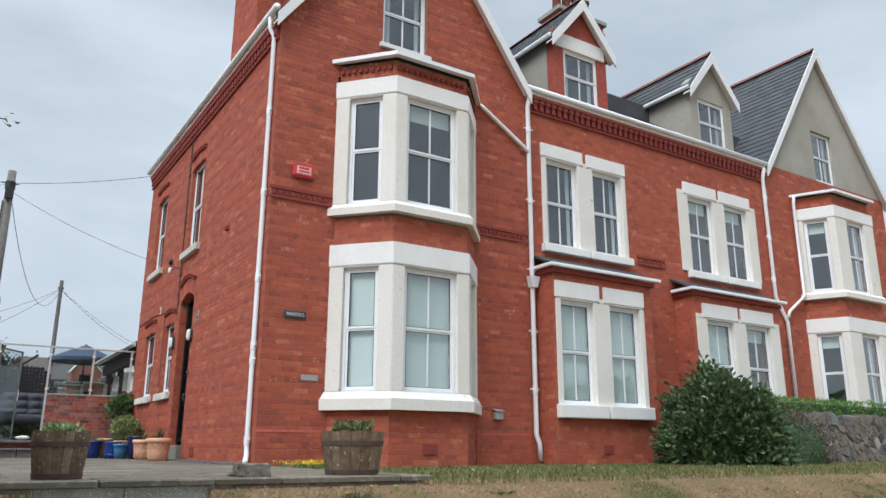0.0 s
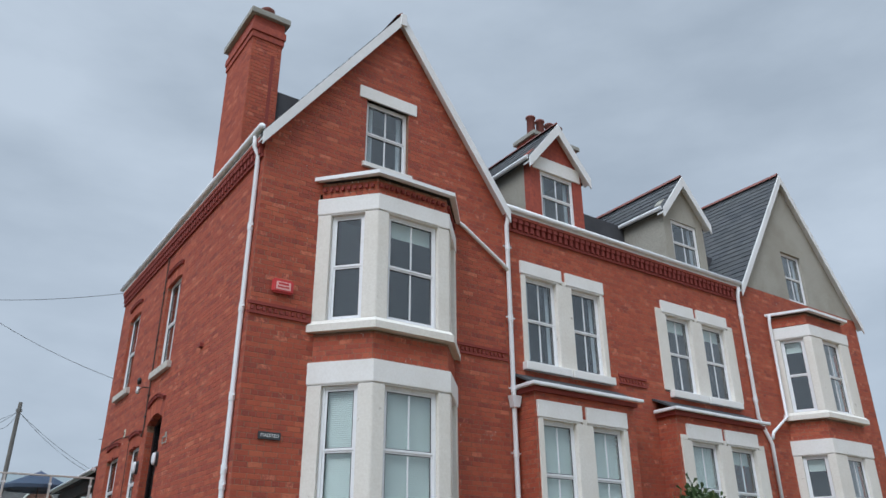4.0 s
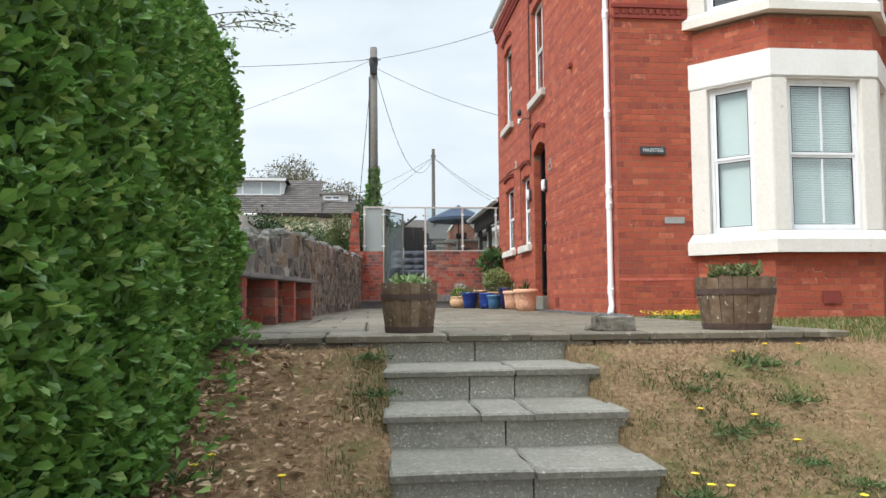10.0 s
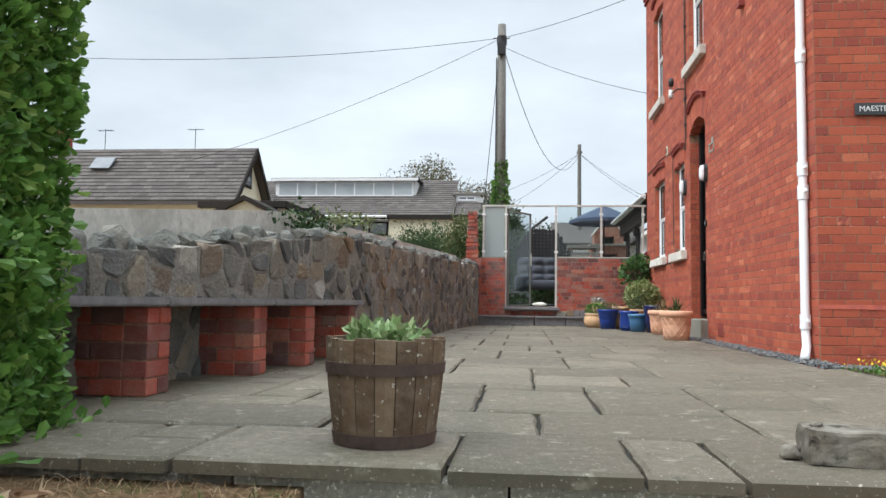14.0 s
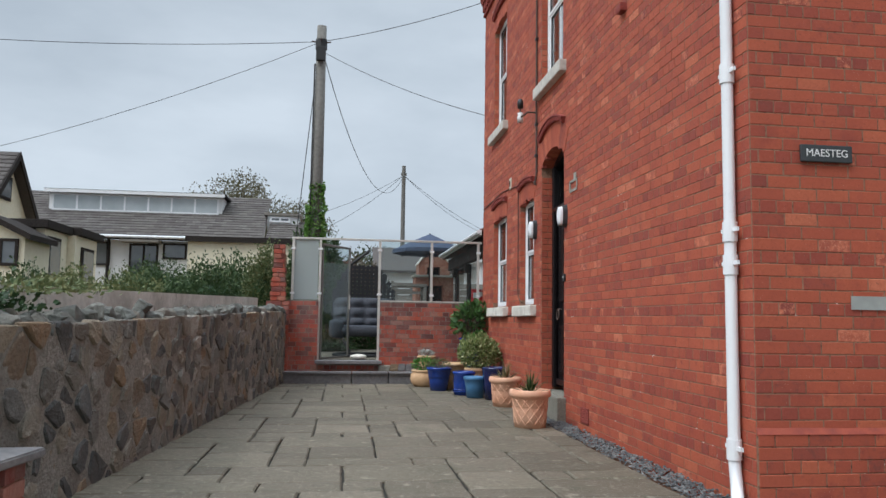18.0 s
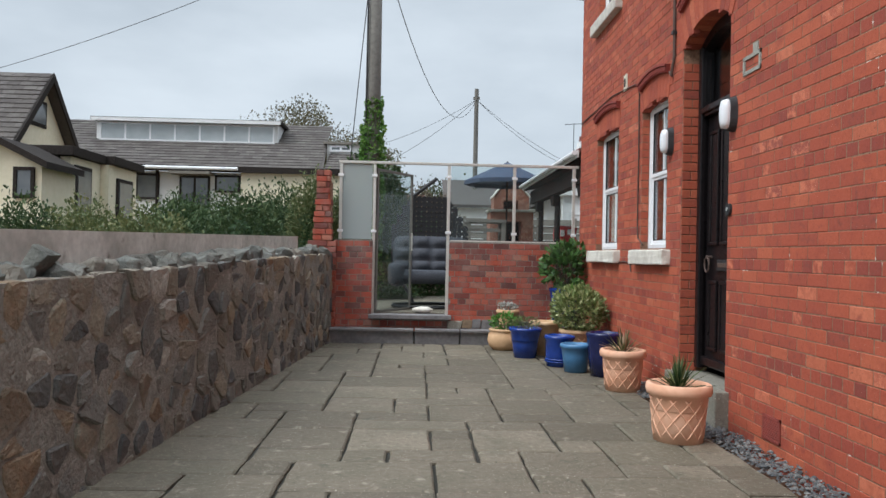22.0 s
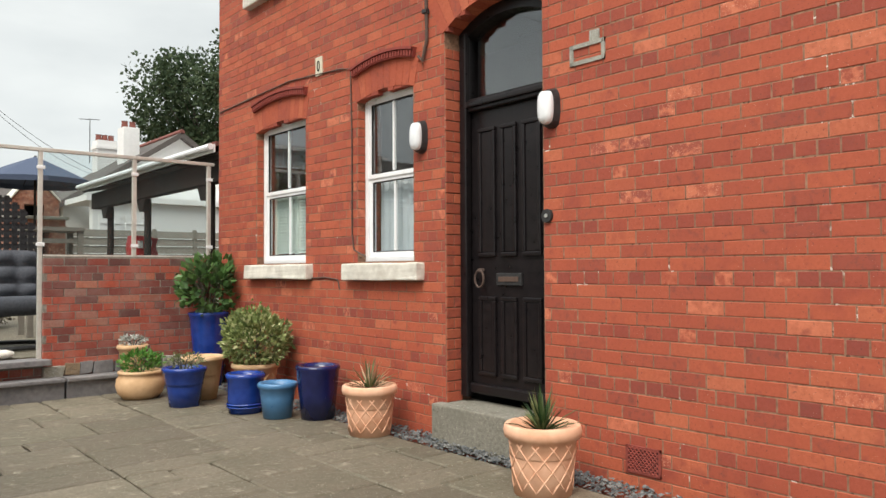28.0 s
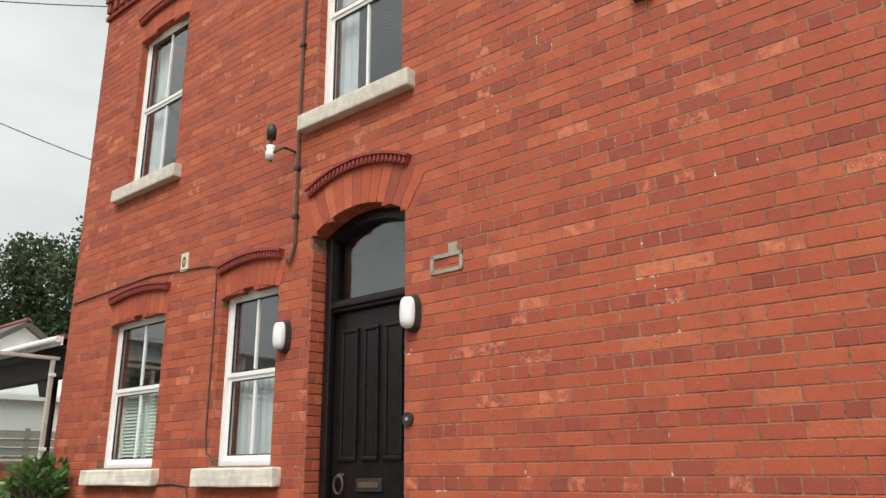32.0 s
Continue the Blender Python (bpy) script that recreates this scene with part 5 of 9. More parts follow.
def side_opening(i, y0, y1, z0, z1, inside, sill_mat):
    """An arched window of the side wall with its sill, arch bricks and hood course."""
    w = sash_window("window_%d" % i, y1 - y0, z1 + 0.05 - z0, side_at(y1, z0, 0.075), inside, 0.5, label="white sash window under a segmental brick arch")
    s = boxes((y0 - 0.13 - y1, 0.13, -0.16, 0.11, -0.15, 0.0), bevel=0.012)
    bm = bmesh.new()
    box(bm, -0.13, y1 - y0 + 0.13, -0.16, 0.02, -0.15, -0.015, bevel=0.014)
    s.free()
    if sill_mat == "sill_paint":
        bmesh.ops.subdivide_edges(bm, edges=bm.edges[:], cuts=3, use_grid_fill=True)
        for v in bm.verts:
            v.co += noise.noise_vector(v.co * 14 + Vector((i, 0, 0))) * 0.007
    part("window_sill", bm, sill_mat, w, "weathered painted stone sill")
    part("sill_board", boxes((0.0, y1 - y0, -0.05, 0.02, -0.015, 0.0)), "upvc", w)
    arch_bricks(w, y1 - y0, z1 - z0, 0.05, 0.21, 0.085, 0.075)
    wide = y1 - y0
    for side in (0, 1):
        V, F = [], []
        for row in range(math.ceil((z0 - BED) / COURSE), math.floor((z1 - BED) / COURSE)):
            z = BED + row * COURSE - z0
            v, f = brick_geometry([(-0.073, -0.004, z + 0.004, z + COURSE - 0.004, 0.0)], (lambda u, v, o: (wide - o, u, v)) if side == 0 else (lambda u, v, o: (o, u, v)), 0.004, 0.03)
            F += [tuple(k + len(V) for k in q) for q in f]
            V += v
        part("reveal_brickwork", mesh_of("reveal_brickwork", V, F, "brick"), "brick", w)
    return w


def arch_bricks(parent, w, spring, rise, tall, hood_w, back=0.1):
    """Voussoirs standing on the arch curve and a moulded hood over them; local coordinates of the opening."""
    half = w / 2
    rad = (half * half + rise * rise) / (2 * rise)
    cx, cz = half, spring + rise - rad
    span = math.asin((half + 0.02) / rad)
    n = max(8, int(2 * span * rad / 0.078))
    deep = back + 0.006
    for k in range(n):
        a0, a1 = -span + 2 * span * k / n + 0.0025 / rad, -span + 2 * span * (k + 1) / n - 0.0025 / rad
        bm = bmesh.new()
        prism(bm, [(cx + rr * math.sin(a), -deep + 0.0, cz + rr * math.cos(a)) for rr, a in ((rad, a0), (rad, a1), (rad + tall, a1), (rad + tall, a0))], (0, 0.16, 0))
        part("brick", bm, "brick_piece", parent)
    bm = bmesh.new()
    span2 = math.asin((half + 0.03) / (rad + tall))
    m = 14
    for q, (r0, r1, out) in enumerate(((rad + tall, rad + tall + 0.055, 0.035), (rad + tall + 0.055, rad + tall + 0.075, 0.055))):
        for k in range(m):
            a0, a1 = -span2 + 2 * span2 * k / m, -span2 + 2 * span2 * (k + 1) / m
            prism(bm, [(cx + rr * math.sin(a), -back - out, cz + rr * math.cos(a)) for rr, a in ((r0, a0), (r0, a1), (r1, a1), (r1, a0))], (0, out + 0.03, 0))
    for k in range(int(span2 * 2 * rad / 0.03)):
        a = -span2 + 2 * span2 * (k + 0.5) / int(span2 * 2 * rad / 0.03)
        x, z = cx + (rad + tall + 0.028) * math.sin(a), cz + (rad + tall + 0.028) * math.cos(a)
        box(bm, x - 0.009, x + 0.009, -back - 0.048, -back - 0.03, z - 0.02, z + 0.02)
    part("hood_mould", bm, "brick_dark", parent, "moulded dark brick hood course")


for i, (win, inside, mat) in enumerate(zip(SIDE_WINDOWS, ("curtain_half", "shutter", "side_curtain", "side_curtain"), ("sill_paint", "sill_paint", "sill_stone", "sill_stone"))):
    side_opening(i + 1, *win, inside, mat)


# ---- front door ----
def front_door():
    y0, y1 = DOOR
    d = thing("door_1", "black panelled front door with an arched fanlight", "door", kind="structure")
    d.matrix_basis = side_at(y1, 0.29, 0.17)
    w, h = y1 - y0, 2.63
    rise = 0.14
    bm = boxes((0, 0.07, -0.03, 0.1, 0, h), (w - 0.07, w, -0.03, 0.1, 0, h), (0.07, w - 0.07, -0.03, 0.1, 2.05, 2.14), bevel=0.008)
    box(bm, 0.02, 0.09, -0.05, 0.0, 0, h, 0.012)
    box(bm, w - 0.09, w - 0.02, -0.05, 0.0, 0, h, 0.012)
    box(bm, 0.09, w - 0.09, -0.055, 0.0, 2.075, 2.12, 0.012)
    half = w / 2
    rad = (half * half + rise * rise) / (2 * rise)
    m = 12
    for k in range(m):
        xa, xb = w * k / m, w * (k + 1) / m
        top = [arch_top(x, 0, w, h, rise) for x in (xa, xb)]
        prism(bm, [(xa, -0.03, top[0] - 0.08), (xb, -0.03, top[1] - 0.08), (xb, -0.03, top[1] + 0.02), (xa, -0.03, top[0] + 0.02)], (0, 0.13, 0))
    part("door_frame", bm, "black_paint", d)
    leaf = part("door_leaf", boxes((0.075, w - 0.075, 0.02, 0.065, 0.02, 2.05), bevel=0.003), "black_paint", d)
    xs = [(0.16, 0.33), (0.385, 0.535), (0.59, 0.76)]
    for a, b in xs:
        for z0, z1 in ((1.0, 1.92), (0.16, 0.72)):
            bm = bmesh.new()
            for u0, u1, v0, v1 in ((a, b, z0, z0 + 0.03), (a, b, z1 - 0.03, z1), (a, a + 0.03, z0 + 0.03, z1 - 0.03), (b - 0.03, b, z0 + 0.03, z1 - 0.03)):
                box(bm, u0, u1, -0.002, 0.021, v0, v1, 0.008)
            part("panel_moulding", bm, "black_paint", leaf)
            part("door_panel", boxes((a + 0.03, b - 0.03, 0.008, 0.022, z0 + 0.03, z1 - 0.03), bevel=0.006), "black_paint", leaf)
    part("weather_bar", boxes((0.08, w - 0.08, -0.02, 0.02, 0.03, 0.10), bevel=0.012), "black_paint", leaf)
    slot = part("letter_plate", boxes((0.34, 0.58, 0.0, 0.022, 0.80, 0.885), bevel=0.005), "black_metal", leaf, "dark metal letter plate")
    part("flap", boxes((0.365, 0.555, -0.005, 0.002, 0.825, 0.86), bevel=0.003), "rust_hoop", slot)
    bm = tube([(0.19 + 0.045 * math.cos(a), -0.02, 0.845 + 0.06 * math.sin(a)) for a in [2 * math.pi * k / 20 for k in range(21)]], 0.008, 8, caps=False)
    tube([(0.19, 0.02, 0.905), (0.19, -0.025, 0.905)], 0.014, 8, bm)
    part("door_knocker", bm, "rust_hoop", leaf, "dark iron ring knocker")
    gl = part("fanlight", boxes((0.07, w - 0.07, 0.03, 0.036, 2.14, h + rise - 0.05)), "glass", d, "clear arched glass")
    gl.visible_shadow = False
    arch_bricks(d, w, h, rise, 0.285, 0.09, 0.17)
    # brick reveals of the doorway
    for k, (ya, yb) in enumerate(((w - 0.0, w + 0.006), (-0.006, 0.0))):
        V, F = [], []
        for row in range(38):
            z = -0.34 + row * COURSE
            cut = 0.11 if row % 2 else 0.2
            for a, b in ((-0.17, -0.17 + cut * 0.7), (-0.17 + cut * 0.7, -0.02)):
                v, f = brick_geometry([(a + 0.004, b - 0.004, z + 0.004, z + COURSE - 0.004, 0.0)], (lambda u, v, o: (w - o, u, v)) if k == 0 else (lambda u, v, o: (o, u, v)), 0.006, 0.04)
                F += [tuple(i + len(V) for i in q) for q in f]
                V += v
        part("reveal_brickwork", mesh_of("reveal_brickwork", V, F, "brick"), "brick", d)
    st = part("doorstep", boxes((-0.05, w + 0.08, -0.27, -0.165, -0.33, -0.035), (0.0, w, -0.165, 0.08, -0.33, -0.035), bevel=0.012), "tread", d, "worn grey stone doorstep")
    return d


front_door()
# added wall behind the fanlight, darkness of the hall put into its colour
tagged(part("hall_back", boxes((1.15, 1.2, 3.4, 5.1, 0, 3.2)), "dark_room"), "added hallway wall coloured near-black as if unlit", "wall", kind="structure")


def wall_light(y, z):
    l = thing("wall_light", "black oval bulkhead lamp with a white lens", "wall lamp", (0, y, z), -90, "bulkhead lamps by the door")

    def oval(rx, rz, y0, y1, bm, n=28):
        a = [bm.verts.new((rx * math.copysign(abs(math.cos(t)) ** 0.7, math.cos(t)), y0, rz * math.copysign(abs(math.sin(t)) ** 0.7, math.sin(t)))) for t in [2 * math.pi * k / n for k in range(n)]]
        b = [bm.verts.new((v.co.x * 0.86, y1, v.co.z * 0.9)) for v in a]
        c = [bm.verts.new((v.co.x * 0.5, y1 - 0.012, v.co.z * 0.6)) for v in a]
        for p, q in ((a, b), (b, c)):
            for i in range(n):
                bm.faces.new((p[i], p[(i + 1) % n], q[(i + 1) % n], q[i]))
        bm.faces.new(c)
        bm.faces.new(a[::-1])
        return bm
    part("base", oval(0.068, 0.125, 0, -0.05, bmesh.new()), "black_metal", l, "black plastic base")
    part("lens", oval(0.058, 0.108, -0.035, -0.085, bmesh.new()), "lamp_white", l, "white opal lens", True)
    return l


wall_light(3.72, 2.19)
wall_light(5.0, 2.19)


def side_wall_bits():
    # door bell
    b = thing("door_bell", "round black door bell with a pale push button", "door bell", (0, 3.76, 1.53), -90)
    part("plate", tube([(0, 0, 0), (0, -0.022, 0)], 0.042, 20), "black_metal", b)
    part("button", tube([(0, -0.02, 0), (0, -0.028, 0)], 0.012, 12), "grey_plastic", b)
    for y, z, w, h in ((3.085, 0.15, 0.225, 0.15),):
        a = thing("air_brick", "red terracotta air brick with a lattice grille", "vent", (0, y, z), -90)
        part("frame", boxes((-w / 2, w / 2, -0.012, 0.03, -h / 2, -h / 2 + 0.015), (-w / 2, w / 2, -0.012, 0.03, h / 2 - 0.015, h / 2), (-w / 2, -w / 2 + 0.015, -0.012, 0.03, -h / 2, h / 2), (w / 2 - 0.015, w / 2, -0.012, 0.03, -h / 2, h / 2)), "airbrick", a)
        # near-black sheet for the shade in the lattice holes
        part("backing", boxes((-w / 2, w / 2, -0.004, 0.0, -h / 2, h / 2)), "dark_gap", a)
        bm = bmesh.new()
        for s in (1, -1):
            for k in range(-8, 9):
                x = k * 0.026
                hh, lim = h / 2 * 0.9, w / 2 - 0.015
                lo, hi = max(-hh, -lim - x if s > 0 else x - lim), min(hh, lim - x if s > 0 else x + lim)
                p = [(x + s * lo, -0.009, lo), (x + s * hi, -0.009, hi)]
                if hi - lo > 0.01:
                    tube(p, 0.005, 4, bm)
        part("lattice", bm, "airbrick", a)
    # patched brick
    p = thing("mortar_patch", "rough grey cement patch round a brick", "wall patch", (0, 3.44, 2.47), -90)
    part("cement", boxes((-0.13, 0.13, -0.012, 0.0, -0.055, -0.03), (-0.13, 0.13, -0.012, 0.0, 0.045, 0.07), (-0.13, -0.105, -0.012, 0.0, -0.055, 0.07), (0.105, 0.13, -0.012, 0.0, -0.055, 0.07), (0.02, 0.09, -0.012, 0, 0.07, 0.13)), "concrete", p)
    # plaque above the windows
    q = thing("number_plate", "small cream hydrant marker plate on the wall", "plate", (0, 6.46, 3.03), -90)
    part("plate", boxes((-0.055, 0.055, -0.015, 0, -0.085, 0.085), bevel=0.005), "beige_plastic", q)
    part("mark", tube([(0.0 + 0.018 * math.cos(t), -0.017, 0.045 * math.sin(t)) for t in [2 * math.pi * k / 16 for k in range(17)]], 0.005, 5), "dark_gap", q)
    # old cable bracket with two insulators
    c = thing("insulator_bracket", "rusty cable bracket with two porcelain insulators", "bracket", (0, 4.99, 3.68), -90)
    part("arm", tube([(0, 0, 0), (0, -0.12, 0.0), (-0.03, -0.2, -0.06), (-0.06, -0.2, -0.13)], 0.012, 8), "rust_hoop", c)
    part("insulator", lathe([(0, -0.12), (0.035, -0.12), (0.04, -0.05), (0.028, -0.03), (0.038, 0.0), (0.0, 0.01)], 14, centre=(-0.06, -0.2)), "white_paint", c, "white porcelain insulator", True)
    part("dark_insulator", lathe([(0, 0.06), (0.035, 0.06), (0.04, 0.14), (0.025, 0.18), (0.0, 0.18)], 14, centre=(-0.06, -0.2)), "black_metal", c, "", True)
    part("stem", tube([(-0.06, -0.2, -0.1), (-0.06, -0.2, 0.08)], 0.01, 6), "rust_hoop", c)
    # vertical cable and the thin cables over the small windows
    k = thing("wall_cable", "thin brown cable clipped down the brickwork", "cable", (0, 0, 0))
    part("cable", tube([(-0.022, 4.93, 6.6), (-0.022, 4.93, 3.6), (-0.02, 4.92, 2.9), (-0.03, 4.96, 2.75), (-0.02, 5.02, 2.80)], 0.013, 6), "rust_hoop", k)
    for z in (5.6, 4.6, 3.5, 3.1):
        part("clip", boxes((-0.04, 0.0, 4.905, 4.955, z, z + 0.03)), "black_metal", k)
    k = thing("wall_cable", "thin brown cable run round the small windows", "cable", (0, 0, 0))
    part("cable", tube([(-0.012, 8.55, 2.95), (-0.012, 7.0, 3.0), (-0.012, 6.1, 2.93), (-0.012, 5.95, 2.9), (-0.012, 5.93, 2.3), (-0.012, 5.93, 1.5), (-0.012, 5.9, 1.37), (-0.02, 5.72, 1.31)], 0.007, 5), "rust_hoop", k)
    k = thing("wall_cable", "short brown cable between the window sills", "cable", (0, 0, 0))
    part("cable", tube([(-0.012, 6.6, 1.13), (-0.012, 6.35, 1.14), (-0.012, 6.15, 1.12), (-0.015, 6.12, 1.04)], 0.007, 5), "rust_hoop", k)
    # projecting stub brick
    s = thing("stub_brick", "projecting dark red corbel brick", "brick", (0, 1.98, 3.74), -90)
    part("body", lumpy(0.14, 0.12, 0.07, 4, 0.2), "brick_dark", s)


side_wall_bits()


# ---- drain pipes ----
def downpipe(points, r=0.036, joints=(), label="white plastic downpipe on the brick wall", extra=None):
    p = thing("downpipe", label, "drainpipe", tuple(points[-1]))
    off = -Vector(points[-1])
    part("pipe", tube([Vector(q) + off for q in points], r, 14), "upvc", p, "", True)
    for j, way in joints:
        q = Vector(j) + off
        c = part("collar", lathe([(r + 0.001, -0.07), (r + 0.008, -0.07), (r + 0.008, 0.05), (r + 0.001, 0.05)], 16, centre=(q.x, q.y)), "upvc", p)
        c.location.z = q.z
        w = Vector(way).normalized()
        s = w.cross(Vector((0, 0, 1)))
        bm = bmesh.new()
        a, b = q - s * (r + 0.05) + w * 0.0, q + s * (r + 0.05)
        box(bm, min(a.x, b.x) - 0.008, max(a.x, b.x) + 0.008, min(a.y, b.y) - 0.008, max(a.y, b.y) + 0.008, q.z - 0.012, q.z + 0.012)
        part("bracket", bm, "upvc", p)
    return p


downpipe([(-0.12, 0.18, 6.78), (-0.12, 0.18, 6.6), (-0.05, 0.16, 6.45), (-0.05, 0.16, 0.25), (-0.05, 0.14, 0.12), (-0.09, 0.06, 0.06), (-0.12, 0.0, 0.02)], joints=[((-0.05, 0.16, z), (1, 0, 0)) for z in (5.2, 3.9, 2.6, 1.62, 1.42, 0.33)])
downpipe([(4.85, -0.12, 6.75), (4.85, -0.12, 6.6), (4.85, -0.06, 6.45), (4.85, -0.06, 3.15), (4.85, -0.06, 0.45), (4.9, -0.08, 0.3), (4.92, -0.08, 0.02)], 0.042, joints=[((4.85, -0.06, z), (0, 1, 0)) for z in (6.0, 4.6, 3.3, 2.2, 1.2)])
downpipe([(3.75, -0.06, 6.2), (3.85, -0.06, 6.15), (4.72, -0.06, 5.62), (4.83, -0.06, 5.52)], 0.036, label="white plastic branch pipe sloping to the downpipe")
hop = thing("hopper_head", "white plastic hopper head on the downpipe", "drainpipe", (4.85, -0.08, 3.05))
part("hopper", prism(bmesh.new(), [(-0.11, -0.07, 0.12), (0.11, -0.07, 0.12), (0.06, -0.06, -0.08), (-0.06, -0.06, -0.08)], (0, 0.12, 0)), "upvc", hop)
downpipe([(12.0, -0.12, 6.7), (12.0, -0.06, 6.45), (12.0, -0.06, 3.6), (12.35, -0.06, 3.05), (12.35, -0.06, 0.0)], 0.042, joints=[((12.0, -0.06, z), (0, 1, 0)) for z in (6.0, 5.0, 4.0)])
downpipe([(13.06, -0.14, 6.2), (13.08, -0.1, 6.0), (13.08, -0.1, 3.72), (12.45, -0.08, 3.3), (12.38, -0.08, 3.15)], 0.036)


# ---- two-storey bay ----
def bay_plan(x0, x1, inset, depth, grow=0.0):
    g = grow
    return [(x0 - g, 0.0), (x0 + inset - g * 0.4, -depth - g), (x1 - inset + g * 0.4, -depth - g), (x1 + g, 0.0)]


def bay_ring(plan, z0, z1, thick=0.14, lip=0.0):
    """A band of masonry following the bay's three sides."""
    bm = bmesh.new()
    mid = Vector(((plan[0][0] + plan[3][0]) / 2, 0))
    inner = [(p[0] + (thick if p[0] < mid.x else -thick) * (1.0 if i in (0, 3) else 0.5), p[1] + (0 if i in (0, 3) else thick)) for i, p in enumerate(plan)]
    for i in range(3):
        a, b, c, d = plan[i], plan[i + 1], inner[i + 1], inner[i]
        prism(bm, [(a[0], a[1], z0), (b[0], b[1], z0), (c[0], c[1], z0), (d[0], d[1], z0)], (0, 0, z1 - z0))
    return bm


def bay_slope(outer, inner, z0, z1):
    """The weathered slope on top of a sill, from the outer line up to the inner one."""
    bm = bmesh.new()
    for i in range(3):
        (ax, ay), (bx, by), (cx, cy), (dx, dy) = outer[i], outer[i + 1], inner[i + 1], inner[i]
        lo = [bm.verts.new((x, y, z0)) for x, y in ((ax, ay), (bx, by), (cx, cy), (dx, dy))]
        hi = [bm.verts.new((x, y, z1)) for x, y in ((cx, cy), (dx, dy))]
        for q in ((lo[0], lo[1], hi[0], hi[1]), (lo[3], lo[2], lo[1], lo[0]), (lo[2], lo[3], hi[1], hi[0]), (lo[0], hi[1], lo[3]), (lo[1], lo[2], hi[0])):
            bm.faces.new(q)
    return bm


def bay_window(x0, x1, inset, depth, storeys, label, inside, jamb_widths=((0.23, 0.23), (0.205, 0.22), (0.23, 0.23))):
    bay = thing("bay_window", label, "bay window", kind="structure")
    plan = bay_plan(x0, x1, inset, depth)
    sides = [(Vector(plan[i]), Vector(plan[i + 1])) for i in range(3)]
    for n, (sill0, sill1, head0, head1) in enumerate(storeys):
        cut = sill0 + 0.6 * (sill1 - sill0)
        part("sill_band", bay_ring(bay_plan(x0, x1, inset, depth, 0.075), sill0, cut, 0.2), "stone_cream", bay, "white painted stone sill")
        part("sill_slope", bay_slope(bay_plan(x0, x1, inset, depth, 0.075), bay_plan(x0, x1, inset, depth, 0.004), cut, sill1), "stone_cream", bay, "sloping top of the stone sill")
        part("head_band", bay_ring(bay_plan(x0, x1, inset, depth, 0.012), head0 + 0.03, head1, 0.18), "white_stone", bay, "white painted stone lintel")
        for k in range(2):
            part("head_fillet", bay_ring(bay_plan(x0, x1, inset, depth, 0.004 - 0.01 * k), head0 + 0.017 - 0.017 * k, head0 + 0.03 - 0.017 * k, 0.17), "white_stone", bay)
        for s, (a, b) in enumerate(sides):
            d = (b - a)
            length = d.length
            d.normalize()
            ang = math.degrees(math.atan2(d.y, d.x))
            m = pose(a.x, a.y, 0, 0, 0, ang)
            jl, jr = jamb_widths[s]
            jambs = [(0.0, jl), (length - jr, length)]
            for u, v in jambs:
                ob = part("jamb_stone", boxes((u + 0.002, v - 0.002, 0.0, 0.16, sill1 - 0.002, head0), bevel=0.014), "stone_cream", bay)
                ob.matrix_basis = m
            w = sash_window("window", length - jl - jr, head0 - sill1, Matrix.Identity(4), inside[n][s], 0.5, s == 1 or length > 1.2)
            w.name = "bay_sash"
            w.parent = bay
            w.matrix_basis = m @ pose(jl, 0.07, sill1)
            for key in ("category", "kind", "label"):
                if key in w:
                    del w[key]
    return bay


BAY = (0.98, 3.69, 0.68, 0.75)
STOREYS = [(0.74, 1.0, 2.83, 3.18), (3.64, 3.82, 5.58, 5.88)]


def strip_deeper(ob):
    """Window pieces inside a bay hang two levels under it at most."""
    for w in [o for o in ob.children if o.name.startswith("bay_sash")]:
        for o in list(w.children_recursive):
            if o.parent is not w:
                m = o.matrix_basis.copy()
                chain = o.parent
                while chain is not w:
                    m = chain.matrix_basis @ m
                    chain = chain.parent
                o.parent = w
                o.matrix_basis = m


bay1 = bay_window(*BAY, STOREYS, "white stone bay of two storeys with sash windows", [("blind", "blind", "blind"), ("dark", "roller", "dark")])
strip_deeper(bay1)


def bay_brick(parent, plan, bands):
    for z0, z1 in bands:
        part("brick_core", bay_ring([(p[0], p[1]) for p in plan], z0, z1, 0.14), "mortar", parent)
        V, F = [], []
        for i in range(3):
            a, b = Vector(plan[i]), Vector(plan[i + 1])
            d = (b - a)
            L = d.length
            d.normalize()
            nrm = Vector((d.y, -d.x))
            rects = brick_rects(0, L, z0, z1 + 0.01, lambda z: [], 9 + i)
            v, f = brick_geometry(rects, lambda u, z, o, a=a, d=d, nrm=nrm: (a.x + d.x * u + nrm.x * o, a.y + d.y * u + nrm.y * o, z))
            F += [tuple(k + len(V) for k in q) for q in f]
            V += v
        tagged(part("brickwork", mesh_of("brickwork", V, F, "brick"), "brick", parent), kind="stuff")


bay_brick(bay1, bay_plan(1.04, 3.64, 0.63, 0.69), [(-0.05, 0.73), (3.2, 3.62), (5.95, 6.18)])


def dentils(parent, a, b, z, out, step=0.12, size=(0.055, 0.075), mat="brick"):
    """A row of small corbel bricks from a to b (plan points), standing out along out."""
    a, b, out = Vector(a), Vector(b), Vector(out)
    d = (b - a)
    n = int(d.length / step)
    d.normalize()
    bm = bmesh.new()
    for i in range(n):
        p = a + d * (i + 0.5) * step
        q = [p - d * size[0] / 2, p + d * size[0] / 2, p + d * size[0] / 2 + out, p - d * size[0] / 2 + out]
        prism(bm, [(v.x, v.y, z) for v in q], (0, 0, size[1]))
    return part("dentil_course", bm, mat, parent)


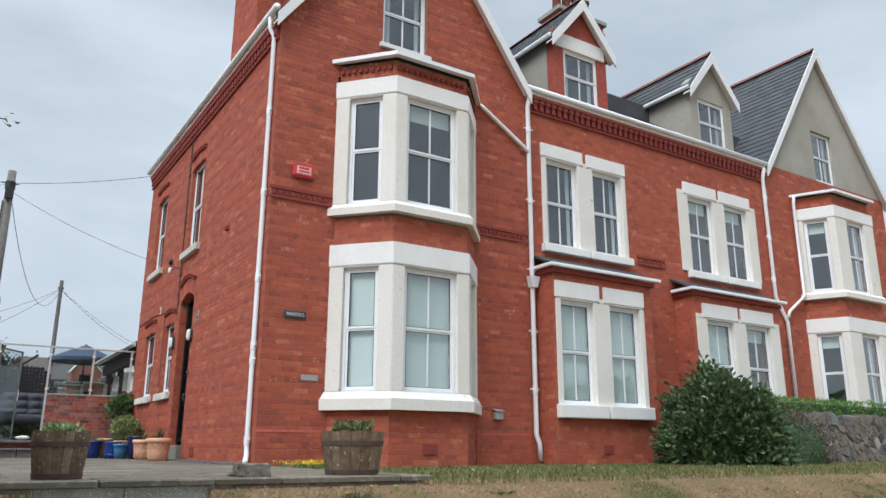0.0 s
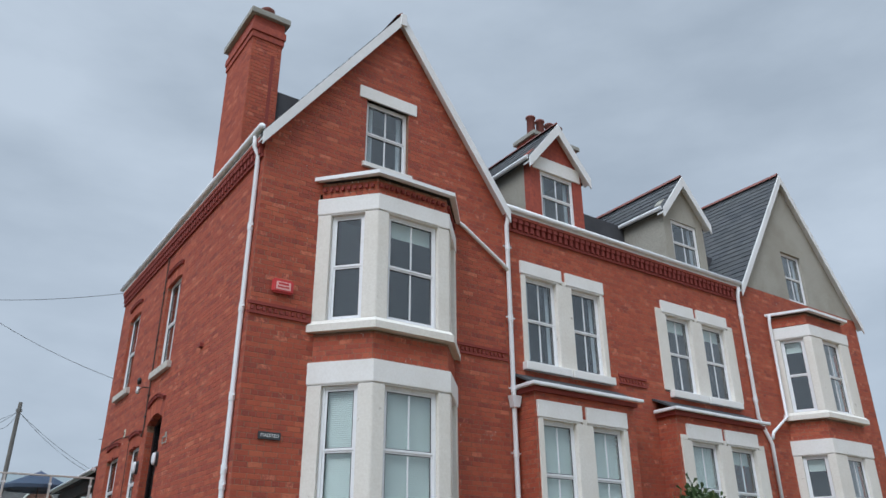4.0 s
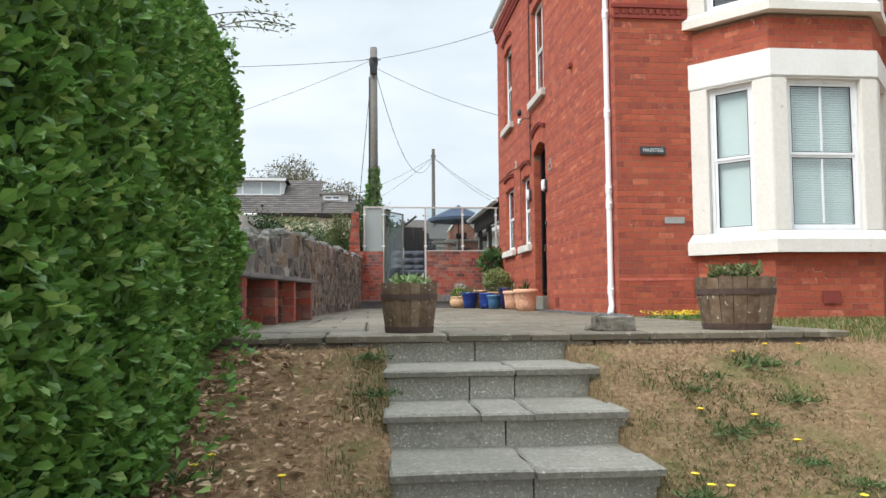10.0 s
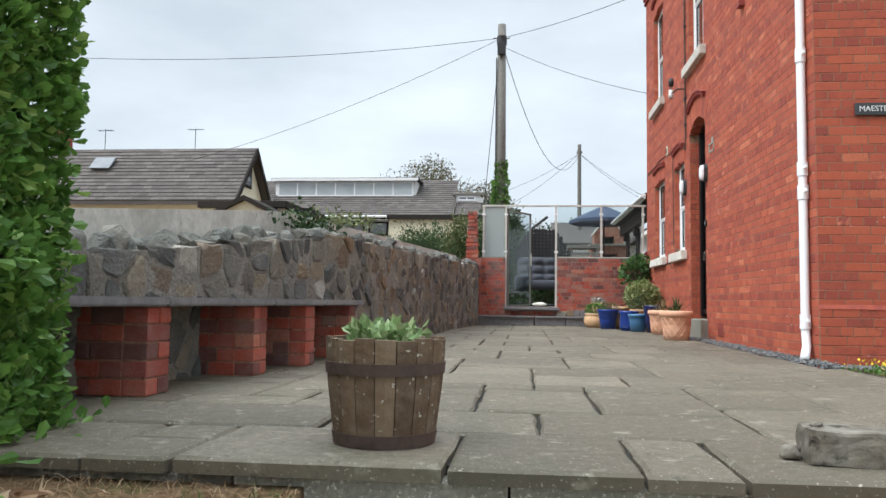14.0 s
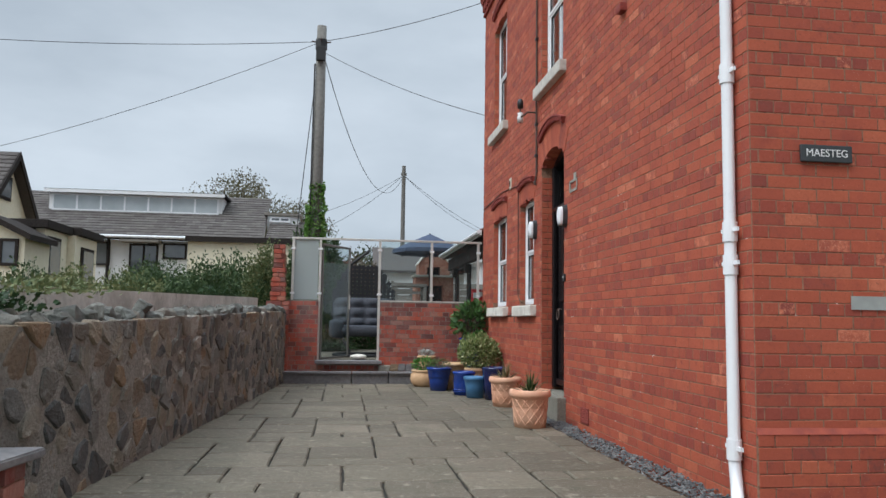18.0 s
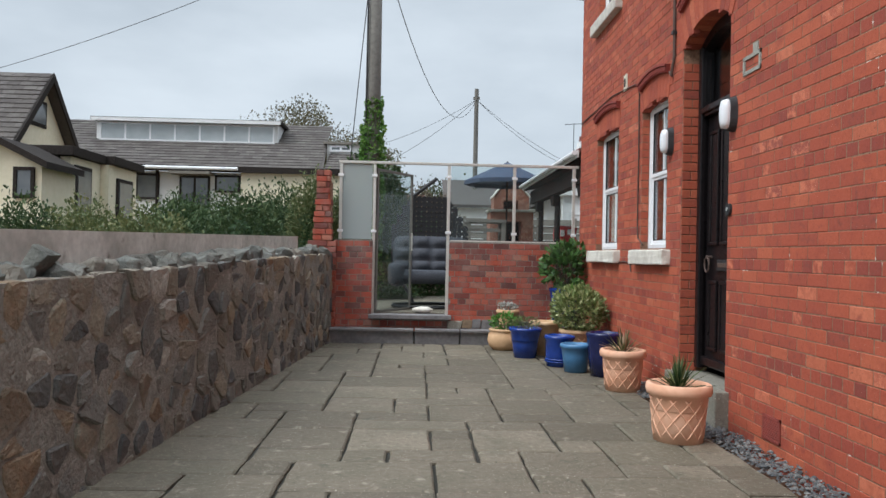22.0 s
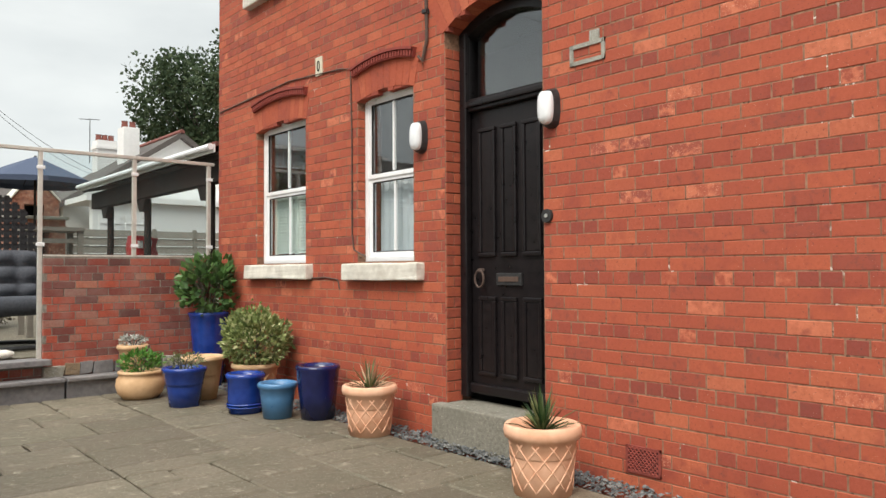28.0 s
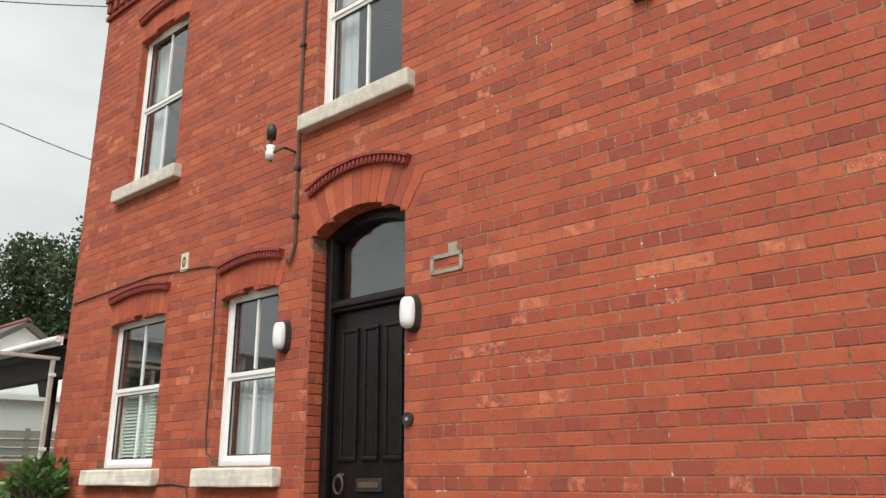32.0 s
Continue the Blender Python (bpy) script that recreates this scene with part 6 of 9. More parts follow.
def band(parent, a, b, z0, z1, out, mat="brick_far", name="band"):
    a, b, out = Vector(a), Vector(b), Vector(out)
    return part(name, prism(bmesh.new(), [(a.x, a.y, z0), (b.x, b.y, z0), (b.x + out.x, b.y + out.y, z0), (a.x + out.x, a.y + out.y, z0)], (0, 0, z1 - z0)), mat, parent)


# bay roof: brick cornice, white gutter, lead top
p1 = bay_plan(1.04, 3.64, 0.63, 0.69)
for i in range(3):
    a, b = Vector(p1[i]), Vector(p1[i + 1])
    d = (b - a).normalized()
    dentils(bay1, a, b, 6.02, Vector((d.y, -d.x)) * 0.05, 0.1, (0.05, 0.06), "brick_dark")
part("gutter", bay_ring(bay_plan(1.04, 3.64, 0.63, 0.69, 0.165), 6.195, 6.26, 0.1), "upvc", bay1, "white plastic gutter")
bm = bmesh.new()
pl = bay_plan(1.04, 3.64, 0.63, 0.69, 0.13)
prism(bm, [(x, y + 0.002, 6.21) for x, y in pl], (0, 0, 0.05))
part("bay_roof", bm, "slate", bay1, "dark lead and slate roof")

# string course with dentils
sc = thing("string_course", "moulded brick string course round the house", "moulding", kind="structure")
for (a, b), o in ((((0.0, 0.0), (0.0, 0.01)), (-0.03, 0)), (((0.0, 0), (0.97, 0)), (0, -0.03)), (((3.65, 0), (4.78, 0)), (0, -0.03)), (((7.6, 0), (8.4, 0)), (0, -0.03))):
    band(sc, a, b, 3.92, 3.97, o, "brick_dark")
    band(sc, a, b, 3.78, 3.82, o, "brick_dark")
    dentils(sc, a, b, 3.84, Vector(o) * 0.8, 0.09, (0.045, 0.06), "brick_dark")

# cornice under the side eaves and the main eaves
co = thing("eaves_cornice", "corbelled red brick cornice under the eaves", "moulding", kind="structure")
for a, b, o in (((0, 0.02), (0, HOUSE_D), (-1, 0)), ((4.82, 0), (12.0, 0), (0, -1))):
    o = Vector(o)
    band(co, a, b, 6.66, 6.72, o * 0.10, "brick_far")
    band(co, a, b, 6.38, 6.43, o * 0.04, "brick_dark")
    dentils(co, a, b, 6.44, o * 0.07, 0.15, (0.075, 0.13), "brick_dark")
    dentils(co, a, b, 6.57, o * 0.09, 0.15, (0.11, 0.08), "brick_dark")


# ---- roofs ----
def slate_sheet(parent, corner, along, up, nu, nv, mat="slate", lift=0.012, keep=None, label=""):
    """Overlapping slates laid from corner along one edge and up the slope."""
    c, e, s = Vector(corner), Vector(along), Vector(up)
    nrm = e.cross(s).normalized()
    V, F = [], []
    r = random.Random(int(nu * 31 + nv))
    for j in range(nv):
        for i in range(-1, nu):
            u0, u1 = max(0, i + (j % 2) * 0.5), min(nu, i + 1 + (j % 2) * 0.5)
            if u1 - u0 < 0.1:
                continue
            a, b = u0 / nu + 0.01 / nu, u1 / nu - 0.03 / nu
            q0, q1 = j / nv, min(1, (j + 1.12) / nv)
            if keep and not keep((a + b) / 2, (q0 + q1) / 2):
                continue
            h0, h1 = lift + r.uniform(0, 0.006), 0.002
            k = len(V)
            V += [tuple(c + e * a + s * q0 + nrm * h0), tuple(c + e * b + s * q0 + nrm * h0), tuple(c + e * b + s * q1 + nrm * h1), tuple(c + e * a + s * q1 + nrm * h1), tuple(c + e * a + s * q0 - nrm * 0.005), tuple(c + e * b + s * q0 - nrm * 0.005)]
            F += [(k, k + 1, k + 2, k + 3), (k + 4, k + 5, k + 1, k)]
    return tagged(part("slate_roofing", mesh_of("slate_roofing", V, F, mat), mat, parent, label), kind="stuff")


def gable_roof(name, x0, x1, xa, ze, za, y0, y1, label, over=0.1, barge=True, ridge="ridge_tile"):
    rf = thing(name, label, "roof", kind="structure")
    for s, xe in ((0, x0), (1, x1)):
        run = Vector((xa - xe, 0, za - ze))
        ext = run.normalized() * 0.12
        c = Vector((xe, y0 - over, ze)) - ext
        dy = y1 - y0 + over
        bm = bmesh.new()
        up = Vector((0, 0, -0.08))
        q = [c, c + Vector((0, dy, 0)), c + Vector((0, dy, 0)) + run + ext, c + run + ext]
        prism(bm, [tuple(v) for v in q], up)
        part("roof_deck", bm, "slate", rf)
        nu, nv = int(dy / 0.28), int((run.length + 0.12) / 0.2)
        if s == 0:
            slate_sheet(rf, c + Vector((0, dy, 0)), (0, -dy, 0), run + ext, nu, nv)
        else:
            slate_sheet(rf, c, (0, dy, 0), run + ext, nu, nv)
        if barge:
            nrm = Vector((0, -1, 0))
            a, b = Vector((xe, y0 - over - 0.03, ze)) - ext * 1.2, Vector((xa, y0 - over - 0.03, za))
            part("bargeboard", prism(bmesh.new(), [tuple(a), tuple(b), tuple(b + Vector((0, 0, -0.27))), tuple(a + Vector((0, 0, -0.24)))], (0, 0.03, 0)), "white_paint", rf, "white painted bargeboard")
            part("soffit", prism(bmesh.new(), [tuple(a + Vector((0, 0.03, -0.1))), tuple(b + Vector((0, 0.03, -0.1))), tuple(b + Vector((0, 0.03, -0.13))), tuple(a + Vector((0, 0.03, -0.13)))], (0, over + 0.04, 0)), "white_paint", rf)
    if ridge:
        n = int((y1 - y0 + over) / 0.45)
        for i in range(n):
            y = y0 - over + i * (y1 - y0 + over) / n
            part("ridge_piece", prism(bmesh.new(), [(xa - 0.12, y + 0.01, za - 0.06), (xa, y + 0.01, za + 0.07), (xa + 0.12, y + 0.01, za - 0.06), (xa, y + 0.01, za + 0.02)], (0, (y1 - y0 + over) / n - 0.015, 0)), ridge, rf)
    return rf


gable_roof("roof_gable", -0.03, 4.80, 2.39, 6.84, 10.27, 0.0, 7.5, "steep slate gable roof with white bargeboards", 0.14)
tagged(part("finial_board", boxes((2.335, 2.455, -0.21, -0.172, 9.98, 10.24)), "white_paint"), "white board at the gable peak", "trim", kind="structure")
gut = thing("gutter", "white plastic gutter along the side eaves", "gutter", kind="structure")
part("channel", tube([(-0.12, -0.1, 6.84), (-0.12, HOUSE_D + 0.1, 6.84)], 0.055, 10), "upvc", gut, "", True)
part("fascia", boxes((-0.1, -0.07, 0.0, HOUSE_D, 6.72, 6.84)), "white_paint", gut)
gut = thing("gutter", "white plastic gutter along the front eaves", "gutter", kind="structure")
part("channel", tube([(4.8, -0.13, 6.82), (12.1, -0.13, 6.82)], 0.055, 10), "upvc", gut, "", True)
part("fascia", boxes((4.8, 12.1, -0.1, -0.07, 6.72, 6.82)), "white_paint", gut)

# gable window
sash_window("window_9", 0.87, 1.3, pose(1.78, 0.07, 6.85), "side_curtain", 0.5, True, label="white attic sash window in the gable")
lin = tagged(part("lintel", boxes((1.62, 2.82, -0.03, 0.2, 8.15, 8.40), bevel=0.01), "white_stone"), "white painted stone lintel over the attic window", "lintel", kind="structure")
tagged(part("sill", boxes((1.72, 2.72, -0.06, 0.2, 6.76, 6.845), bevel=0.01), "white_stone"), "white stone sill under the attic window", "sill", kind="structure")


# ---- side chimney ----
def chimney(name, x0, x1, y0, y1, z0, z1, pots, label, mat="brick_far", panel=True, tall=0.38):
    c = thing(name, label, "chimney", ((x0 + x1) / 2, (y0 + y1) / 2, z0))
    ox, oy = (x0 + x1) / 2, (y0 + y1) / 2
    B = lambda g, a, b: boxes((x0 - ox - g, x1 - ox + g, y0 - oy - g, y1 - oy + g, a - z0, b - z0), bevel=0.01)
    part("chimney_body", B(0, z0, z1 - 0.5), "mortar" if panel else mat, c)
    part("corbel", B(0.03, z1 - 0.62, z1 - 0.5), mat, c)
    part("corbel", B(0.05, z1 - 0.48, z1 - 0.32), mat, c)
    part("neck", B(0.02, z1 - 0.5, z1 - 0.12), mat, c)
    part("cap", B(0.10, z1 - 0.12, z1), "concrete", c, "weathered stone cap")
    if panel:
        # dark strips on the faces, a recess's shade by colour, nothing sunk in
        part("recess", boxes((x0 - ox - 0.004, x0 - ox + 0.02, y0 - oy + 0.55, y0 - oy + 0.62, 0.4, z1 - z0 - 0.8), (0.1, 0.16, y0 - oy - 0.014, y0 - oy + 0.01, 1.2, z1 - z0 - 0.9)), "brick_dark", c)
    if panel:
        V, F = [], []
        for a, b, to in ((x0 - ox, x1 - ox, lambda u, v, o: (u, y0 - oy - o, v - z0)), (y0 - oy, y1 - oy, lambda u, v, o: (x0 - ox - o, u, v - z0)), (y0 - oy, y1 - oy, lambda u, v, o: (x1 - ox + o, u, v - z0))):
            v, f = brick_geometry(brick_rects(a, b, z0, z1 - 0.56, lambda z: [], 71), to, 0.006, 0.03)
            F += [tuple(k + len(V) for k in q) for q in f]
            V += v
        tagged(part("brickwork", mesh_of("brickwork", V, F, "brick"), "brick", c), kind="stuff")
    for px, py in pots:
        part("chimney_pot", lathe([(0.13, z1 - z0), (0.11, z1 - z0 + tall - 0.08), (0.14, z1 - z0 + tall - 0.06), (0.14, z1 - z0 + tall - 0.01), (0.10, z1 - z0 + tall), (0.09, z1 - z0 + 0.1)], 16, centre=(px, py)), "ridge_tile", c, "", True)
    return c


chimney("chimney", -0.02, 0.56, 1.25, 2.6, 6.5, 10.2, [(0.05, -0.35)], "tall red brick chimney with a stone cap")
chimney("chimney", 8.75, 10.3, 3.2, 3.9, 8.0, 11.7, [(-0.55, 0), (-0.2, 0), (0.15, 0), (0.5, 0)], "red brick chimney with four clay pots", panel=False, tall=0.75)


# ---- main range of the terrace: walls, boxes of windows, dormers ----
def brick_front(x0, x1, z0, z1, holes, name, label, seed, y=0.0):
    bm = bmesh.new()
    for a, b, c, d in cells_round(x0, x1, z0, z1, holes):
        box(bm, a, b, y, y + 0.24, c, d)
    w = tagged(part(name, bm, "mortar"), label, "wall", kind="structure")
    block = lambda z: [(h[0], h[1]) for h in holes if h[2] < z < h[3]]
    V, F = brick_geometry(brick_rects(x0, x1, z0 + 0.25, z1, block, seed), lambda u, v, o: (u, y - o, v))
    tagged(part("brickwork", mesh_of("brickwork", V, F, "brick"), "brick", w), kind="stuff")
    return w


W2 = (5.18, 7.37)
W3 = (8.95, 11.6)
brick_front(4.78, 12.25, -0.3, 6.85, [(W2[0] + 0.06, W2[1] - 0.06, 3.8, 5.6), (W3[0] + 0.06, W3[1] - 0.06, 3.8, 5.6), (4.98, 7.1, 0.7, 3.05), (8.9, 11.2, 0.7, 3.05)], "wall_terrace", "red brick front wall of the terrace", 8)


def window_pair(x0, x1, z_sill, z_head, y, insides, sill_h=0.2, head_h=0.32, jamb=0.11, inset=0.0, mullion=0.2, label="pair of white sash windows in painted stone surrounds"):
    g = thing("window_pair", label, "window", kind="structure")
    mid = (x0 + x1) / 2
    top = z_head + (0.1 if inset else 0.0)
    part("jamb_stone", boxes((x0, x0 + jamb, y - 0.03, y + 0.16, z_sill, z_head), *([(x0, x0 + inset, y - 0.03, y + 0.16, z_head, top)] if inset else []), bevel=0.01), "stone_cream", g)
    part("jamb_stone", boxes((x1 - jamb, x1, y - 0.03, y + 0.16, z_sill, z_head), *([(x1 - inset, x1, y - 0.03, y + 0.16, z_head, top)] if inset else []), bevel=0.01), "stone_cream", g)
    part("mullion", boxes((mid - mullion, mid + mullion, y - 0.03, y + 0.16, z_sill, z_head), (mid - 0.06, mid + 0.06, y - 0.03, y + 0.16, z_head, z_head + 0.09), bevel=0.01), "stone_cream", g)
    for a, b, i in ((x0 + inset, mid - 0.06, 0), (mid + 0.06, x1 - inset, 1)):
        part("lintel", boxes((a - 0.01, b, y - 0.045, y + 0.16, z_head + 0.03, z_head + head_h), (a + 0.02, b - 0.03, y - 0.03, y + 0.16, z_head, z_head + 0.03), bevel=0.01), "white_stone", g, "white painted lintel block")
        part("sill", boxes((a - 0.04, b + 0.035, y - 0.12, y + 0.1, z_sill - sill_h, z_sill), bevel=0.016), "white_stone", g)
        wx0, wx1 = (x0 + jamb, mid - mullion) if i == 0 else (mid + mullion, x1 - jamb)
        w = sash_window("window", wx1 - wx0, z_head - z_sill, pose(wx0, y + 0.06, z_sill), insides[i], 0.5)
        w.name, w.parent = "sash", g
        for key in ("category", "kind", "label"):
            if key in w:
                del w[key]
    for w in [o for o in g.children if o.name.startswith("sash")]:
        for o in list(w.children_recursive):
            if o.parent is not w:
                o.parent = w
    return g


window_pair(W2[0], W2[1], 3.84, 5.53, 0.0, ("side_curtain", "side_curtain"), 0.15, 0.29)
window_pair(W3[0], W3[1], 3.84, 5.53, 0.0, ("roller", "roller"), 0.15, 0.3, 0.31, 0.2)


def box_bay(x0, x1, wx0, wx1, depth, inside):
    b = thing("box_bay", "projecting red brick window bay with a slate top", "bay window", kind="structure")
    holes = [(wx0 + 0.08, wx1 - 0.12, 0.85, 2.78)]
    bm = bmesh.new()
    for a, c, d, e in cells_round(x0, x1, -0.3, 3.2, holes):
        box(bm, a, c, -depth, -depth + 0.15, d, e)
    box(bm, x0, x0 + 0.15, -depth + 0.15, 0, -0.3, 3.2)
    box(bm, x1 - 0.15, x1, -depth + 0.15, 0, -0.3, 3.2)
    part("core", bm, "mortar", b)
    block = lambda z: [(h[0], h[1]) for h in holes if h[2] < z < h[3]]
    V, F = brick_geometry(brick_rects(x0, x1, -0.05, 3.2, block, 4), lambda u, v, o: (u, -depth - o, v))
    for face in (lambda u, v, o: (x0 - o, -u, v), lambda u, v, o: (x1 + o, -u, v)):
        v, f = brick_geometry(brick_rects(0, depth, -0.05, 3.2, lambda z: [], 6), face)
        F += [tuple(k + len(V) for k in q) for q in f]
        V += v
    tagged(part("brickwork", mesh_of("brickwork", V, F, "brick"), "brick", b), kind="stuff")
    part("cornice", boxes((x0 - 0.06, x1 + 0.06, -depth - 0.06, 0, 3.2, 3.28)), "brick_dark", b)
    part("gutter", boxes((x0 - 0.14, x1 + 0.16, -depth - 0.15, -depth - 0.07, 3.285, 3.35), (x0 - 0.14, x0 - 0.06, -depth - 0.07, -0.03, 3.285, 3.35), bevel=0.018), "upvc", b, "white plastic gutter")
    part("lead_top", prism(bmesh.new(), [(x0 - 0.1, -depth - 0.1, 3.3), (x1 + 0.1, -depth - 0.1, 3.3), (x1 + 0.1, 0, 3.56), (x0 - 0.1, 0, 3.56)], (0, 0, 0.04)), "slate", b, "grey slate top")
    return b


box_bay(4.98, 7.42, 5.02, 7.22, 0.45, "blind")
window_pair(5.02, 7.18, 0.94, 2.74, -0.45, ("blind", "blind"), 0.22, 0.32)
box_bay(8.62, 11.42, 8.64, 11.4, 0.45, "blind")
window_pair(8.68, 11.36, 0.94, 2.74, -0.45, ("blind", "roller"), 0.22, 0.32, 0.31, 0.2)


def dormer(xc, brick, label):
    d = thing("dormer", label, "dormer", kind="structure")
    m = "brick" if brick else "roughcast"
    w = 0.72
    z0, z1, za = 6.86, 8.26, 9.13
    part("cheek", boxes((xc - w, xc - 0.46, 0.0, 0.2, z0, z1 + 0.1), (xc + 0.46, xc + w, 0.0, 0.2, z0, z1 + 0.1)), "brick_far" if brick else m, d)
    part("cheek_side", prism(bmesh.new(), [(xc - w, 0.2, z0), (xc - w, 2.6, z1), (xc - w, 0.2, z1)], (0.1, 0, 0)), "roughcast", d)
    part("cheek_side", prism(bmesh.new(), [(xc + w - 0.1, 0.2, z0), (xc + w - 0.1, 2.6, z1), (xc + w - 0.1, 0.2, z1)], (0.1, 0, 0)), "roughcast", d)
    part("gable_face", prism(bmesh.new(), [(xc - w, 0.0, z1 + 0.1), (xc + w, 0.0, z1 + 0.1), (xc, 0.0, za)], (0, 0.2, 0)), "brick_far" if brick else m, d)
    part("head", boxes((xc - 0.47, xc + 0.47, 0.0, 0.2, 8.02, z1 + 0.1)), "white_stone" if brick else m, d)
    if brick:
        part("lintel", boxes((xc - 0.66, xc + 0.66, -0.03, 0.0, 8.02, 8.33), bevel=0.01), "white_stone", d, "white lintel")
    part("sill", boxes((xc - 0.5, xc + 0.5, -0.05, 0.1, 6.83, 6.9)), "white_paint", d)
    wd = sash_window("window", 0.92, 1.12, pose(xc - 0.46, 0.03, 6.9), "side_curtain", 0.5)
    wd.name, wd.parent = "sash", d
    for key in ("category", "kind", "label"):
        if key in wd:
            del wd[key]
    for o in list(wd.children_recursive):
        o.parent = wd
    rf = gable_roof("roof_dormer", xc - w - 0.05, xc + w + 0.05, xc, 8.26, 9.22, 0.0, 3.4, "small slate dormer roof with white bargeboards", 0.14)
    part("gutter", tube([(xc - w - 0.14, -0.1, 8.16), (xc - w - 0.14, 2.0, 8.16)], 0.05, 8), "upvc", rf, "white plastic gutter")
    return d


dormer(6.32, True, "red brick dormer with a white lintel")
dormer(10.38, False, "grey roughcast dormer with a sash window")

# main roof slope behind the dormers
rf = thing("roof_terrace", "grey slate main roof of the terrace", "roof", kind="structure")
part("roof_deck", prism(bmesh.new(), [(4.8, -0.1, 6.86), (12.2, -0.1, 6.86), (14.4, 4.4, 10.0), (2.6, 4.4, 10.0)], (0, 0, -0.08)), "slate", rf)
slate_sheet(rf, (2.6, -0.1, 6.87), (11.8, 0, 0), (0, 4.5, 3.14), 42, 27, keep=lambda u, v: 4.95 - 2.2 * v < 2.6 + 11.8 * u < 12.05 + 2.2 * v)

# far gable house with roughcast attic
brick_front(12.25, 17.5, -0.3, 6.9, [(13.3, 15.5, 0.8, 3.0), (13.3, 15.5, 3.9, 5.9)], "wall_far_gable", "red brick front of the next house", 12)
gf = tagged(part("wall_attic", bmesh.new(), "roughcast"), "grey roughcast attic gable of the next house", "wall", kind="structure")
bm = bmesh.new()
prism(bm, [(12.25, 0, 6.9), (14.4, 0, 6.9), (14.4, 0, 9.86), (14.35, 0, 9.79)], (0, 0.24, 0))
prism(bm, [(15.3, 0, 6.9), (17.5, 0, 6.9), (15.3, 0, 9.96)], (0, 0.24, 0))
prism(bm, [(14.4, 0, 8.3), (15.3, 0, 8.3), (15.3, 0, 9.96), (14.88, 0, 10.54), (14.4, 0, 9.86)], (0, 0.24, 0))
bm.to_mesh(gf.data)
bm.free()
sash_window("window_10", 0.9, 1.38, pose(14.4, 0.07, 6.92), "side_curtain", 0.5, True, label="white attic sash window in grey roughcast")
gable_roof("roof_far_gable", 12.2, 17.55, 14.88, 6.88, 10.72, 0.0, 7.5, "steep slate gable roof with red ridge tiles", 0.12)
bay3 = bay_window(13.18, 15.6, 0.37, 0.8, STOREYS, "white stone bay of two storeys with sash windows", [("roller", "side_curtain", "dark"), ("roller", "side_curtain", "dark")], ((0.19, 0.17), (0.50, 0.42), (0.19, 0.17)))
strip_deeper(bay3)
bay_brick(bay3, bay_plan(13.24, 15.54, 0.35, 0.74), [(-0.05, 0.73), (3.2, 3.62), (5.95, 6.18)])
part("gutter", bay_ring(bay_plan(13.24, 15.54, 0.35, 0.74, 0.16), 6.2, 6.26, 0.1), "upvc", bay3, "white plastic gutter")
part("bay_roof", prism(bmesh.new(), [(x, y + 0.002, 6.21) for x, y in bay_plan(13.24, 15.54, 0.35, 0.74, 0.12)], (0, 0, 0.05)), "slate", bay3, "dark slate roof")
# near-black inner walls, the unlit rooms painted into their colour
tagged(part("wall_terrace_back", boxes((4.78, 17.5, 7.0, 7.2, -0.3, 7.0), (17.3, 17.5, 0.24, 7.0, -0.3, 6.9), (4.9, 17.3, 1.2, 1.3, -0.2, 8.2), (4.9, 17.3, 0.25, 7.0, 3.25, 3.3)), "dark_room"), "back and inner walls of the terrace, coloured near-black for unlit rooms", "wall", kind="structure")


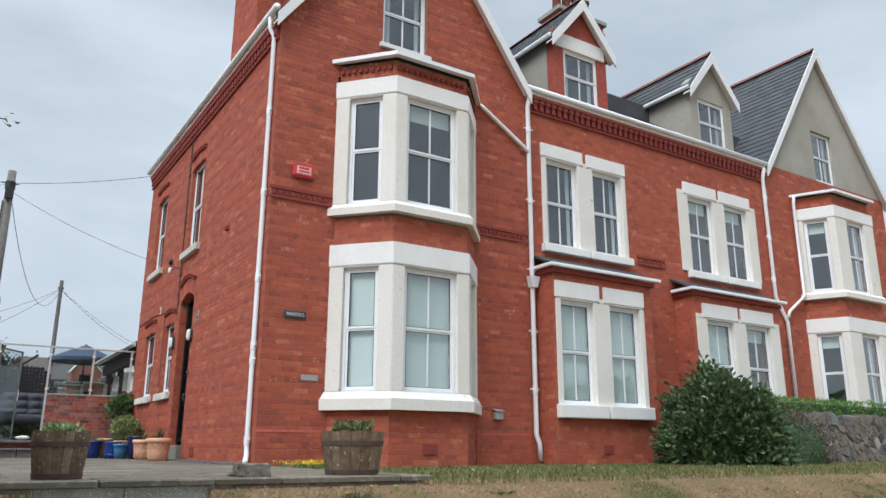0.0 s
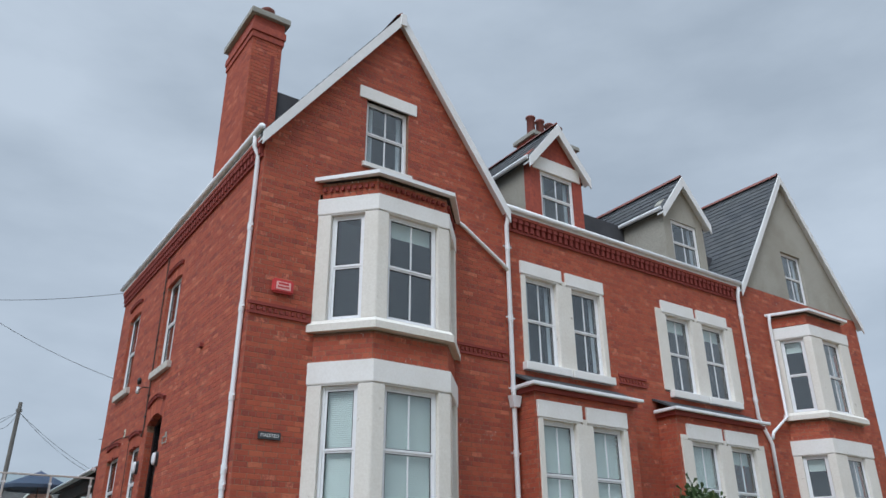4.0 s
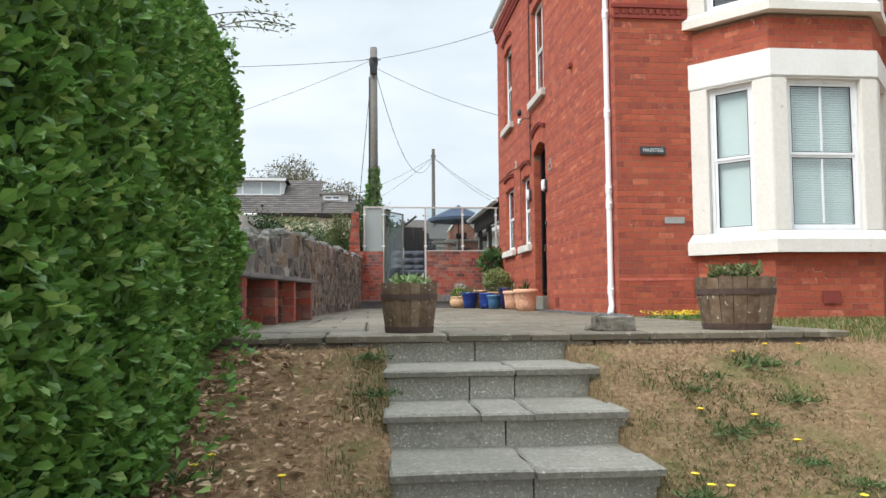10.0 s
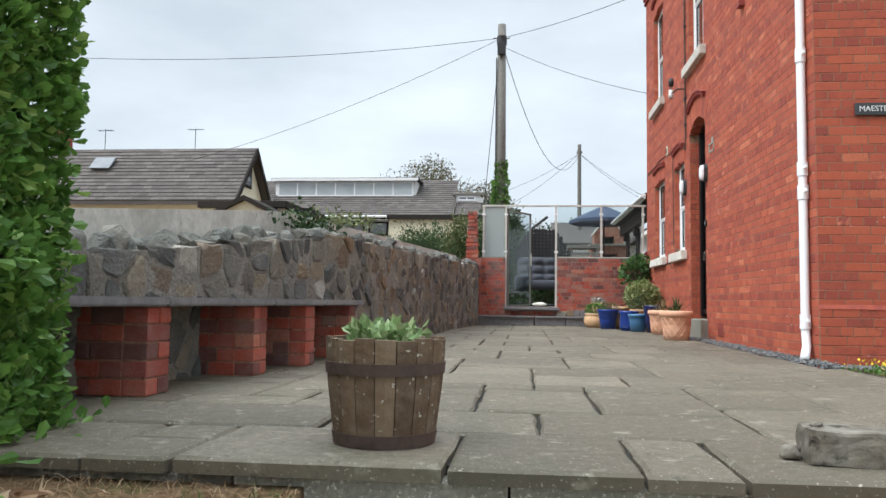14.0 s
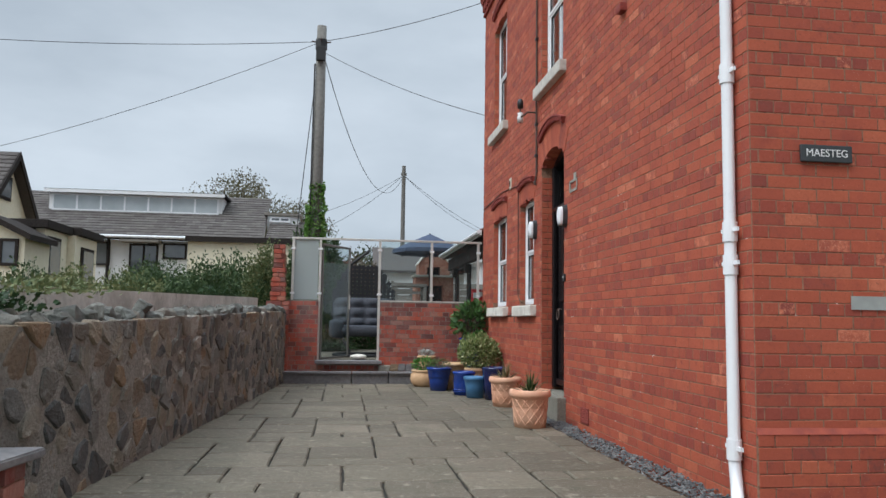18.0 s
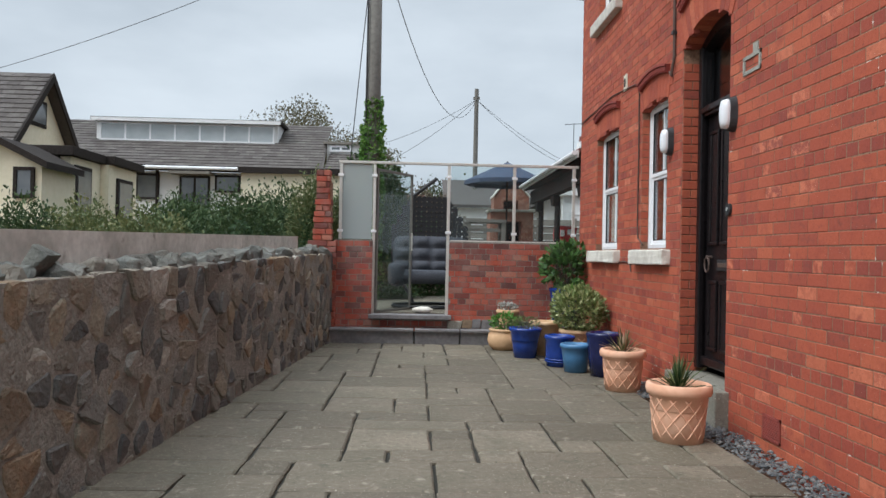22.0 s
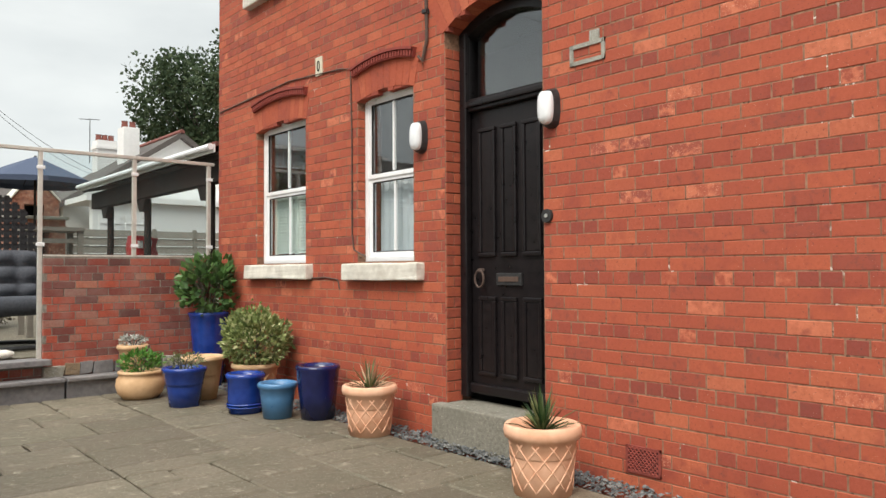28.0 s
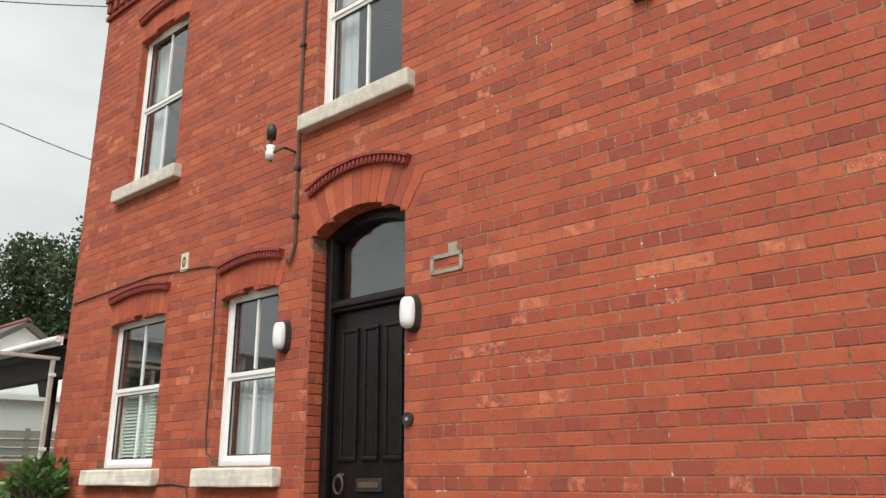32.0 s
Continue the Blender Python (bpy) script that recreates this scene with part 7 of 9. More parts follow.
# ---- small fittings on the front ----
def front_bits():
    s = thing("name_plaque", "slate house sign with white carved letters", "sign", (0.474, -0.006, 2.075))
    part("plate", boxes((-0.165, 0.165, -0.02, 0.0, -0.052, 0.052), bevel=0.006), "sign_slate", s)
    cu = bpy.data.curves.new("letters", "FONT")
    cu.body, cu.size, cu.align_x, cu.align_y, cu.extrude = "MAESTEG", 0.064, "CENTER", "CENTER", 0.001
    tmp = bpy.data.objects.new("letters_source", cu)
    scene.collection.objects.link(tmp)
    bpy.context.view_layer.update()
    me = bpy.data.meshes.new_from_object(tmp)
    bpy.data.objects.remove(tmp)
    me.materials.clear()
    me.materials.append(M["white_paint"])
    lt = part("letters", me, "white_paint", s, "white lettering")
    lt.matrix_basis = pose(0, -0.0215, 0, 90) @ Matrix.Diagonal((1.0, 1.0, 1.0, 1))
    a = thing("alarm_box", "red burglar alarm box on the brickwork", "alarm box", (0.47, -0.006, 4.26))
    bm = bmesh.new()
    prism(bm, [(-0.17, 0, 0.11), (0.17, 0, 0.11), (0.17, 0, -0.11), (-0.17, 0, -0.11)], (0, -0.07, 0))
    bmesh.ops.bevel(bm, geom=bm.edges[:], offset=0.025, segments=3, affect="EDGES")
    part("cover", bm, "red_plastic", a)
    part("panel", boxes((-0.115, 0.115, -0.074, -0.07, -0.06, 0.06)), "pink_plastic", a, "faded pink panel")
    part("bar", boxes((-0.09, 0.09, -0.077, -0.074, -0.035, -0.01), (-0.08, 0.08, -0.077, -0.074, 0.012, 0.045)), "red_plastic", a, "unreadable red lettering bars")
    v = thing("vent_plate", "grey stone vent plate in the brickwork", "vent", (0.74, -0.006, 1.19))
    part("plate", boxes((-0.13, 0.13, -0.006, 0.0, -0.04, 0.04)), "grey_plastic", v)
    b = thing("junction_box", "small grey plastic box on the wall", "box", (4.07, -0.006, 0.76))
    part("body", boxes((-0.08, 0.08, -0.07, 0, -0.08, 0.05), bevel=0.008), "grey_plastic", b)
    part("lid", prism(bmesh.new(), [(-0.09, -0.09, 0.05), (0.09, -0.09, 0.05), (0.09, 0.0, 0.08), (-0.09, 0.0, 0.08)], (0, 0, 0.01)), "grey_plastic", b)
    for x, y in ((2.35, -0.705), (6.12, -0.46)):
        a = thing("air_brick", "dark red air brick low in the wall", "vent", (x, y, 0.21))
        part("frame", boxes((-0.11, 0.11, -0.006, 0.0, -0.075, 0.075)), "airbrick", a)
        # no holes cut: darker strips on the face paint the slots' shade
        part("slot_row", boxes(*[(-0.09 + 0.045 * k, -0.065 + 0.045 * k, -0.008, -0.004, -0.055, 0.055) for k in range(5)]), "brick_dark", a)
    # plinth course
    pl = thing("plinth", "chamfered red brick plinth course", "moulding", kind="structure")
    for a, b, o in (((0, 0), (0.97, 0), (0, -0.05)), ((3.65, 0), (4.78, 0), (0, -0.05)), ((7.42, 0), (8.7, 0), (0, -0.05))):
        V, F = brick_geometry(brick_rects(a[0], b[0], -0.05, 0.42, lambda z: [], 2), lambda u, v, oo: (u, -0.014 - oo, v), deep=0.02)
        part("core", boxes((a[0], b[0], -0.013, -0.0045, -0.1, 0.42)), "mortar", pl)
        part("plinth_brickwork", mesh_of("plinth_brickwork", V, F, "brick"), "brick", pl)
        part("chamfer", prism(bmesh.new(), [(a[0], -0.02, 0.43), (a[0], -0.0, 0.47), (a[0], 0.0, 0.43)], (b[0] - a[0], 0, 0)), "brick_far", pl)


front_bits()


# ---- planters and pots ----
def barrel(at, turn, plant, label, h=0.33, wide=0.185):
    b = thing("barrel_planter", label, "planter", at, turn, "half-barrel planters on the terrace edge")
    n = 18
    rad = lambda z: wide * (0.82 + 0.18 * math.sin(min(1, z / h) * 1.5))
    for k in range(n):
        a0, a1 = 2 * math.pi * k / n + 0.008, 2 * math.pi * (k + 1) / n - 0.008
        bm = bmesh.new()
        zs = [0.0, h * 0.27, h * 0.57, h * 0.82, h - 0.004 * (k % 3)]
        rows = []
        for z in zs:
            r = rad(z)
            rows.append([bm.verts.new((q * math.cos(a), q * math.sin(a), z)) for q, a in ((r, a0), (r + 0.002, (a0 + a1) / 2), (r, a1), (r - 0.022, a1), (r - 0.022, a0))])
        for p, q in zip(rows, rows[1:]):
            for i in range(5):
                bm.faces.new((p[i], p[(i + 1) % 5], q[(i + 1) % 5], q[i]))
        bm.faces.new(rows[0][::-1])
        bm.faces.new(rows[-1])
        part("stave", bm, "oak", b)
    for z0, z1 in ((0.0, h * 0.12), (h * 0.66, h * 0.77)):
        part("hoop", lathe([(rad(z0) - 0.01, z0), (rad(z0) + 0.006, z0), (rad(z1) + 0.006, z1), (rad(z1) - 0.01, z1)], 40), "rust_hoop", b, "rusty iron hoop")
    part("soil", lathe([(0, h - 0.03), (wide * 0.7, h - 0.035), (wide - 0.02, h - 0.05)], 24), "soil", b)
    r = random.Random(int(at[0] * 100))
    pl = []
    for i in range(plant[0]):
        a, q = r.uniform(0, 6.28), wide * 0.62 * math.sqrt(r.random())
        pl.append(((q * math.cos(a), q * math.sin(a), h - 0.03 + r.uniform(0, plant[2])), (r.gauss(0, 0.7), r.gauss(0, 0.7), 1)))
    tagged(part("plant", leaf_mesh("plant", pl, plant[1], 0.03, 0.5, 1.5, 0.2, 0, 3), plant[1], b), kind="stuff")
    return b


barrel((-2.83, -4.06, 0.003), 10, (190, "leaf_succulent", 0.06), "weathered half-barrel planter with pale green succulents", 0.33, 0.19)
barrel((-0.56, -4.12, 0.003), 40, (320, "leaf_olive", 0.1), "weathered half-barrel planter with a leafy plant", 0.36, 0.265)


def pot(name, at, profile, mat, label, group="plant pots by the wall", lattice=0, soil_z=None, rings=(), turn=0.0):
    """A turned pot; profile runs from the foot outside up to the rim."""
    p = thing(name, label, "plant pot", at, turn, group)
    rim_r, rim_z = profile[-1]
    inner = [(max(0.01, rim_r - 0.025), rim_z), (max(0.01, rim_r - 0.04), rim_z - 0.06), (max(0.01, profile[len(profile) // 2][0] - 0.03), rim_z * 0.55), (0.0, rim_z * 0.5)]
    part("body", lathe([(0, 0)] + profile + inner, 40), mat, p, "", True)
    zs = soil_z if soil_z is not None else rim_z - 0.05
    part("soil", lathe([(0, zs + 0.012), (rim_r * 0.5, zs + 0.006), (rim_r - 0.034, zs)], 24), "soil", p)
    if lattice:
        bm = bmesh.new()
        z0, z1 = profile[0][1] + 0.03, profile[-1][1] - 0.09

        def r_at(z):
            for (ra, za), (rb, zb) in zip(profile, profile[1:]):
                if za <= z <= zb and zb > za:
                    return ra + (rb - ra) * (z - za) / (zb - za)
            return profile[-1][0]
        for s in (1, -1):
            for k in range(lattice):
                pts = []
                for j in range(9):
                    z = z0 + (z1 - z0) * j / 8
                    a = 2 * math.pi * k / lattice + s * j / 8 * 1.15
                    pts.append(((r_at(z) + 0.0) * math.cos(a), (r_at(z) + 0.0) * math.sin(a), z))
                tube(pts, 0.005, 5, bm)
        part("lattice_relief", bm, mat, p, "raised lattice pattern", True)
    for z, r in rings:
        part("ring", lathe([(r, z - 0.008), (r + 0.008, z), (r, z + 0.008)], 40), mat, p)
    return p


def flared(foot, rim, h, lip=0.03, lip_h=0.06):
    return [(foot, 0.0), (foot + (rim - lip - foot) * 0.5, h * 0.45), (rim - lip, h - lip_h), (rim, h - lip_h + 0.008), (rim + 0.006, h - lip_h / 2), (rim, h - 0.006), (rim - 0.008, h)]


def spiky(parent, z, n, length, seed, mats=("leaf_dark", "leaf_olive")):
    r = random.Random(seed)
    for k in range(2):
        V, F = [], []
        for i in range(n):
            a, e = r.uniform(0, 6.28), r.uniform(0.35, 1.45)
            l = length * r.uniform(0.6, 1.1)
            d = Vector((math.cos(a) * math.cos(e), math.sin(a) * math.cos(e), math.sin(e)))
            s = d.cross(Vector((0, 0, 1))).normalized()
            droop = Vector((0, 0, -0.12 * l * (1.5 - e)))
            b = len(V)
            w = 0.008
            p0, p1, p2 = Vector((0, 0, z)), Vector((0, 0, z)) + d * l * 0.55, Vector((0, 0, z)) + d * l + droop
            for p, ww in ((p0, w * 0.7), (p1, w), ):
                V += [tuple(p - s * ww), tuple(p + s * ww), tuple(p + Vector((0, 0, -ww * 0.6)))]
            V.append(tuple(p2))
            F += [(b, b + 2, b + 5, b + 3), (b + 2, b + 1, b + 4, b + 5), (b + 3, b + 5, b + 6), (b + 5, b + 4, b + 6)]
        part("leaves", mesh_of("leaves", V, F, mats[k]), mats[k], parent, "narrow spiky green leaves")


def bushy(parent, z, n, rx, rz, size, mat, seed, longer=1.7, flat=0.0):
    r = random.Random(seed)
    pl = []
    for i in range(n):
        u = Vector((r.gauss(0, 1), r.gauss(0, 1), r.gauss(0.2, 0.9))).normalized()
        k = r.uniform(0.55, 1.0) * (1 + 0.22 * noise.noise(u * 2.2 + Vector((seed, 0, 0))))
        p = Vector((u.x * rx * k, u.y * rx * k, z + rz * (0.75 + u.z * k)))
        pl.append((p, u + Vector((0, 0, 0.4))))
    tagged(part("foliage", leaf_mesh("foliage", pl, mat, size, 0.5, longer, 0.15, 0.1, seed), mat, parent), kind="stuff")
    bm = bmesh.new()
    for k in range(7):
        a = k * 0.9
        tube([(0.02 * math.cos(a), 0.02 * math.sin(a), z - 0.03), (rx * 0.3 * math.cos(a), rx * 0.3 * math.sin(a), z + rz * 0.6), (rx * 0.6 * math.cos(a), rx * 0.6 * math.sin(a), z + rz * 1.1)], 0.005, 5, bm)
    part("stem_bundle", bm, "bark", parent)


p = pot("terracotta_pot", (-0.47, 3.40, 0.002), flared(0.155, 0.205, 0.37, 0.022, 0.075), "terracotta", "large terracotta pot with a lattice pattern and spiky plant", lattice=12, soil_z=0.31)
spiky(p, 0.31, 34, 0.27, 1)
p = pot("terracotta_pot", (-0.33, 5.22, 0.002), flared(0.15, 0.20, 0.36, 0.022, 0.07), "terracotta", "large terracotta pot with a lattice pattern and spiky plant", lattice=12, soil_z=0.31)
spiky(p, 0.31, 30, 0.27, 2, ("leaf_olive", "dead_leaf"))
pot("blue_pot", (-0.30, 6.0, 0.002), [(0.135, 0), (0.155, 0.2), (0.175, 0.39), (0.182, 0.405), (0.18, 0.42), (0.17, 0.43)], "glaze_navy", "tall dark navy glazed pot, empty but for soil")
pot("blue_pot", (-0.53, 6.25, 0.002), [(0.115, 0), (0.135, 0.16), (0.15, 0.24), (0.16, 0.245), (0.162, 0.27), (0.155, 0.285)], "glaze_sky", "pale blue painted pot")
p = pot("blue_pot", (-0.62, 6.65, 0.002), [(0.14, 0), (0.15, 0.12), (0.152, 0.28), (0.166, 0.295), (0.168, 0.315), (0.155, 0.33)], "glaze_blue", "squat cobalt blue glazed pot with ridges", rings=((0.05, 0.152), (0.075, 0.153)))
p = pot("tan_pot", (-0.34, 7.02, 0.002), flared(0.14, 0.215, 0.36, 0.02, 0.05), "terracotta_tan", "tan clay pot with a bushy grey-green shrub", lattice=10)
bushy(p, 0.36, 2900, 0.31, 0.27, 0.03, "leaf_variegated", 5)
bushy(p, 0.42, 160, 0.12, 0.30, 0.022, "leaf_fresh", 6)
p = pot("tan_pot", (-0.62, 7.55, 0.002), flared(0.13, 0.195, 0.40, 0.015, 0.05), "terracotta_tan", "tall tan clay pot behind the others")
p = pot("blue_pot", (-0.90, 7.28, 0.002), [(0.13, 0), (0.15, 0.15), (0.18, 0.30), (0.195, 0.315), (0.195, 0.335), (0.185, 0.345)], "glaze_blue", "cobalt blue glazed pot with trailing herbs")
bushy(p, 0.33, 300, 0.17, 0.08, 0.016, "leaf_olive", 7)
p = pot("clay_bowl_pot", (-1.05, 7.98, 0.002), [(0.15, 0), (0.2, 0.05), (0.222, 0.12), (0.21, 0.19), (0.185, 0.225), (0.20, 0.235), (0.205, 0.25), (0.195, 0.262)], "terracotta_tan", "round clay bowl planter full of green parsley")
bushy(p, 0.26, 420, 0.2, 0.11, 0.026, "leaf_fresh", 8)
p = pot("clay_pot", (-0.96, 8.47, 0.195), flared(0.10, 0.15, 0.27, 0.015, 0.05), "terracotta_tan", "clay pot with silvery succulents on the step")
M["leaf_silver"] = material("leaf_silver", [(0.0, (0.30, 0.33, 0.28)), (0.6, (0.48, 0.50, 0.46)), (1.0, (0.62, 0.60, 0.58))], 30, 3, None, 0, 0.7, bump=0.05, pick="island")
bushy(p, 0.27, 260, 0.14, 0.05, 0.024, "leaf_silver", 9, 1.2)
p = pot("blue_pot", (-0.24, 8.30, 0.002), [(0.14, 0), (0.16, 0.3), (0.185, 0.6), (0.20, 0.72), (0.21, 0.735), (0.21, 0.76), (0.2, 0.77)], "glaze_blue", "tall cobalt blue glazed pot with a leafy hydrangea")
bushy(p, 0.78, 330, 0.32, 0.34, 0.075, "leaf_hydrangea", 10, 1.45)
bushy(p, 0.80, 200, 0.26, 0.30, 0.07, "leaf_shrub", 11, 1.45)


# ---- broken stone block on the terrace edge ----
sb = thing("stone_block", "broken pale concrete block lying on the slabs", "stone block", (-1.46, -4.16, 0.0), -4)
bm = bmesh.new()
box(bm, -0.125, 0.14, -0.07, 0.08, 0.0, 0.1, 0.012)
bmesh.ops.subdivide_edges(bm, edges=bm.edges[:], cuts=2, use_grid_fill=True)
for v in bm.verts:
    v.co += noise.noise_vector(v.co * 20) * 0.012
part("block", bm, "block_stone", sb)
part("rubble_piece", boulder(0.075, 0.06, 0.045, 3), "block_stone", sb).location = (-0.155, 0.02, 0.0)
part("loose_chunk", boulder(0.045, 0.04, 0.018, 6), "block_stone", sb).location = (-0.09, 0.0, 0.098)

# ---- yellow bedding flowers in the grass by the corner ----
yf = thing("yellow_flowers", "low clump of yellow bedding flowers", "flowers", (0.62, -0.6, -0.05))
r = random.Random(3)
tagged(part("blooms", leaf_mesh("blooms", [((r.gauss(0, 0.26), r.gauss(0, 0.13), r.uniform(0.06, 0.11)), (r.gauss(0, 0.4), r.gauss(0, 0.4), 1)) for _ in range(420)], "yellow_flower", 0.018, 0.5, 1.2, 0.1, 0, 2), "yellow_flower", yf), kind="stuff")
tagged(part("leaves", leaf_mesh("leaves", [((r.gauss(0, 0.28), r.gauss(0, 0.14), r.uniform(0.0, 0.06)), (r.gauss(0, 0.6), r.gauss(0, 0.6), 1)) for _ in range(500)], "leaf_fresh", 0.02, 0.5, 1.6, 0.1, 0, 2), "leaf_fresh", yf), kind="stuff")


# ---- shrub, boundary wall and clipped hedge by the next house ----
def shrub(at, rx, rz, n, size, mat, seed, name="shrub", label="dense dark green evergreen shrub", squash=1.0, ragged=0.0):
    s = thing(name, label, "shrub", at)
    r = random.Random(seed)
    pl = []
    for i in range(n):
        u = Vector((r.gauss(0, 1), r.gauss(0, 1), abs(r.gauss(0, 1)))).normalized()
        k = (0.78 + 0.22 * r.random()) * (1 + 0.22 * noise.noise(u * 2.0 + Vector((seed, 0, 0))) + 0.14 * noise.noise(u * 6) + 0.10 * noise.noise(u * 13))
        if r.random() < 0.05 * (1 + ragged):
            k *= 1 + 0.14 * r.random()
        pl.append((Vector((u.x * rx * k, u.y * rx * k * squash, 0.05 + u.z * rz * k)), u + Vector((0, 0, 0.1))))
    tagged(part("foliage", leaf_mesh("foliage", pl, mat, size, 0.55, 1.8, 0.12, -0.15, seed, True), mat, s), kind="stuff")
    # solid lump under the foliage; its dark colour stands for shade between leaves
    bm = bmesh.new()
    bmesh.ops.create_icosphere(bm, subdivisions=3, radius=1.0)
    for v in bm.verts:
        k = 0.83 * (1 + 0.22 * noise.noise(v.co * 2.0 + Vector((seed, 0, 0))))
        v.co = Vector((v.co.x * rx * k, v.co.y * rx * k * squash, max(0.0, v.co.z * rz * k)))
    part("inner_growth", bm, "leaf_dark", s, "solid dark core coloured as the shade between leaves")
    tb = bmesh.new()
    for k in range(6):
        a = k * 1.05
        tube([(0.05 * math.cos(a), 0.05 * math.sin(a), -0.1), (rx * 0.5 * math.cos(a), rx * 0.5 * math.sin(a), rz * 0.6)], [0.03, 0.012], 6, tb)
    part("stem_bundle", tb, "bark", s)
    return s


shrub((7.5, -1.75, -0.08), 1.02, 1.5, 11000, 0.066, "leaf_laurel", 4, ragged=1.0)
shrub((9.35, -1.75, -0.08), 0.75, 1.05, 5200, 0.022, "twig_brown", 9, "twiggy_shrub", "bare brown twiggy shrub beside the wall")


def boundary():
    wl = tagged(part("wall_boundary", boxes((10.0, 17.0, -1.35, -1.0, -0.2, 0.72)), "lime"), "grey rubble boundary wall", "wall", kind="structure")
    r = random.Random(41)
    V, F = [], []
    for poly in rubble_cells(10.0, 17.0, -0.05, lambda s: 0.72, 0.21, 0.13, 5):
        rubble_stone(poly, lambda s, z, o: (s, -1.35 - o, z), r, V, F)
    tagged(part("rubble", mesh_of("rubble", V, F, "rubble"), "rubble", wl), kind="stuff")
    x = 10.0
    sh = [part("coping_stone", lumpy(0.3, 0.4, 0.22, 20 + i, 0.3), "coping", wl) for i in range(3)]
    for k, o in enumerate(sh):
        o.matrix_basis = pose(x + 0.15, -1.18, 0.68)
        x += 0.3
    while x < 16.9:
        w = r.uniform(0.25, 0.42)
        o = new("coping_stone", r.choice(sh).data)
        o.parent = wl
        o.matrix_basis = pose(x + w / 2, -1.18, 0.68, r.uniform(-8, 8), r.uniform(-8, 8), r.uniform(-10, 10)) @ Matrix.Diagonal((w / 0.3, 1, r.uniform(0.8, 1.2), 1))
        x += w
    h = thing("clipped_hedge", "low clipped privet hedge behind the boundary wall", "hedge", (13.5, -0.7, -0.05))
    pl = []
    for i in range(4200):
        x, u = r.uniform(-3.6, 3.6), r.random()
        if u < 0.6:
            pl.append(((x, -0.3 + r.gauss(0, 0.03), r.uniform(0.4, 1.25) + 0.05 * noise.noise((x * 3, 0, 0))), (0, -1, 0.4)))
        else:
            pl.append(((x, r.uniform(-0.3, 0.3), 1.25 + 0.06 * noise.noise((x * 3, 0, 0)) + r.gauss(0, 0.02)), (0, -0.2, 1)))
    tagged(part("foliage", leaf_mesh("foliage", pl, "leaf_hedge", 0.035, 0.6, 1.7, 0.12, 0, 6), "leaf_hedge", h), kind="stuff")
    # dark box core, shade between the privet leaves put into its colour
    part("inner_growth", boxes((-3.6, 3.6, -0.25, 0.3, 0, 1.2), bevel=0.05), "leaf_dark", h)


boundary()


# ---- raised back terrace, dwarf wall and glass screen ----
SY = 8.66


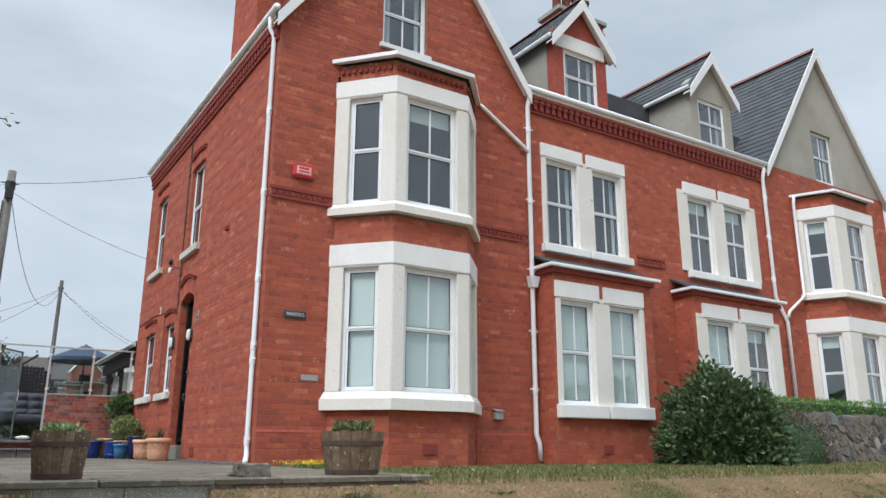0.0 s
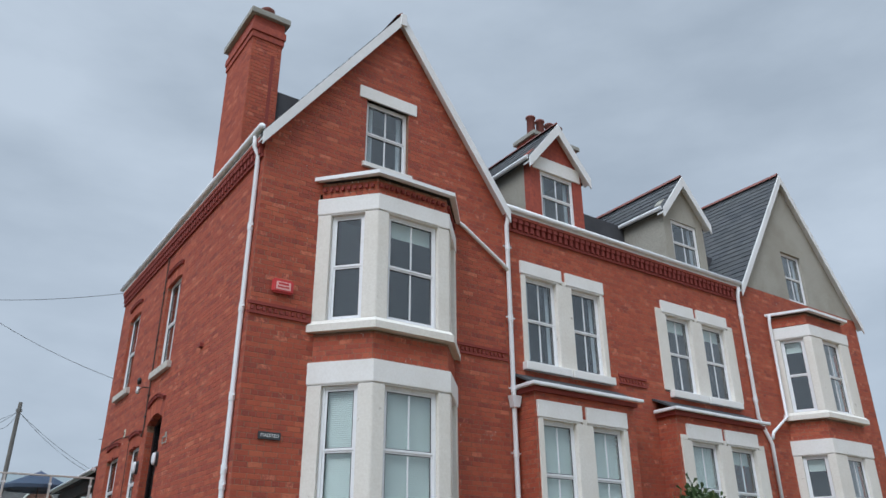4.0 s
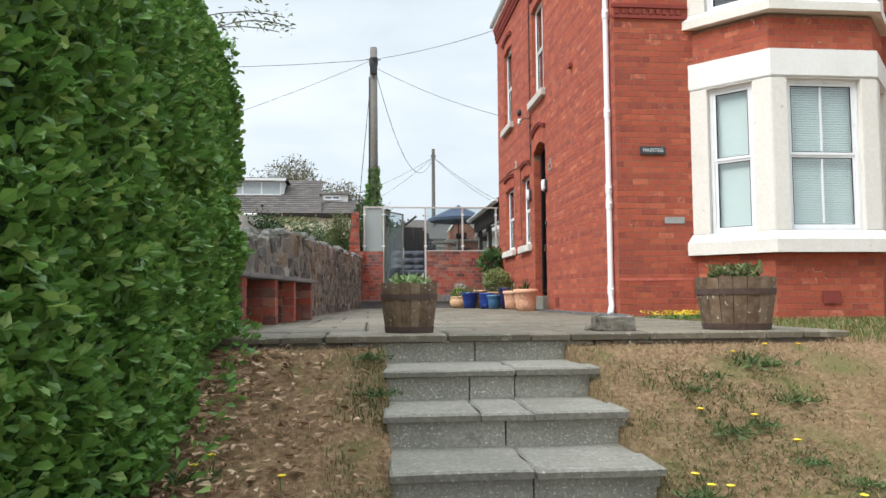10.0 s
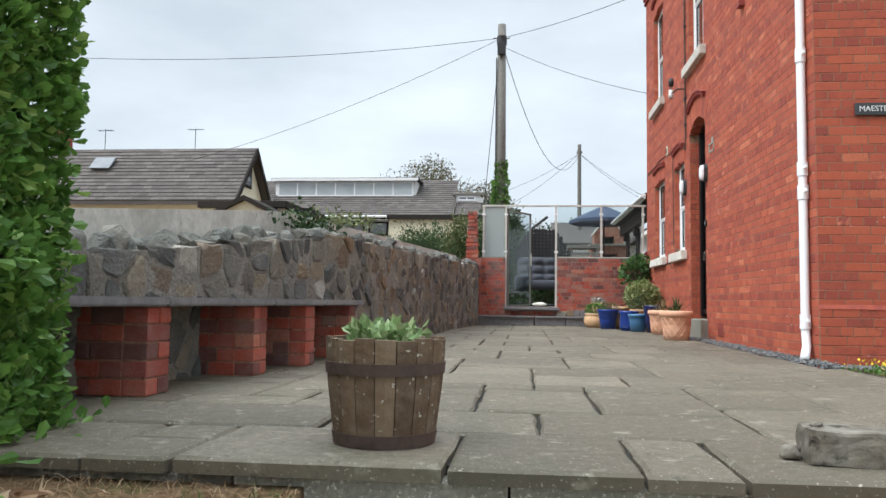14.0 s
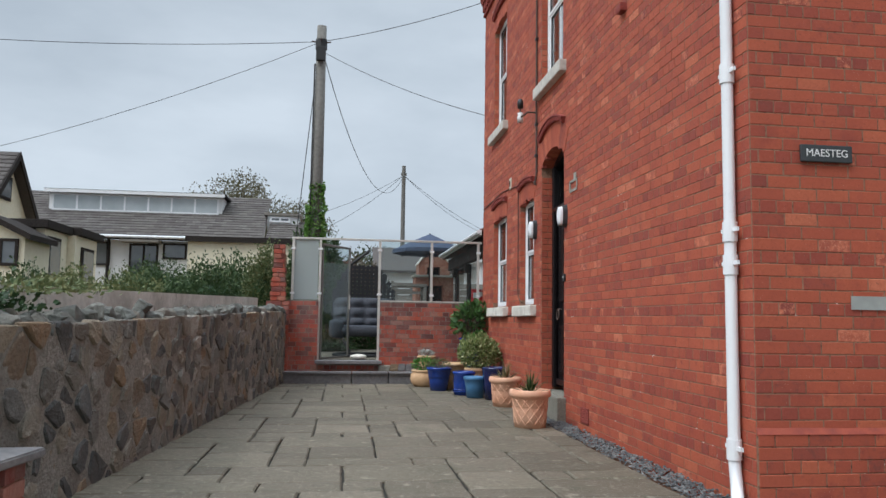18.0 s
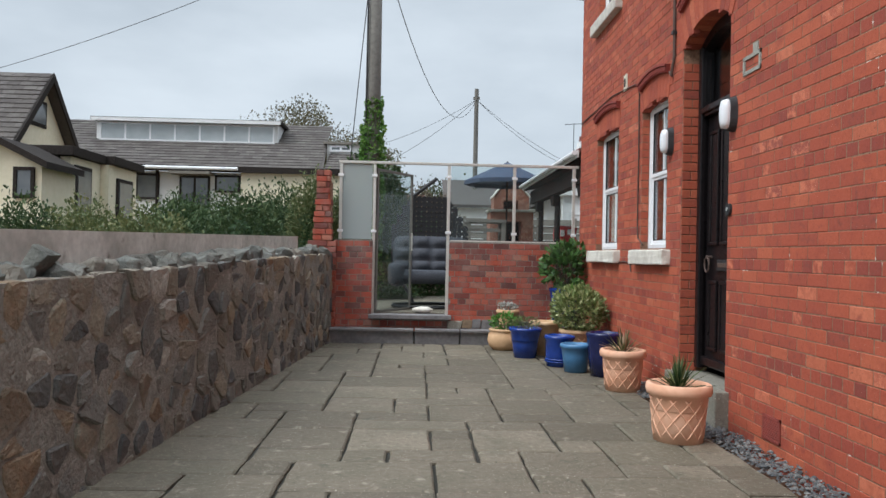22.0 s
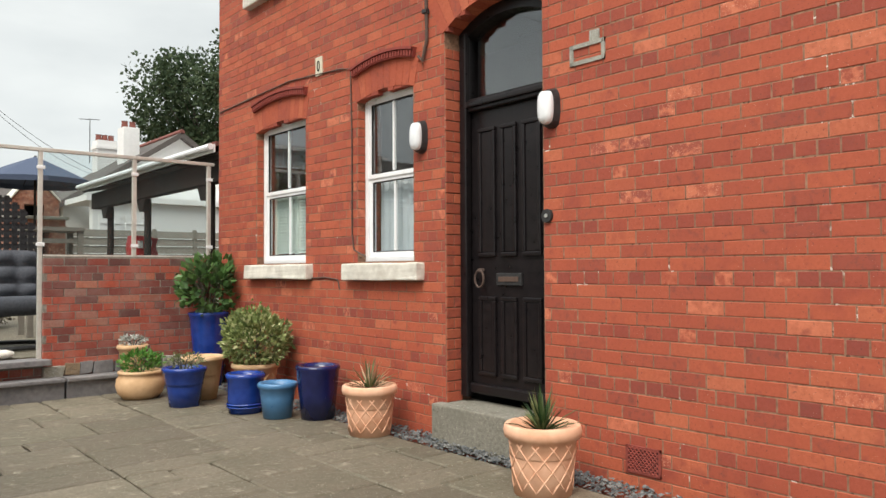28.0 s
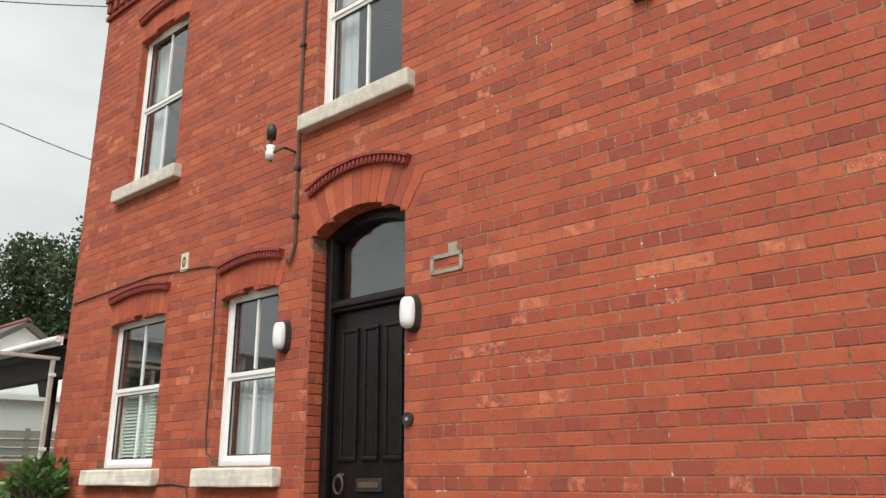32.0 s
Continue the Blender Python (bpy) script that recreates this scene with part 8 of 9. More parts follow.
def screen():
    st = thing("terrace_steps", "two low slate steps to the back terrace", "steps", kind="structure")
    for a, b in ((-3.3, -2.2), (-2.18, -1.6), (-1.58, 0.0)):
        part("kerb_stone", boxes((a, b, 8.44, 8.62, -0.05, 0.155), bevel=0.008), "kerb_slate", st)
        part("tread", boxes((a, b, 8.40, 8.64, 0.155, 0.19), bevel=0.008), "kerb_slate", st)
    part("threshold", boxes((-2.8, -1.7, 8.52, 8.8, 0.31, 0.365), bevel=0.008), "kerb_slate", st)
    q, x = random.Random(52), -1.75
    while x < -0.1:
        w = q.uniform(0.07, 0.19)
        ob = part("cobble", lumpy(w, 0.06, q.uniform(0.10, 0.13), int(x * 50) + 90, 0.3), q.choice(("kerb_slate", "rubble_piece", "riser")), st)
        ob.location = (x + w / 2, 8.625, 0.19)
        x += w + 0.006
    w = tagged(part("wall_dwarf", boxes((-3.28, -2.77, SY - 0.005, SY + 0.2, 0.0, 1.335), (-1.74, 0.0, SY - 0.005, SY + 0.2, 0.0, 1.335), (-2.77, -1.74, SY - 0.005, SY + 0.2, 0.0, 0.31)), "lime"), "patchy red brick dwarf wall under the glass", "wall", kind="structure")
    block = lambda z: [(-2.765, -1.745)] if z > 0.31 else []
    brickwork(w, brick_rects(-3.28, 0.0, 0.19, 1.34, block, 14), lambda u, v, o: (u, SY - 0.005 - o, v), lambda u, v: u > -1.74, 200, "brick_worn", "brick_worn_rest")
    part("coping", boxes((-3.28, -2.77, SY - 0.005, SY + 0.2, 1.335, 1.352), (-1.74, 0.0, SY - 0.005, SY + 0.2, 1.335, 1.352)), "lime", w)
    # broken brick pier at the end of the stone wall
    pr = thing("brick_pier", "crumbling red brick pier at the wall end", "pier", (-3.38, 8.62, 0.0))
    r = random.Random(6)
    z = 0.0
    while z < 2.22:
        w0 = 0.24 if z < 1.25 else 0.19 - 0.05 * (z - 1.25) - r.uniform(0, 0.02)
        cut = r.uniform(0.3, 0.7)
        for a, b in ((-w0, -w0 + 2 * w0 * cut), (-w0 + 2 * w0 * cut, w0 - 0.1)):
            part("brick", boxes((a + 0.004, b - 0.004, -0.05 + r.uniform(-0.01, 0.01), 0.16, z + 0.005, z + 0.074), bevel=0.006), "brick_worn", pr)
        z += 0.078
    part("core", boxes((-0.13, 0.06, -0.03, 0.15, 0, 2.1)), "mortar", pr)
    # glass screen
    s = thing("glass_screen", "glass wind screen with steel posts and an open gate", "screen", (-1.6, SY + 0.08, 0.0))
    ox = 1.6
    for x, z0 in ((-3.21, 1.30), (-2.76, 0.36), (-1.76, 0.36), (-0.87, 1.33), (-0.06, 1.33)):
        post = part("post", boxes((x + ox - 0.02, x + ox + 0.02, -0.02, 0.02, z0, 2.38), bevel=0.004), "steel", s)
        for z in (1.45, 2.2):
            part("clamp", boxes((x + ox - 0.038, x + ox + 0.038, -0.03, -0.018, z, z + 0.035), bevel=0.004), "upvc", post)
    part("top_rail", boxes((-3.24 + ox, 0.0 + ox, -0.025, 0.025, 2.375, 2.41), bevel=0.005), "steel", s)
    for a, b, m, lb in ((-3.19, -2.79, "frosted", "frosted glass pane"), (-1.73, -0.9, "screen_glass", "clear glass pane"), (-0.84, -0.09, "screen_glass", "clear glass pane")):
        g = part("pane", boxes((a + ox, b + ox, -0.005, 0.005, 1.36, 2.37)), m, s, lb)
        g.visible_shadow = False
    part("bottom_rail", boxes((-1.73 + ox, -0.09 + ox, -0.008, 0.008, 1.345, 1.37)), "steel", s)
    # gate, swung inward
    g = thing("glass_gate", "open glass gate with a steel frame", "gate", (-2.73, SY + 0.1, 0.37), 58)
    part("gate_frame", boxes((0, 0.035, -0.015, 0.015, 0, 1.95), (0.86, 0.895, -0.015, 0.015, 0, 1.95), (0.035, 0.86, -0.015, 0.015, 1.915, 1.95), (0.035, 0.86, -0.015, 0.015, 0, 0.035), bevel=0.003), "steel_dark", g)
    part("pane", boxes((0.035, 0.86, -0.004, 0.004, 0.035, 1.915)), "screen_glass", g, "clear glass pane").visible_shadow = False
    part("handle", tube([(0.83, -0.05, 0.85), (0.83, -0.05, 1.1)], 0.01, 8), "steel", g)
    st = thing("door_stop_stone", "smooth white stone holding the gate open", "stone", (-2.08, 8.86, 0.375))
    bm = bmesh.new()
    bmesh.ops.create_icosphere(bm, subdivisions=3, radius=1)
    for v in bm.verts:
        v.co = Vector((v.co.x * 0.14, v.co.y * 0.09, max(0, 0.04 + v.co.z * 0.045))) * (1 + 0.1 * noise.noise(v.co * 2))
    part("stone", bm, "sill_paint", st, "", True)


screen()
tagged(part("back_terrace", boxes((-4.5, 0.0, 8.86, 21.4, 0.1, 0.372), (0.0, 7.5, 8.62, 21.4, 0.1, 0.372)), "paving"), "paved back terrace behind the screen", "terrace", kind="structure")


def rounded_block(sx, sy, sz, bev):
    bm = bmesh.new()
    box(bm, -sx / 2, sx / 2, -sy / 2, sy / 2, 0, sz, bev)
    return bm


def tufted(w, h, deep, nx, nz):
    """A cushion with buttons pressed in."""
    bm = bmesh.new()
    N, K = nx * 6, nz * 6
    rows = []
    for j in range(K + 1):
        row = []
        for i in range(N + 1):
            u, v = i / N, j / K
            puff = (abs(math.sin(math.pi * u * nx)) * abs(math.sin(math.pi * v * nz))) ** 0.5
            edge = min(1, 8 * min(u, 1 - u)) * min(1, 8 * min(v, 1 - v))
            row.append(bm.verts.new(((u - 0.5) * w, -deep * (0.35 + 0.65 * puff) * (0.4 + 0.6 * edge), v * h)))
        rows.append(row)
    for a, b in zip(rows, rows[1:]):
        for i in range(N):
            bm.faces.new((a[i], a[i + 1], b[i + 1], b[i]))
    ext = bmesh.ops.extrude_face_region(bm, geom=bm.faces[:])
    for v in [e for e in ext["geom"] if isinstance(e, bmesh.types.BMVert)]:
        v.co.y = 0.05
    return bm


M["oven_brick"] = material("oven_brick", [(0.3, (0.16, 0.06, 0.042)), (0.5, (0.28, 0.10, 0.06)), (0.7, (0.40, 0.22, 0.15))], 16, 3.0, (0.42, 0.32, 0.25), 0.4, 0.9, bump=0.5)


def back_things():
    Z = 0.375
    s = thing("swing_seat", "grey cushioned hanging swing seat in black rattan", "swing seat", (-1.93, 9.95, Z), 8)
    part("seat_cushion", rounded_block(1.15, 0.6, 0.2, 0.08), "cushion", s, "dark grey padded cushion", True).location = (0, -0.1, 0.36)
    c = part("back_cushion", tufted(1.15, 0.6, 0.13, 4, 3), "cushion", s, "grey button-tufted cushion", True)
    c.matrix_basis = pose(0, 0.16, 0.5, -18)
    for x in (-0.56, 0.56):
        part("arm_cushion", rounded_block(0.2, 0.66, 0.34, 0.08), "cushion", s, "", True).location = (x, -0.08, 0.32)
    part("base_ring", tube([(0.6 * math.cos(a), 0.45 * math.sin(a) - 0.05, 0.03) for a in [2 * math.pi * k / 28 for k in range(29)]], 0.025, 8), "black_metal", s)
    bm = bmesh.new()
    for i in range(15):
        for j in range(18):
            x, z = -0.6 + i * 0.08, 0.42 + j * 0.075
            if (x + 0.04) ** 2 / 0.36 + max(0.0, z - 0.95) ** 2 / 0.55 > 1:
                continue
            y = 0.36 - 0.22 * (x + 0.04) ** 2
            box(bm, x, x + 0.08, y, y + 0.02, z, z + 0.052)
            box(bm, x, x + 0.055, y - 0.006, y + 0.014, z + 0.052, z + 0.075)
    part("rattan_shell", bm, "rattan", s, "open black rattan weave")
    part("hanger_arc", tube([(-0.2, 0.5, 0.0), (-0.5, 0.6, 0.6), (-0.5, 0.6, 1.2), (-0.25, 0.5, 1.7), (0.1, 0.35, 1.98)], 0.03, 10), "black_metal", s, "curved black steel hanger")
    # parasol
    u = thing("parasol", "open navy blue garden parasol on a pole", "parasol", (0.12, 17.8, Z))
    part("pole", tube([(0, 0, 0), (0, 0, 3.21)], 0.025, 10), "timber_dark", u)
    n = 8
    for k in range(n):
        a0, a1 = 2 * math.pi * k / n, 2 * math.pi * (k + 1) / n
        bm = bmesh.new()
        top = bm.verts.new((0, 0, 3.2))
        m0, m1 = [bm.verts.new((0.5 * math.cos(a), 0.5 * math.sin(a), 2.98)) for a in (a0, a1)]
        e0, e1 = [bm.verts.new((1.1 * math.cos(a), 1.1 * math.sin(a), 2.7)) for a in (a0, a1)]
        em = bm.verts.new((1.03 * math.cos((a0 + a1) / 2), 1.03 * math.sin((a0 + a1) / 2), 2.71))
        v0, v1 = [bm.verts.new((1.1 * math.cos(a), 1.1 * math.sin(a), 2.6)) for a in (a0, a1)]
        vm = bm.verts.new((1.03 * math.cos((a0 + a1) / 2), 1.03 * math.sin((a0 + a1) / 2), 2.6))
        for q in ((top, m0, m1), (m0, e0, em), (m0, em, m1), (m1, em, e1), (e0, v0, vm, em), (em, vm, v1, e1)):
            bm.faces.new(q)
        part("canopy_panel", bm, "fabric_navy", u)
        part("rib", tube([(0, 0, 3.16), (1.09 * math.cos(a0), 1.09 * math.sin(a0), 2.69)], 0.008, 5), "timber_dark", u)
    # brick oven
    o = thing("brick_oven", "red brick outdoor pizza oven with a short flue", "oven", (0.42, 19.4, Z))
    o.scale = (1.18, 1.18, 1.16)
    part("base", boxes((-0.5, -0.22, -0.3, 0.5, 0, 1.72), (0.22, 0.5, -0.3, 0.5, 0, 1.72), (-0.22, 0.22, -0.3, 0.5, 1.5, 1.72), (-0.22, 0.22, -0.3, 0.5, 0, 0.9), bevel=0.01), "oven_brick", o)
    # near-black panels close both oven openings, their inner shade painted on
    part("log_store", boxes((-0.22, 0.22, 0.1, 0.15, 0.9, 1.5)), "dark_gap", o, "near-black panel painted as the shade in the opening")
    part("shelf", boxes((-0.55, 0.55, -0.36, 0.5, 1.72, 1.78), bevel=0.01), "concrete", o)
    part("upper", boxes((-0.41, -0.19, -0.2, 0.5, 1.78, 2.08), (0.15, 0.41, -0.2, 0.5, 1.78, 2.08), (-0.19, 0.15, -0.2, 0.5, 2.0, 2.08)), "oven_brick", o)
    part("mouth", boxes((-0.19, 0.15, 0.2, 0.25, 1.78, 2.0)), "dark_gap", o, "near-black panel painted as the dark inside of the oven mouth")
    part("shoulder", prism(bmesh.new(), [(-0.41, -0.2, 2.08), (0.41, -0.2, 2.08), (0.17, -0.2, 2.33), (-0.21, -0.2, 2.33)], (0, 0.7, 0)), "oven_brick", o)
    for a, b in (((-0.43, 2.07), (-0.22, 2.34)), ((0.43, 2.07), (0.18, 2.34))):
        part("coping", prism(bmesh.new(), [(a[0], -0.23, a[1]), (b[0], -0.23, b[1]), (b[0], -0.23, b[1] + 0.04), (a[0], -0.23, a[1] + 0.04)], (0, 0.76, 0)), "sill_paint", o)
    part("flue", boxes((-0.19, 0.15, 0.0, 0.3, 2.33, 2.62)), "oven_brick", o)
    # table and chairs
    t = thing("garden_table", "tall grey wooden slatted garden bar table", "table", (-1.0, 11.6, Z))
    part("top", boxes(*[(-0.34, 0.34, -0.3 + 0.1 * k, -0.21 + 0.1 * k, 1.36, 1.41) for k in range(6)]), "timber_grey", t)
    for x in (-0.33, 0.26):
        for y in (-0.28, 0.22):
            part("leg", boxes((x, x + 0.07, y, y + 0.06, 0, 1.36)), "timber_grey", t)
    for z in (0.75, 1.2):
        part("stretcher", boxes((-0.27, 0.27, -0.26, -0.23, z, z + 0.06)), "timber_grey", t)
    ch = thing("garden_chair", "grey wooden slatted garden chair", "chair", (0.75, 15.0, Z), 100, "chairs round the garden table")
    part("seat", boxes(*[(-0.25, 0.25, -0.25 + 0.1 * k, -0.16 + 0.1 * k, 0.4, 0.425) for k in range(5)]), "timber_grey", ch)
    part("backrest", boxes(*[(-0.22 + 0.09 * k, -0.15 + 0.09 * k, 0.24, 0.265, 0.45, 0.95) for k in range(5)], (-0.25, 0.25, 0.235, 0.27, 0.93, 1.0)), "timber_grey", ch)
    for x in (-0.25, 0.2):
        for y in (-0.25, 0.22):
            part("leg", boxes((x, x + 0.05, y, y + 0.05, 0, 0.62 if y < 0 else 1.0)), "timber_grey", ch)
        part("armrest", boxes((x - 0.01, x + 0.06, -0.28, 0.25, 0.62, 0.65)), "timber_grey", ch)
    copy_thing(ch, pose(-1.55, 14.7, Z, 0, 0, -80))
    # red bag
    b = thing("red_cushion", "red and white patterned cushion on the wall", "cushion", (0.72, 13.2, 1.275))
    part("cover", lumpy(0.42, 0.3, 0.5, 4, 0.25), "red_plastic", b, "", True)
    part("pattern", boxes((-0.12, -0.05, -0.2, -0.14, 0.3, 0.42), (0.02, 0.09, -0.2, -0.14, 0.34, 0.44)), "white_paint", b, "white floral patches")
    sup = thing("side_table", "small dark garden side table", "table", (0.72, 13.2, Z))
    part("top", tube([(0, 0, 0.865), (0, 0, 0.9)], 0.28, 20), "timber_dark", sup)
    part("leg", tube([(0, 0, 0), (0, 0, 0.87)], 0.04, 10), "timber_dark", sup)
    # veranda
    v = thing("veranda", "lean-to veranda with dark posts and a white gutter", "veranda", (0.1, 10.8, Z))
    for y, q in ((-1.38, 0.055), (0.8, 0.05), (2.5, 0.05)):
        post = part("post", tube([(0.16, y, 0), (0.16, y, 1.86)], q, 12), "timber_dark", v)
        part("bracket", prism(bmesh.new(), [(0.06, y - 0.18, 1.86), (0.06, y + 0.18, 1.86), (0.06, y + 0.07, 1.68), (0.06, y - 0.07, 1.68)], (0.08, 0, 0)), "timber_dark", post)
    part("beam", boxes((0.03, 0.17, -2.15, 3.1, 1.86, 2.12), bevel=0.01), "timber_dark", v)
    part("roof_sheet", prism(bmesh.new(), [(-0.12, -2.15, 2.22), (-0.12, 3.1, 2.22), (3.2, 3.1, 2.85), (3.2, -2.15, 2.85)], (0, 0, 0.05)), "ridge_tile", v, "red-brown roof edge")
    part("fascia", boxes((-0.14, -0.12, -2.15, 3.1, 2.15, 2.24)), "white_paint", v)
    part("gutter", tube([(-0.175, -2.15, 2.21), (-0.175, 3.12, 2.21)], 0.035, 10), "upvc", v, "white plastic gutter")
    part("ceiling_boards", prism(bmesh.new(), [(-0.1, -2.15, 2.13), (-0.1, 3.1, 2.13), (3.2, 3.1, 2.76), (3.2, -2.15, 2.76)], (0, 0, 0.02)), "timber_dark", v)
    # timber fence
    f = thing("timber_fence", "weathered horizontal-board garden fence", "fence", (3.2, 20.9, Z))
    f.scale = (1.0, 1.0, 1.15)
    for k in range(9):
        x = -4.0 + k * 1.1
        part("fence_post", boxes((x, x + 0.09, -0.05, 0.05, 0, 1.7)), "timber_grey", f)
    for j in range(9):
        part("board", prism(bmesh.new(), [(-4.0, -0.05, 0.05 + j * 0.18), (5.0, -0.05, 0.05 + j * 0.18), (5.0, -0.02, 0.21 + j * 0.18), (-4.0, -0.02, 0.21 + j * 0.18)], (0, 0.02, 0)), "timber_grey", f)
    # shrubs inside the gate
    shrub((-3.0, 12.4, Z), 0.95, 2.45, 9500, 0.05, "leaf_shrub", 12, "climber", "tall leafy green climber at the terrace corner")
    shrub((-2.0, 13.8, Z), 0.9, 2.1, 9000, 0.035, "twig_brown", 13, "climber", "bare-stemmed climber over an arch")


back_things()


# ---- poles and wires ----
POLE = Vector((-2.97, 11.7, 7.25))


def poles():
    p = thing("telegraph_pole", "tall grey wooden telegraph pole wrapped in ivy", "telegraph pole", (-2.97, 11.7, 0.0))
    part("shaft", tube([(0, 0, 0), (0, 0, 4), (0, 0, 7.25)], [0.14, 0.12, 0.10], 14), "pole_wood", p, "", True)
    part("collar", tube([(0, 0, 6.75), (0, 0, 6.95)], 0.125, 14), "black_metal", p)
    for k in range(4):
        a = k * 1.57
        part("hook", tube([(0.1 * math.cos(a), 0.1 * math.sin(a), 6.9), (0.2 * math.cos(a), 0.2 * math.sin(a), 6.92)], 0.015, 6), "rust_hoop", p)
    part("junction", boxes((-0.1, 0.1, -0.2, -0.1, 6.45, 6.75), bevel=0.01), "black_metal", p)
    part("cable_guard", tube([(-0.13, -0.08, 0.5), (-0.12, -0.08, 6.4)], 0.018, 6), "wire", p)
    r = random.Random(5)
    pl = []
    for i in range(4200):
        z, a = r.uniform(0.3, 3.85), r.uniform(0, 6.28)
        q = (0.135 + 0.07 * noise.noise((z * 3, math.cos(a), math.sin(a)))) * (1.15 if z < 3.4 else 0.8)
        pl.append(((q * math.cos(a), q * math.sin(a), z), (math.cos(a), math.sin(a), -0.2)))
    tagged(part("ivy", leaf_mesh("ivy", pl, "leaf_hedge", 0.055, 0.5, 1.2, 0.1, -0.2, 7, True), "leaf_hedge", p, "green ivy leaves"), kind="stuff")
    p = thing("telegraph_pole", "distant wooden telegraph pole with insulators", "telegraph pole", (0.02, 27.2, 0.0))
    part("shaft", tube([(0, 0, 0), (0, 0, 7.5)], [0.11, 0.08], 10), "pole_wood", p)
    part("crossarm", boxes((-0.12, 0.12, -0.04, 0.04, 7.1, 7.2)), "pole_wood", p)
    w = lambda a, b, sag, rr, lb: part("strand", tube(sagging(a, b, sag, 20), rr, 5), "wire", thing("overhead_wire", lb, "wire"))
    top = Vector((-2.97, 11.7, 6.92))
    lb = "black overhead telephone wire from the pole"
    w(top, (-19.0, 11.0, 6.95), 0.5, 0.007, lb)
    w(top, (-12.5, 14.6, 4.4), 0.25, 0.006, lb)
    w(top, (2.0, 8.0, 7.4), 0.2, 0.007, lb)
    w(top - Vector((0, 0, 0.2)), (0.02, 8.62, 4.63), 0.12, 0.006, lb)
    w(top - Vector((0, 0, 0.1)), (0.02, 27.2, 7.1), 1.75, 0.009, lb)
    w(top - Vector((0.05, 0, 0.3)), (-3.4, 12.0, 2.6), -0.05, 0.009, "stay wire running down from the pole")
    for k, (x, z) in enumerate(((-6.5, 5.2), (-5.5, 4.4), (7.0, 4.6), (6.0, 5.0))):
        w((0.02, 27.2, 7.1), (x, 30 + k, z), 0.5, 0.008, "thin overhead wire from the distant pole")


poles()


# ---- bungalow over the wall ----
def far_window(parent, x0, x1, y, z0, z1, n=1, dark=False):
    fr = part("window", boxes((x0, x1, y - 0.05, y, z0, z0 + 0.06), (x0, x1, y - 0.05, y, z1 - 0.06, z1), *[(x0 + (x1 - x0 - 0.06) * k / n, x0 + (x1 - x0 - 0.06) * k / n + 0.06, y - 0.05, y, z0 + 0.06, z1 - 0.06) for k in range(n + 1)]), "timber_dark" if dark else "upvc", parent)
    for k in range(n):
        a, b = x0 + (x1 - x0 - 0.06) * k / n + 0.06, x0 + (x1 - x0 - 0.06) * (k + 1) / n
        part("pane", boxes((a, b, y - 0.03, y - 0.02, z0 + 0.06, z1 - 0.06)), "far_pane", fr, "window glass")
    return fr


M["far_pane"] = material("far_pane", [(0.3, (0.10, 0.11, 0.12)), (0.7, (0.16, 0.17, 0.18))], 2, 1, None, 0, 0.06, bump=0, spec=1.0)
M["net_pane"] = material("net_pane", [(0.3, (0.42, 0.46, 0.47)), (0.7, (0.52, 0.56, 0.57))], 2, 1, None, 0, 0.15, bump=0, spec=0.8)


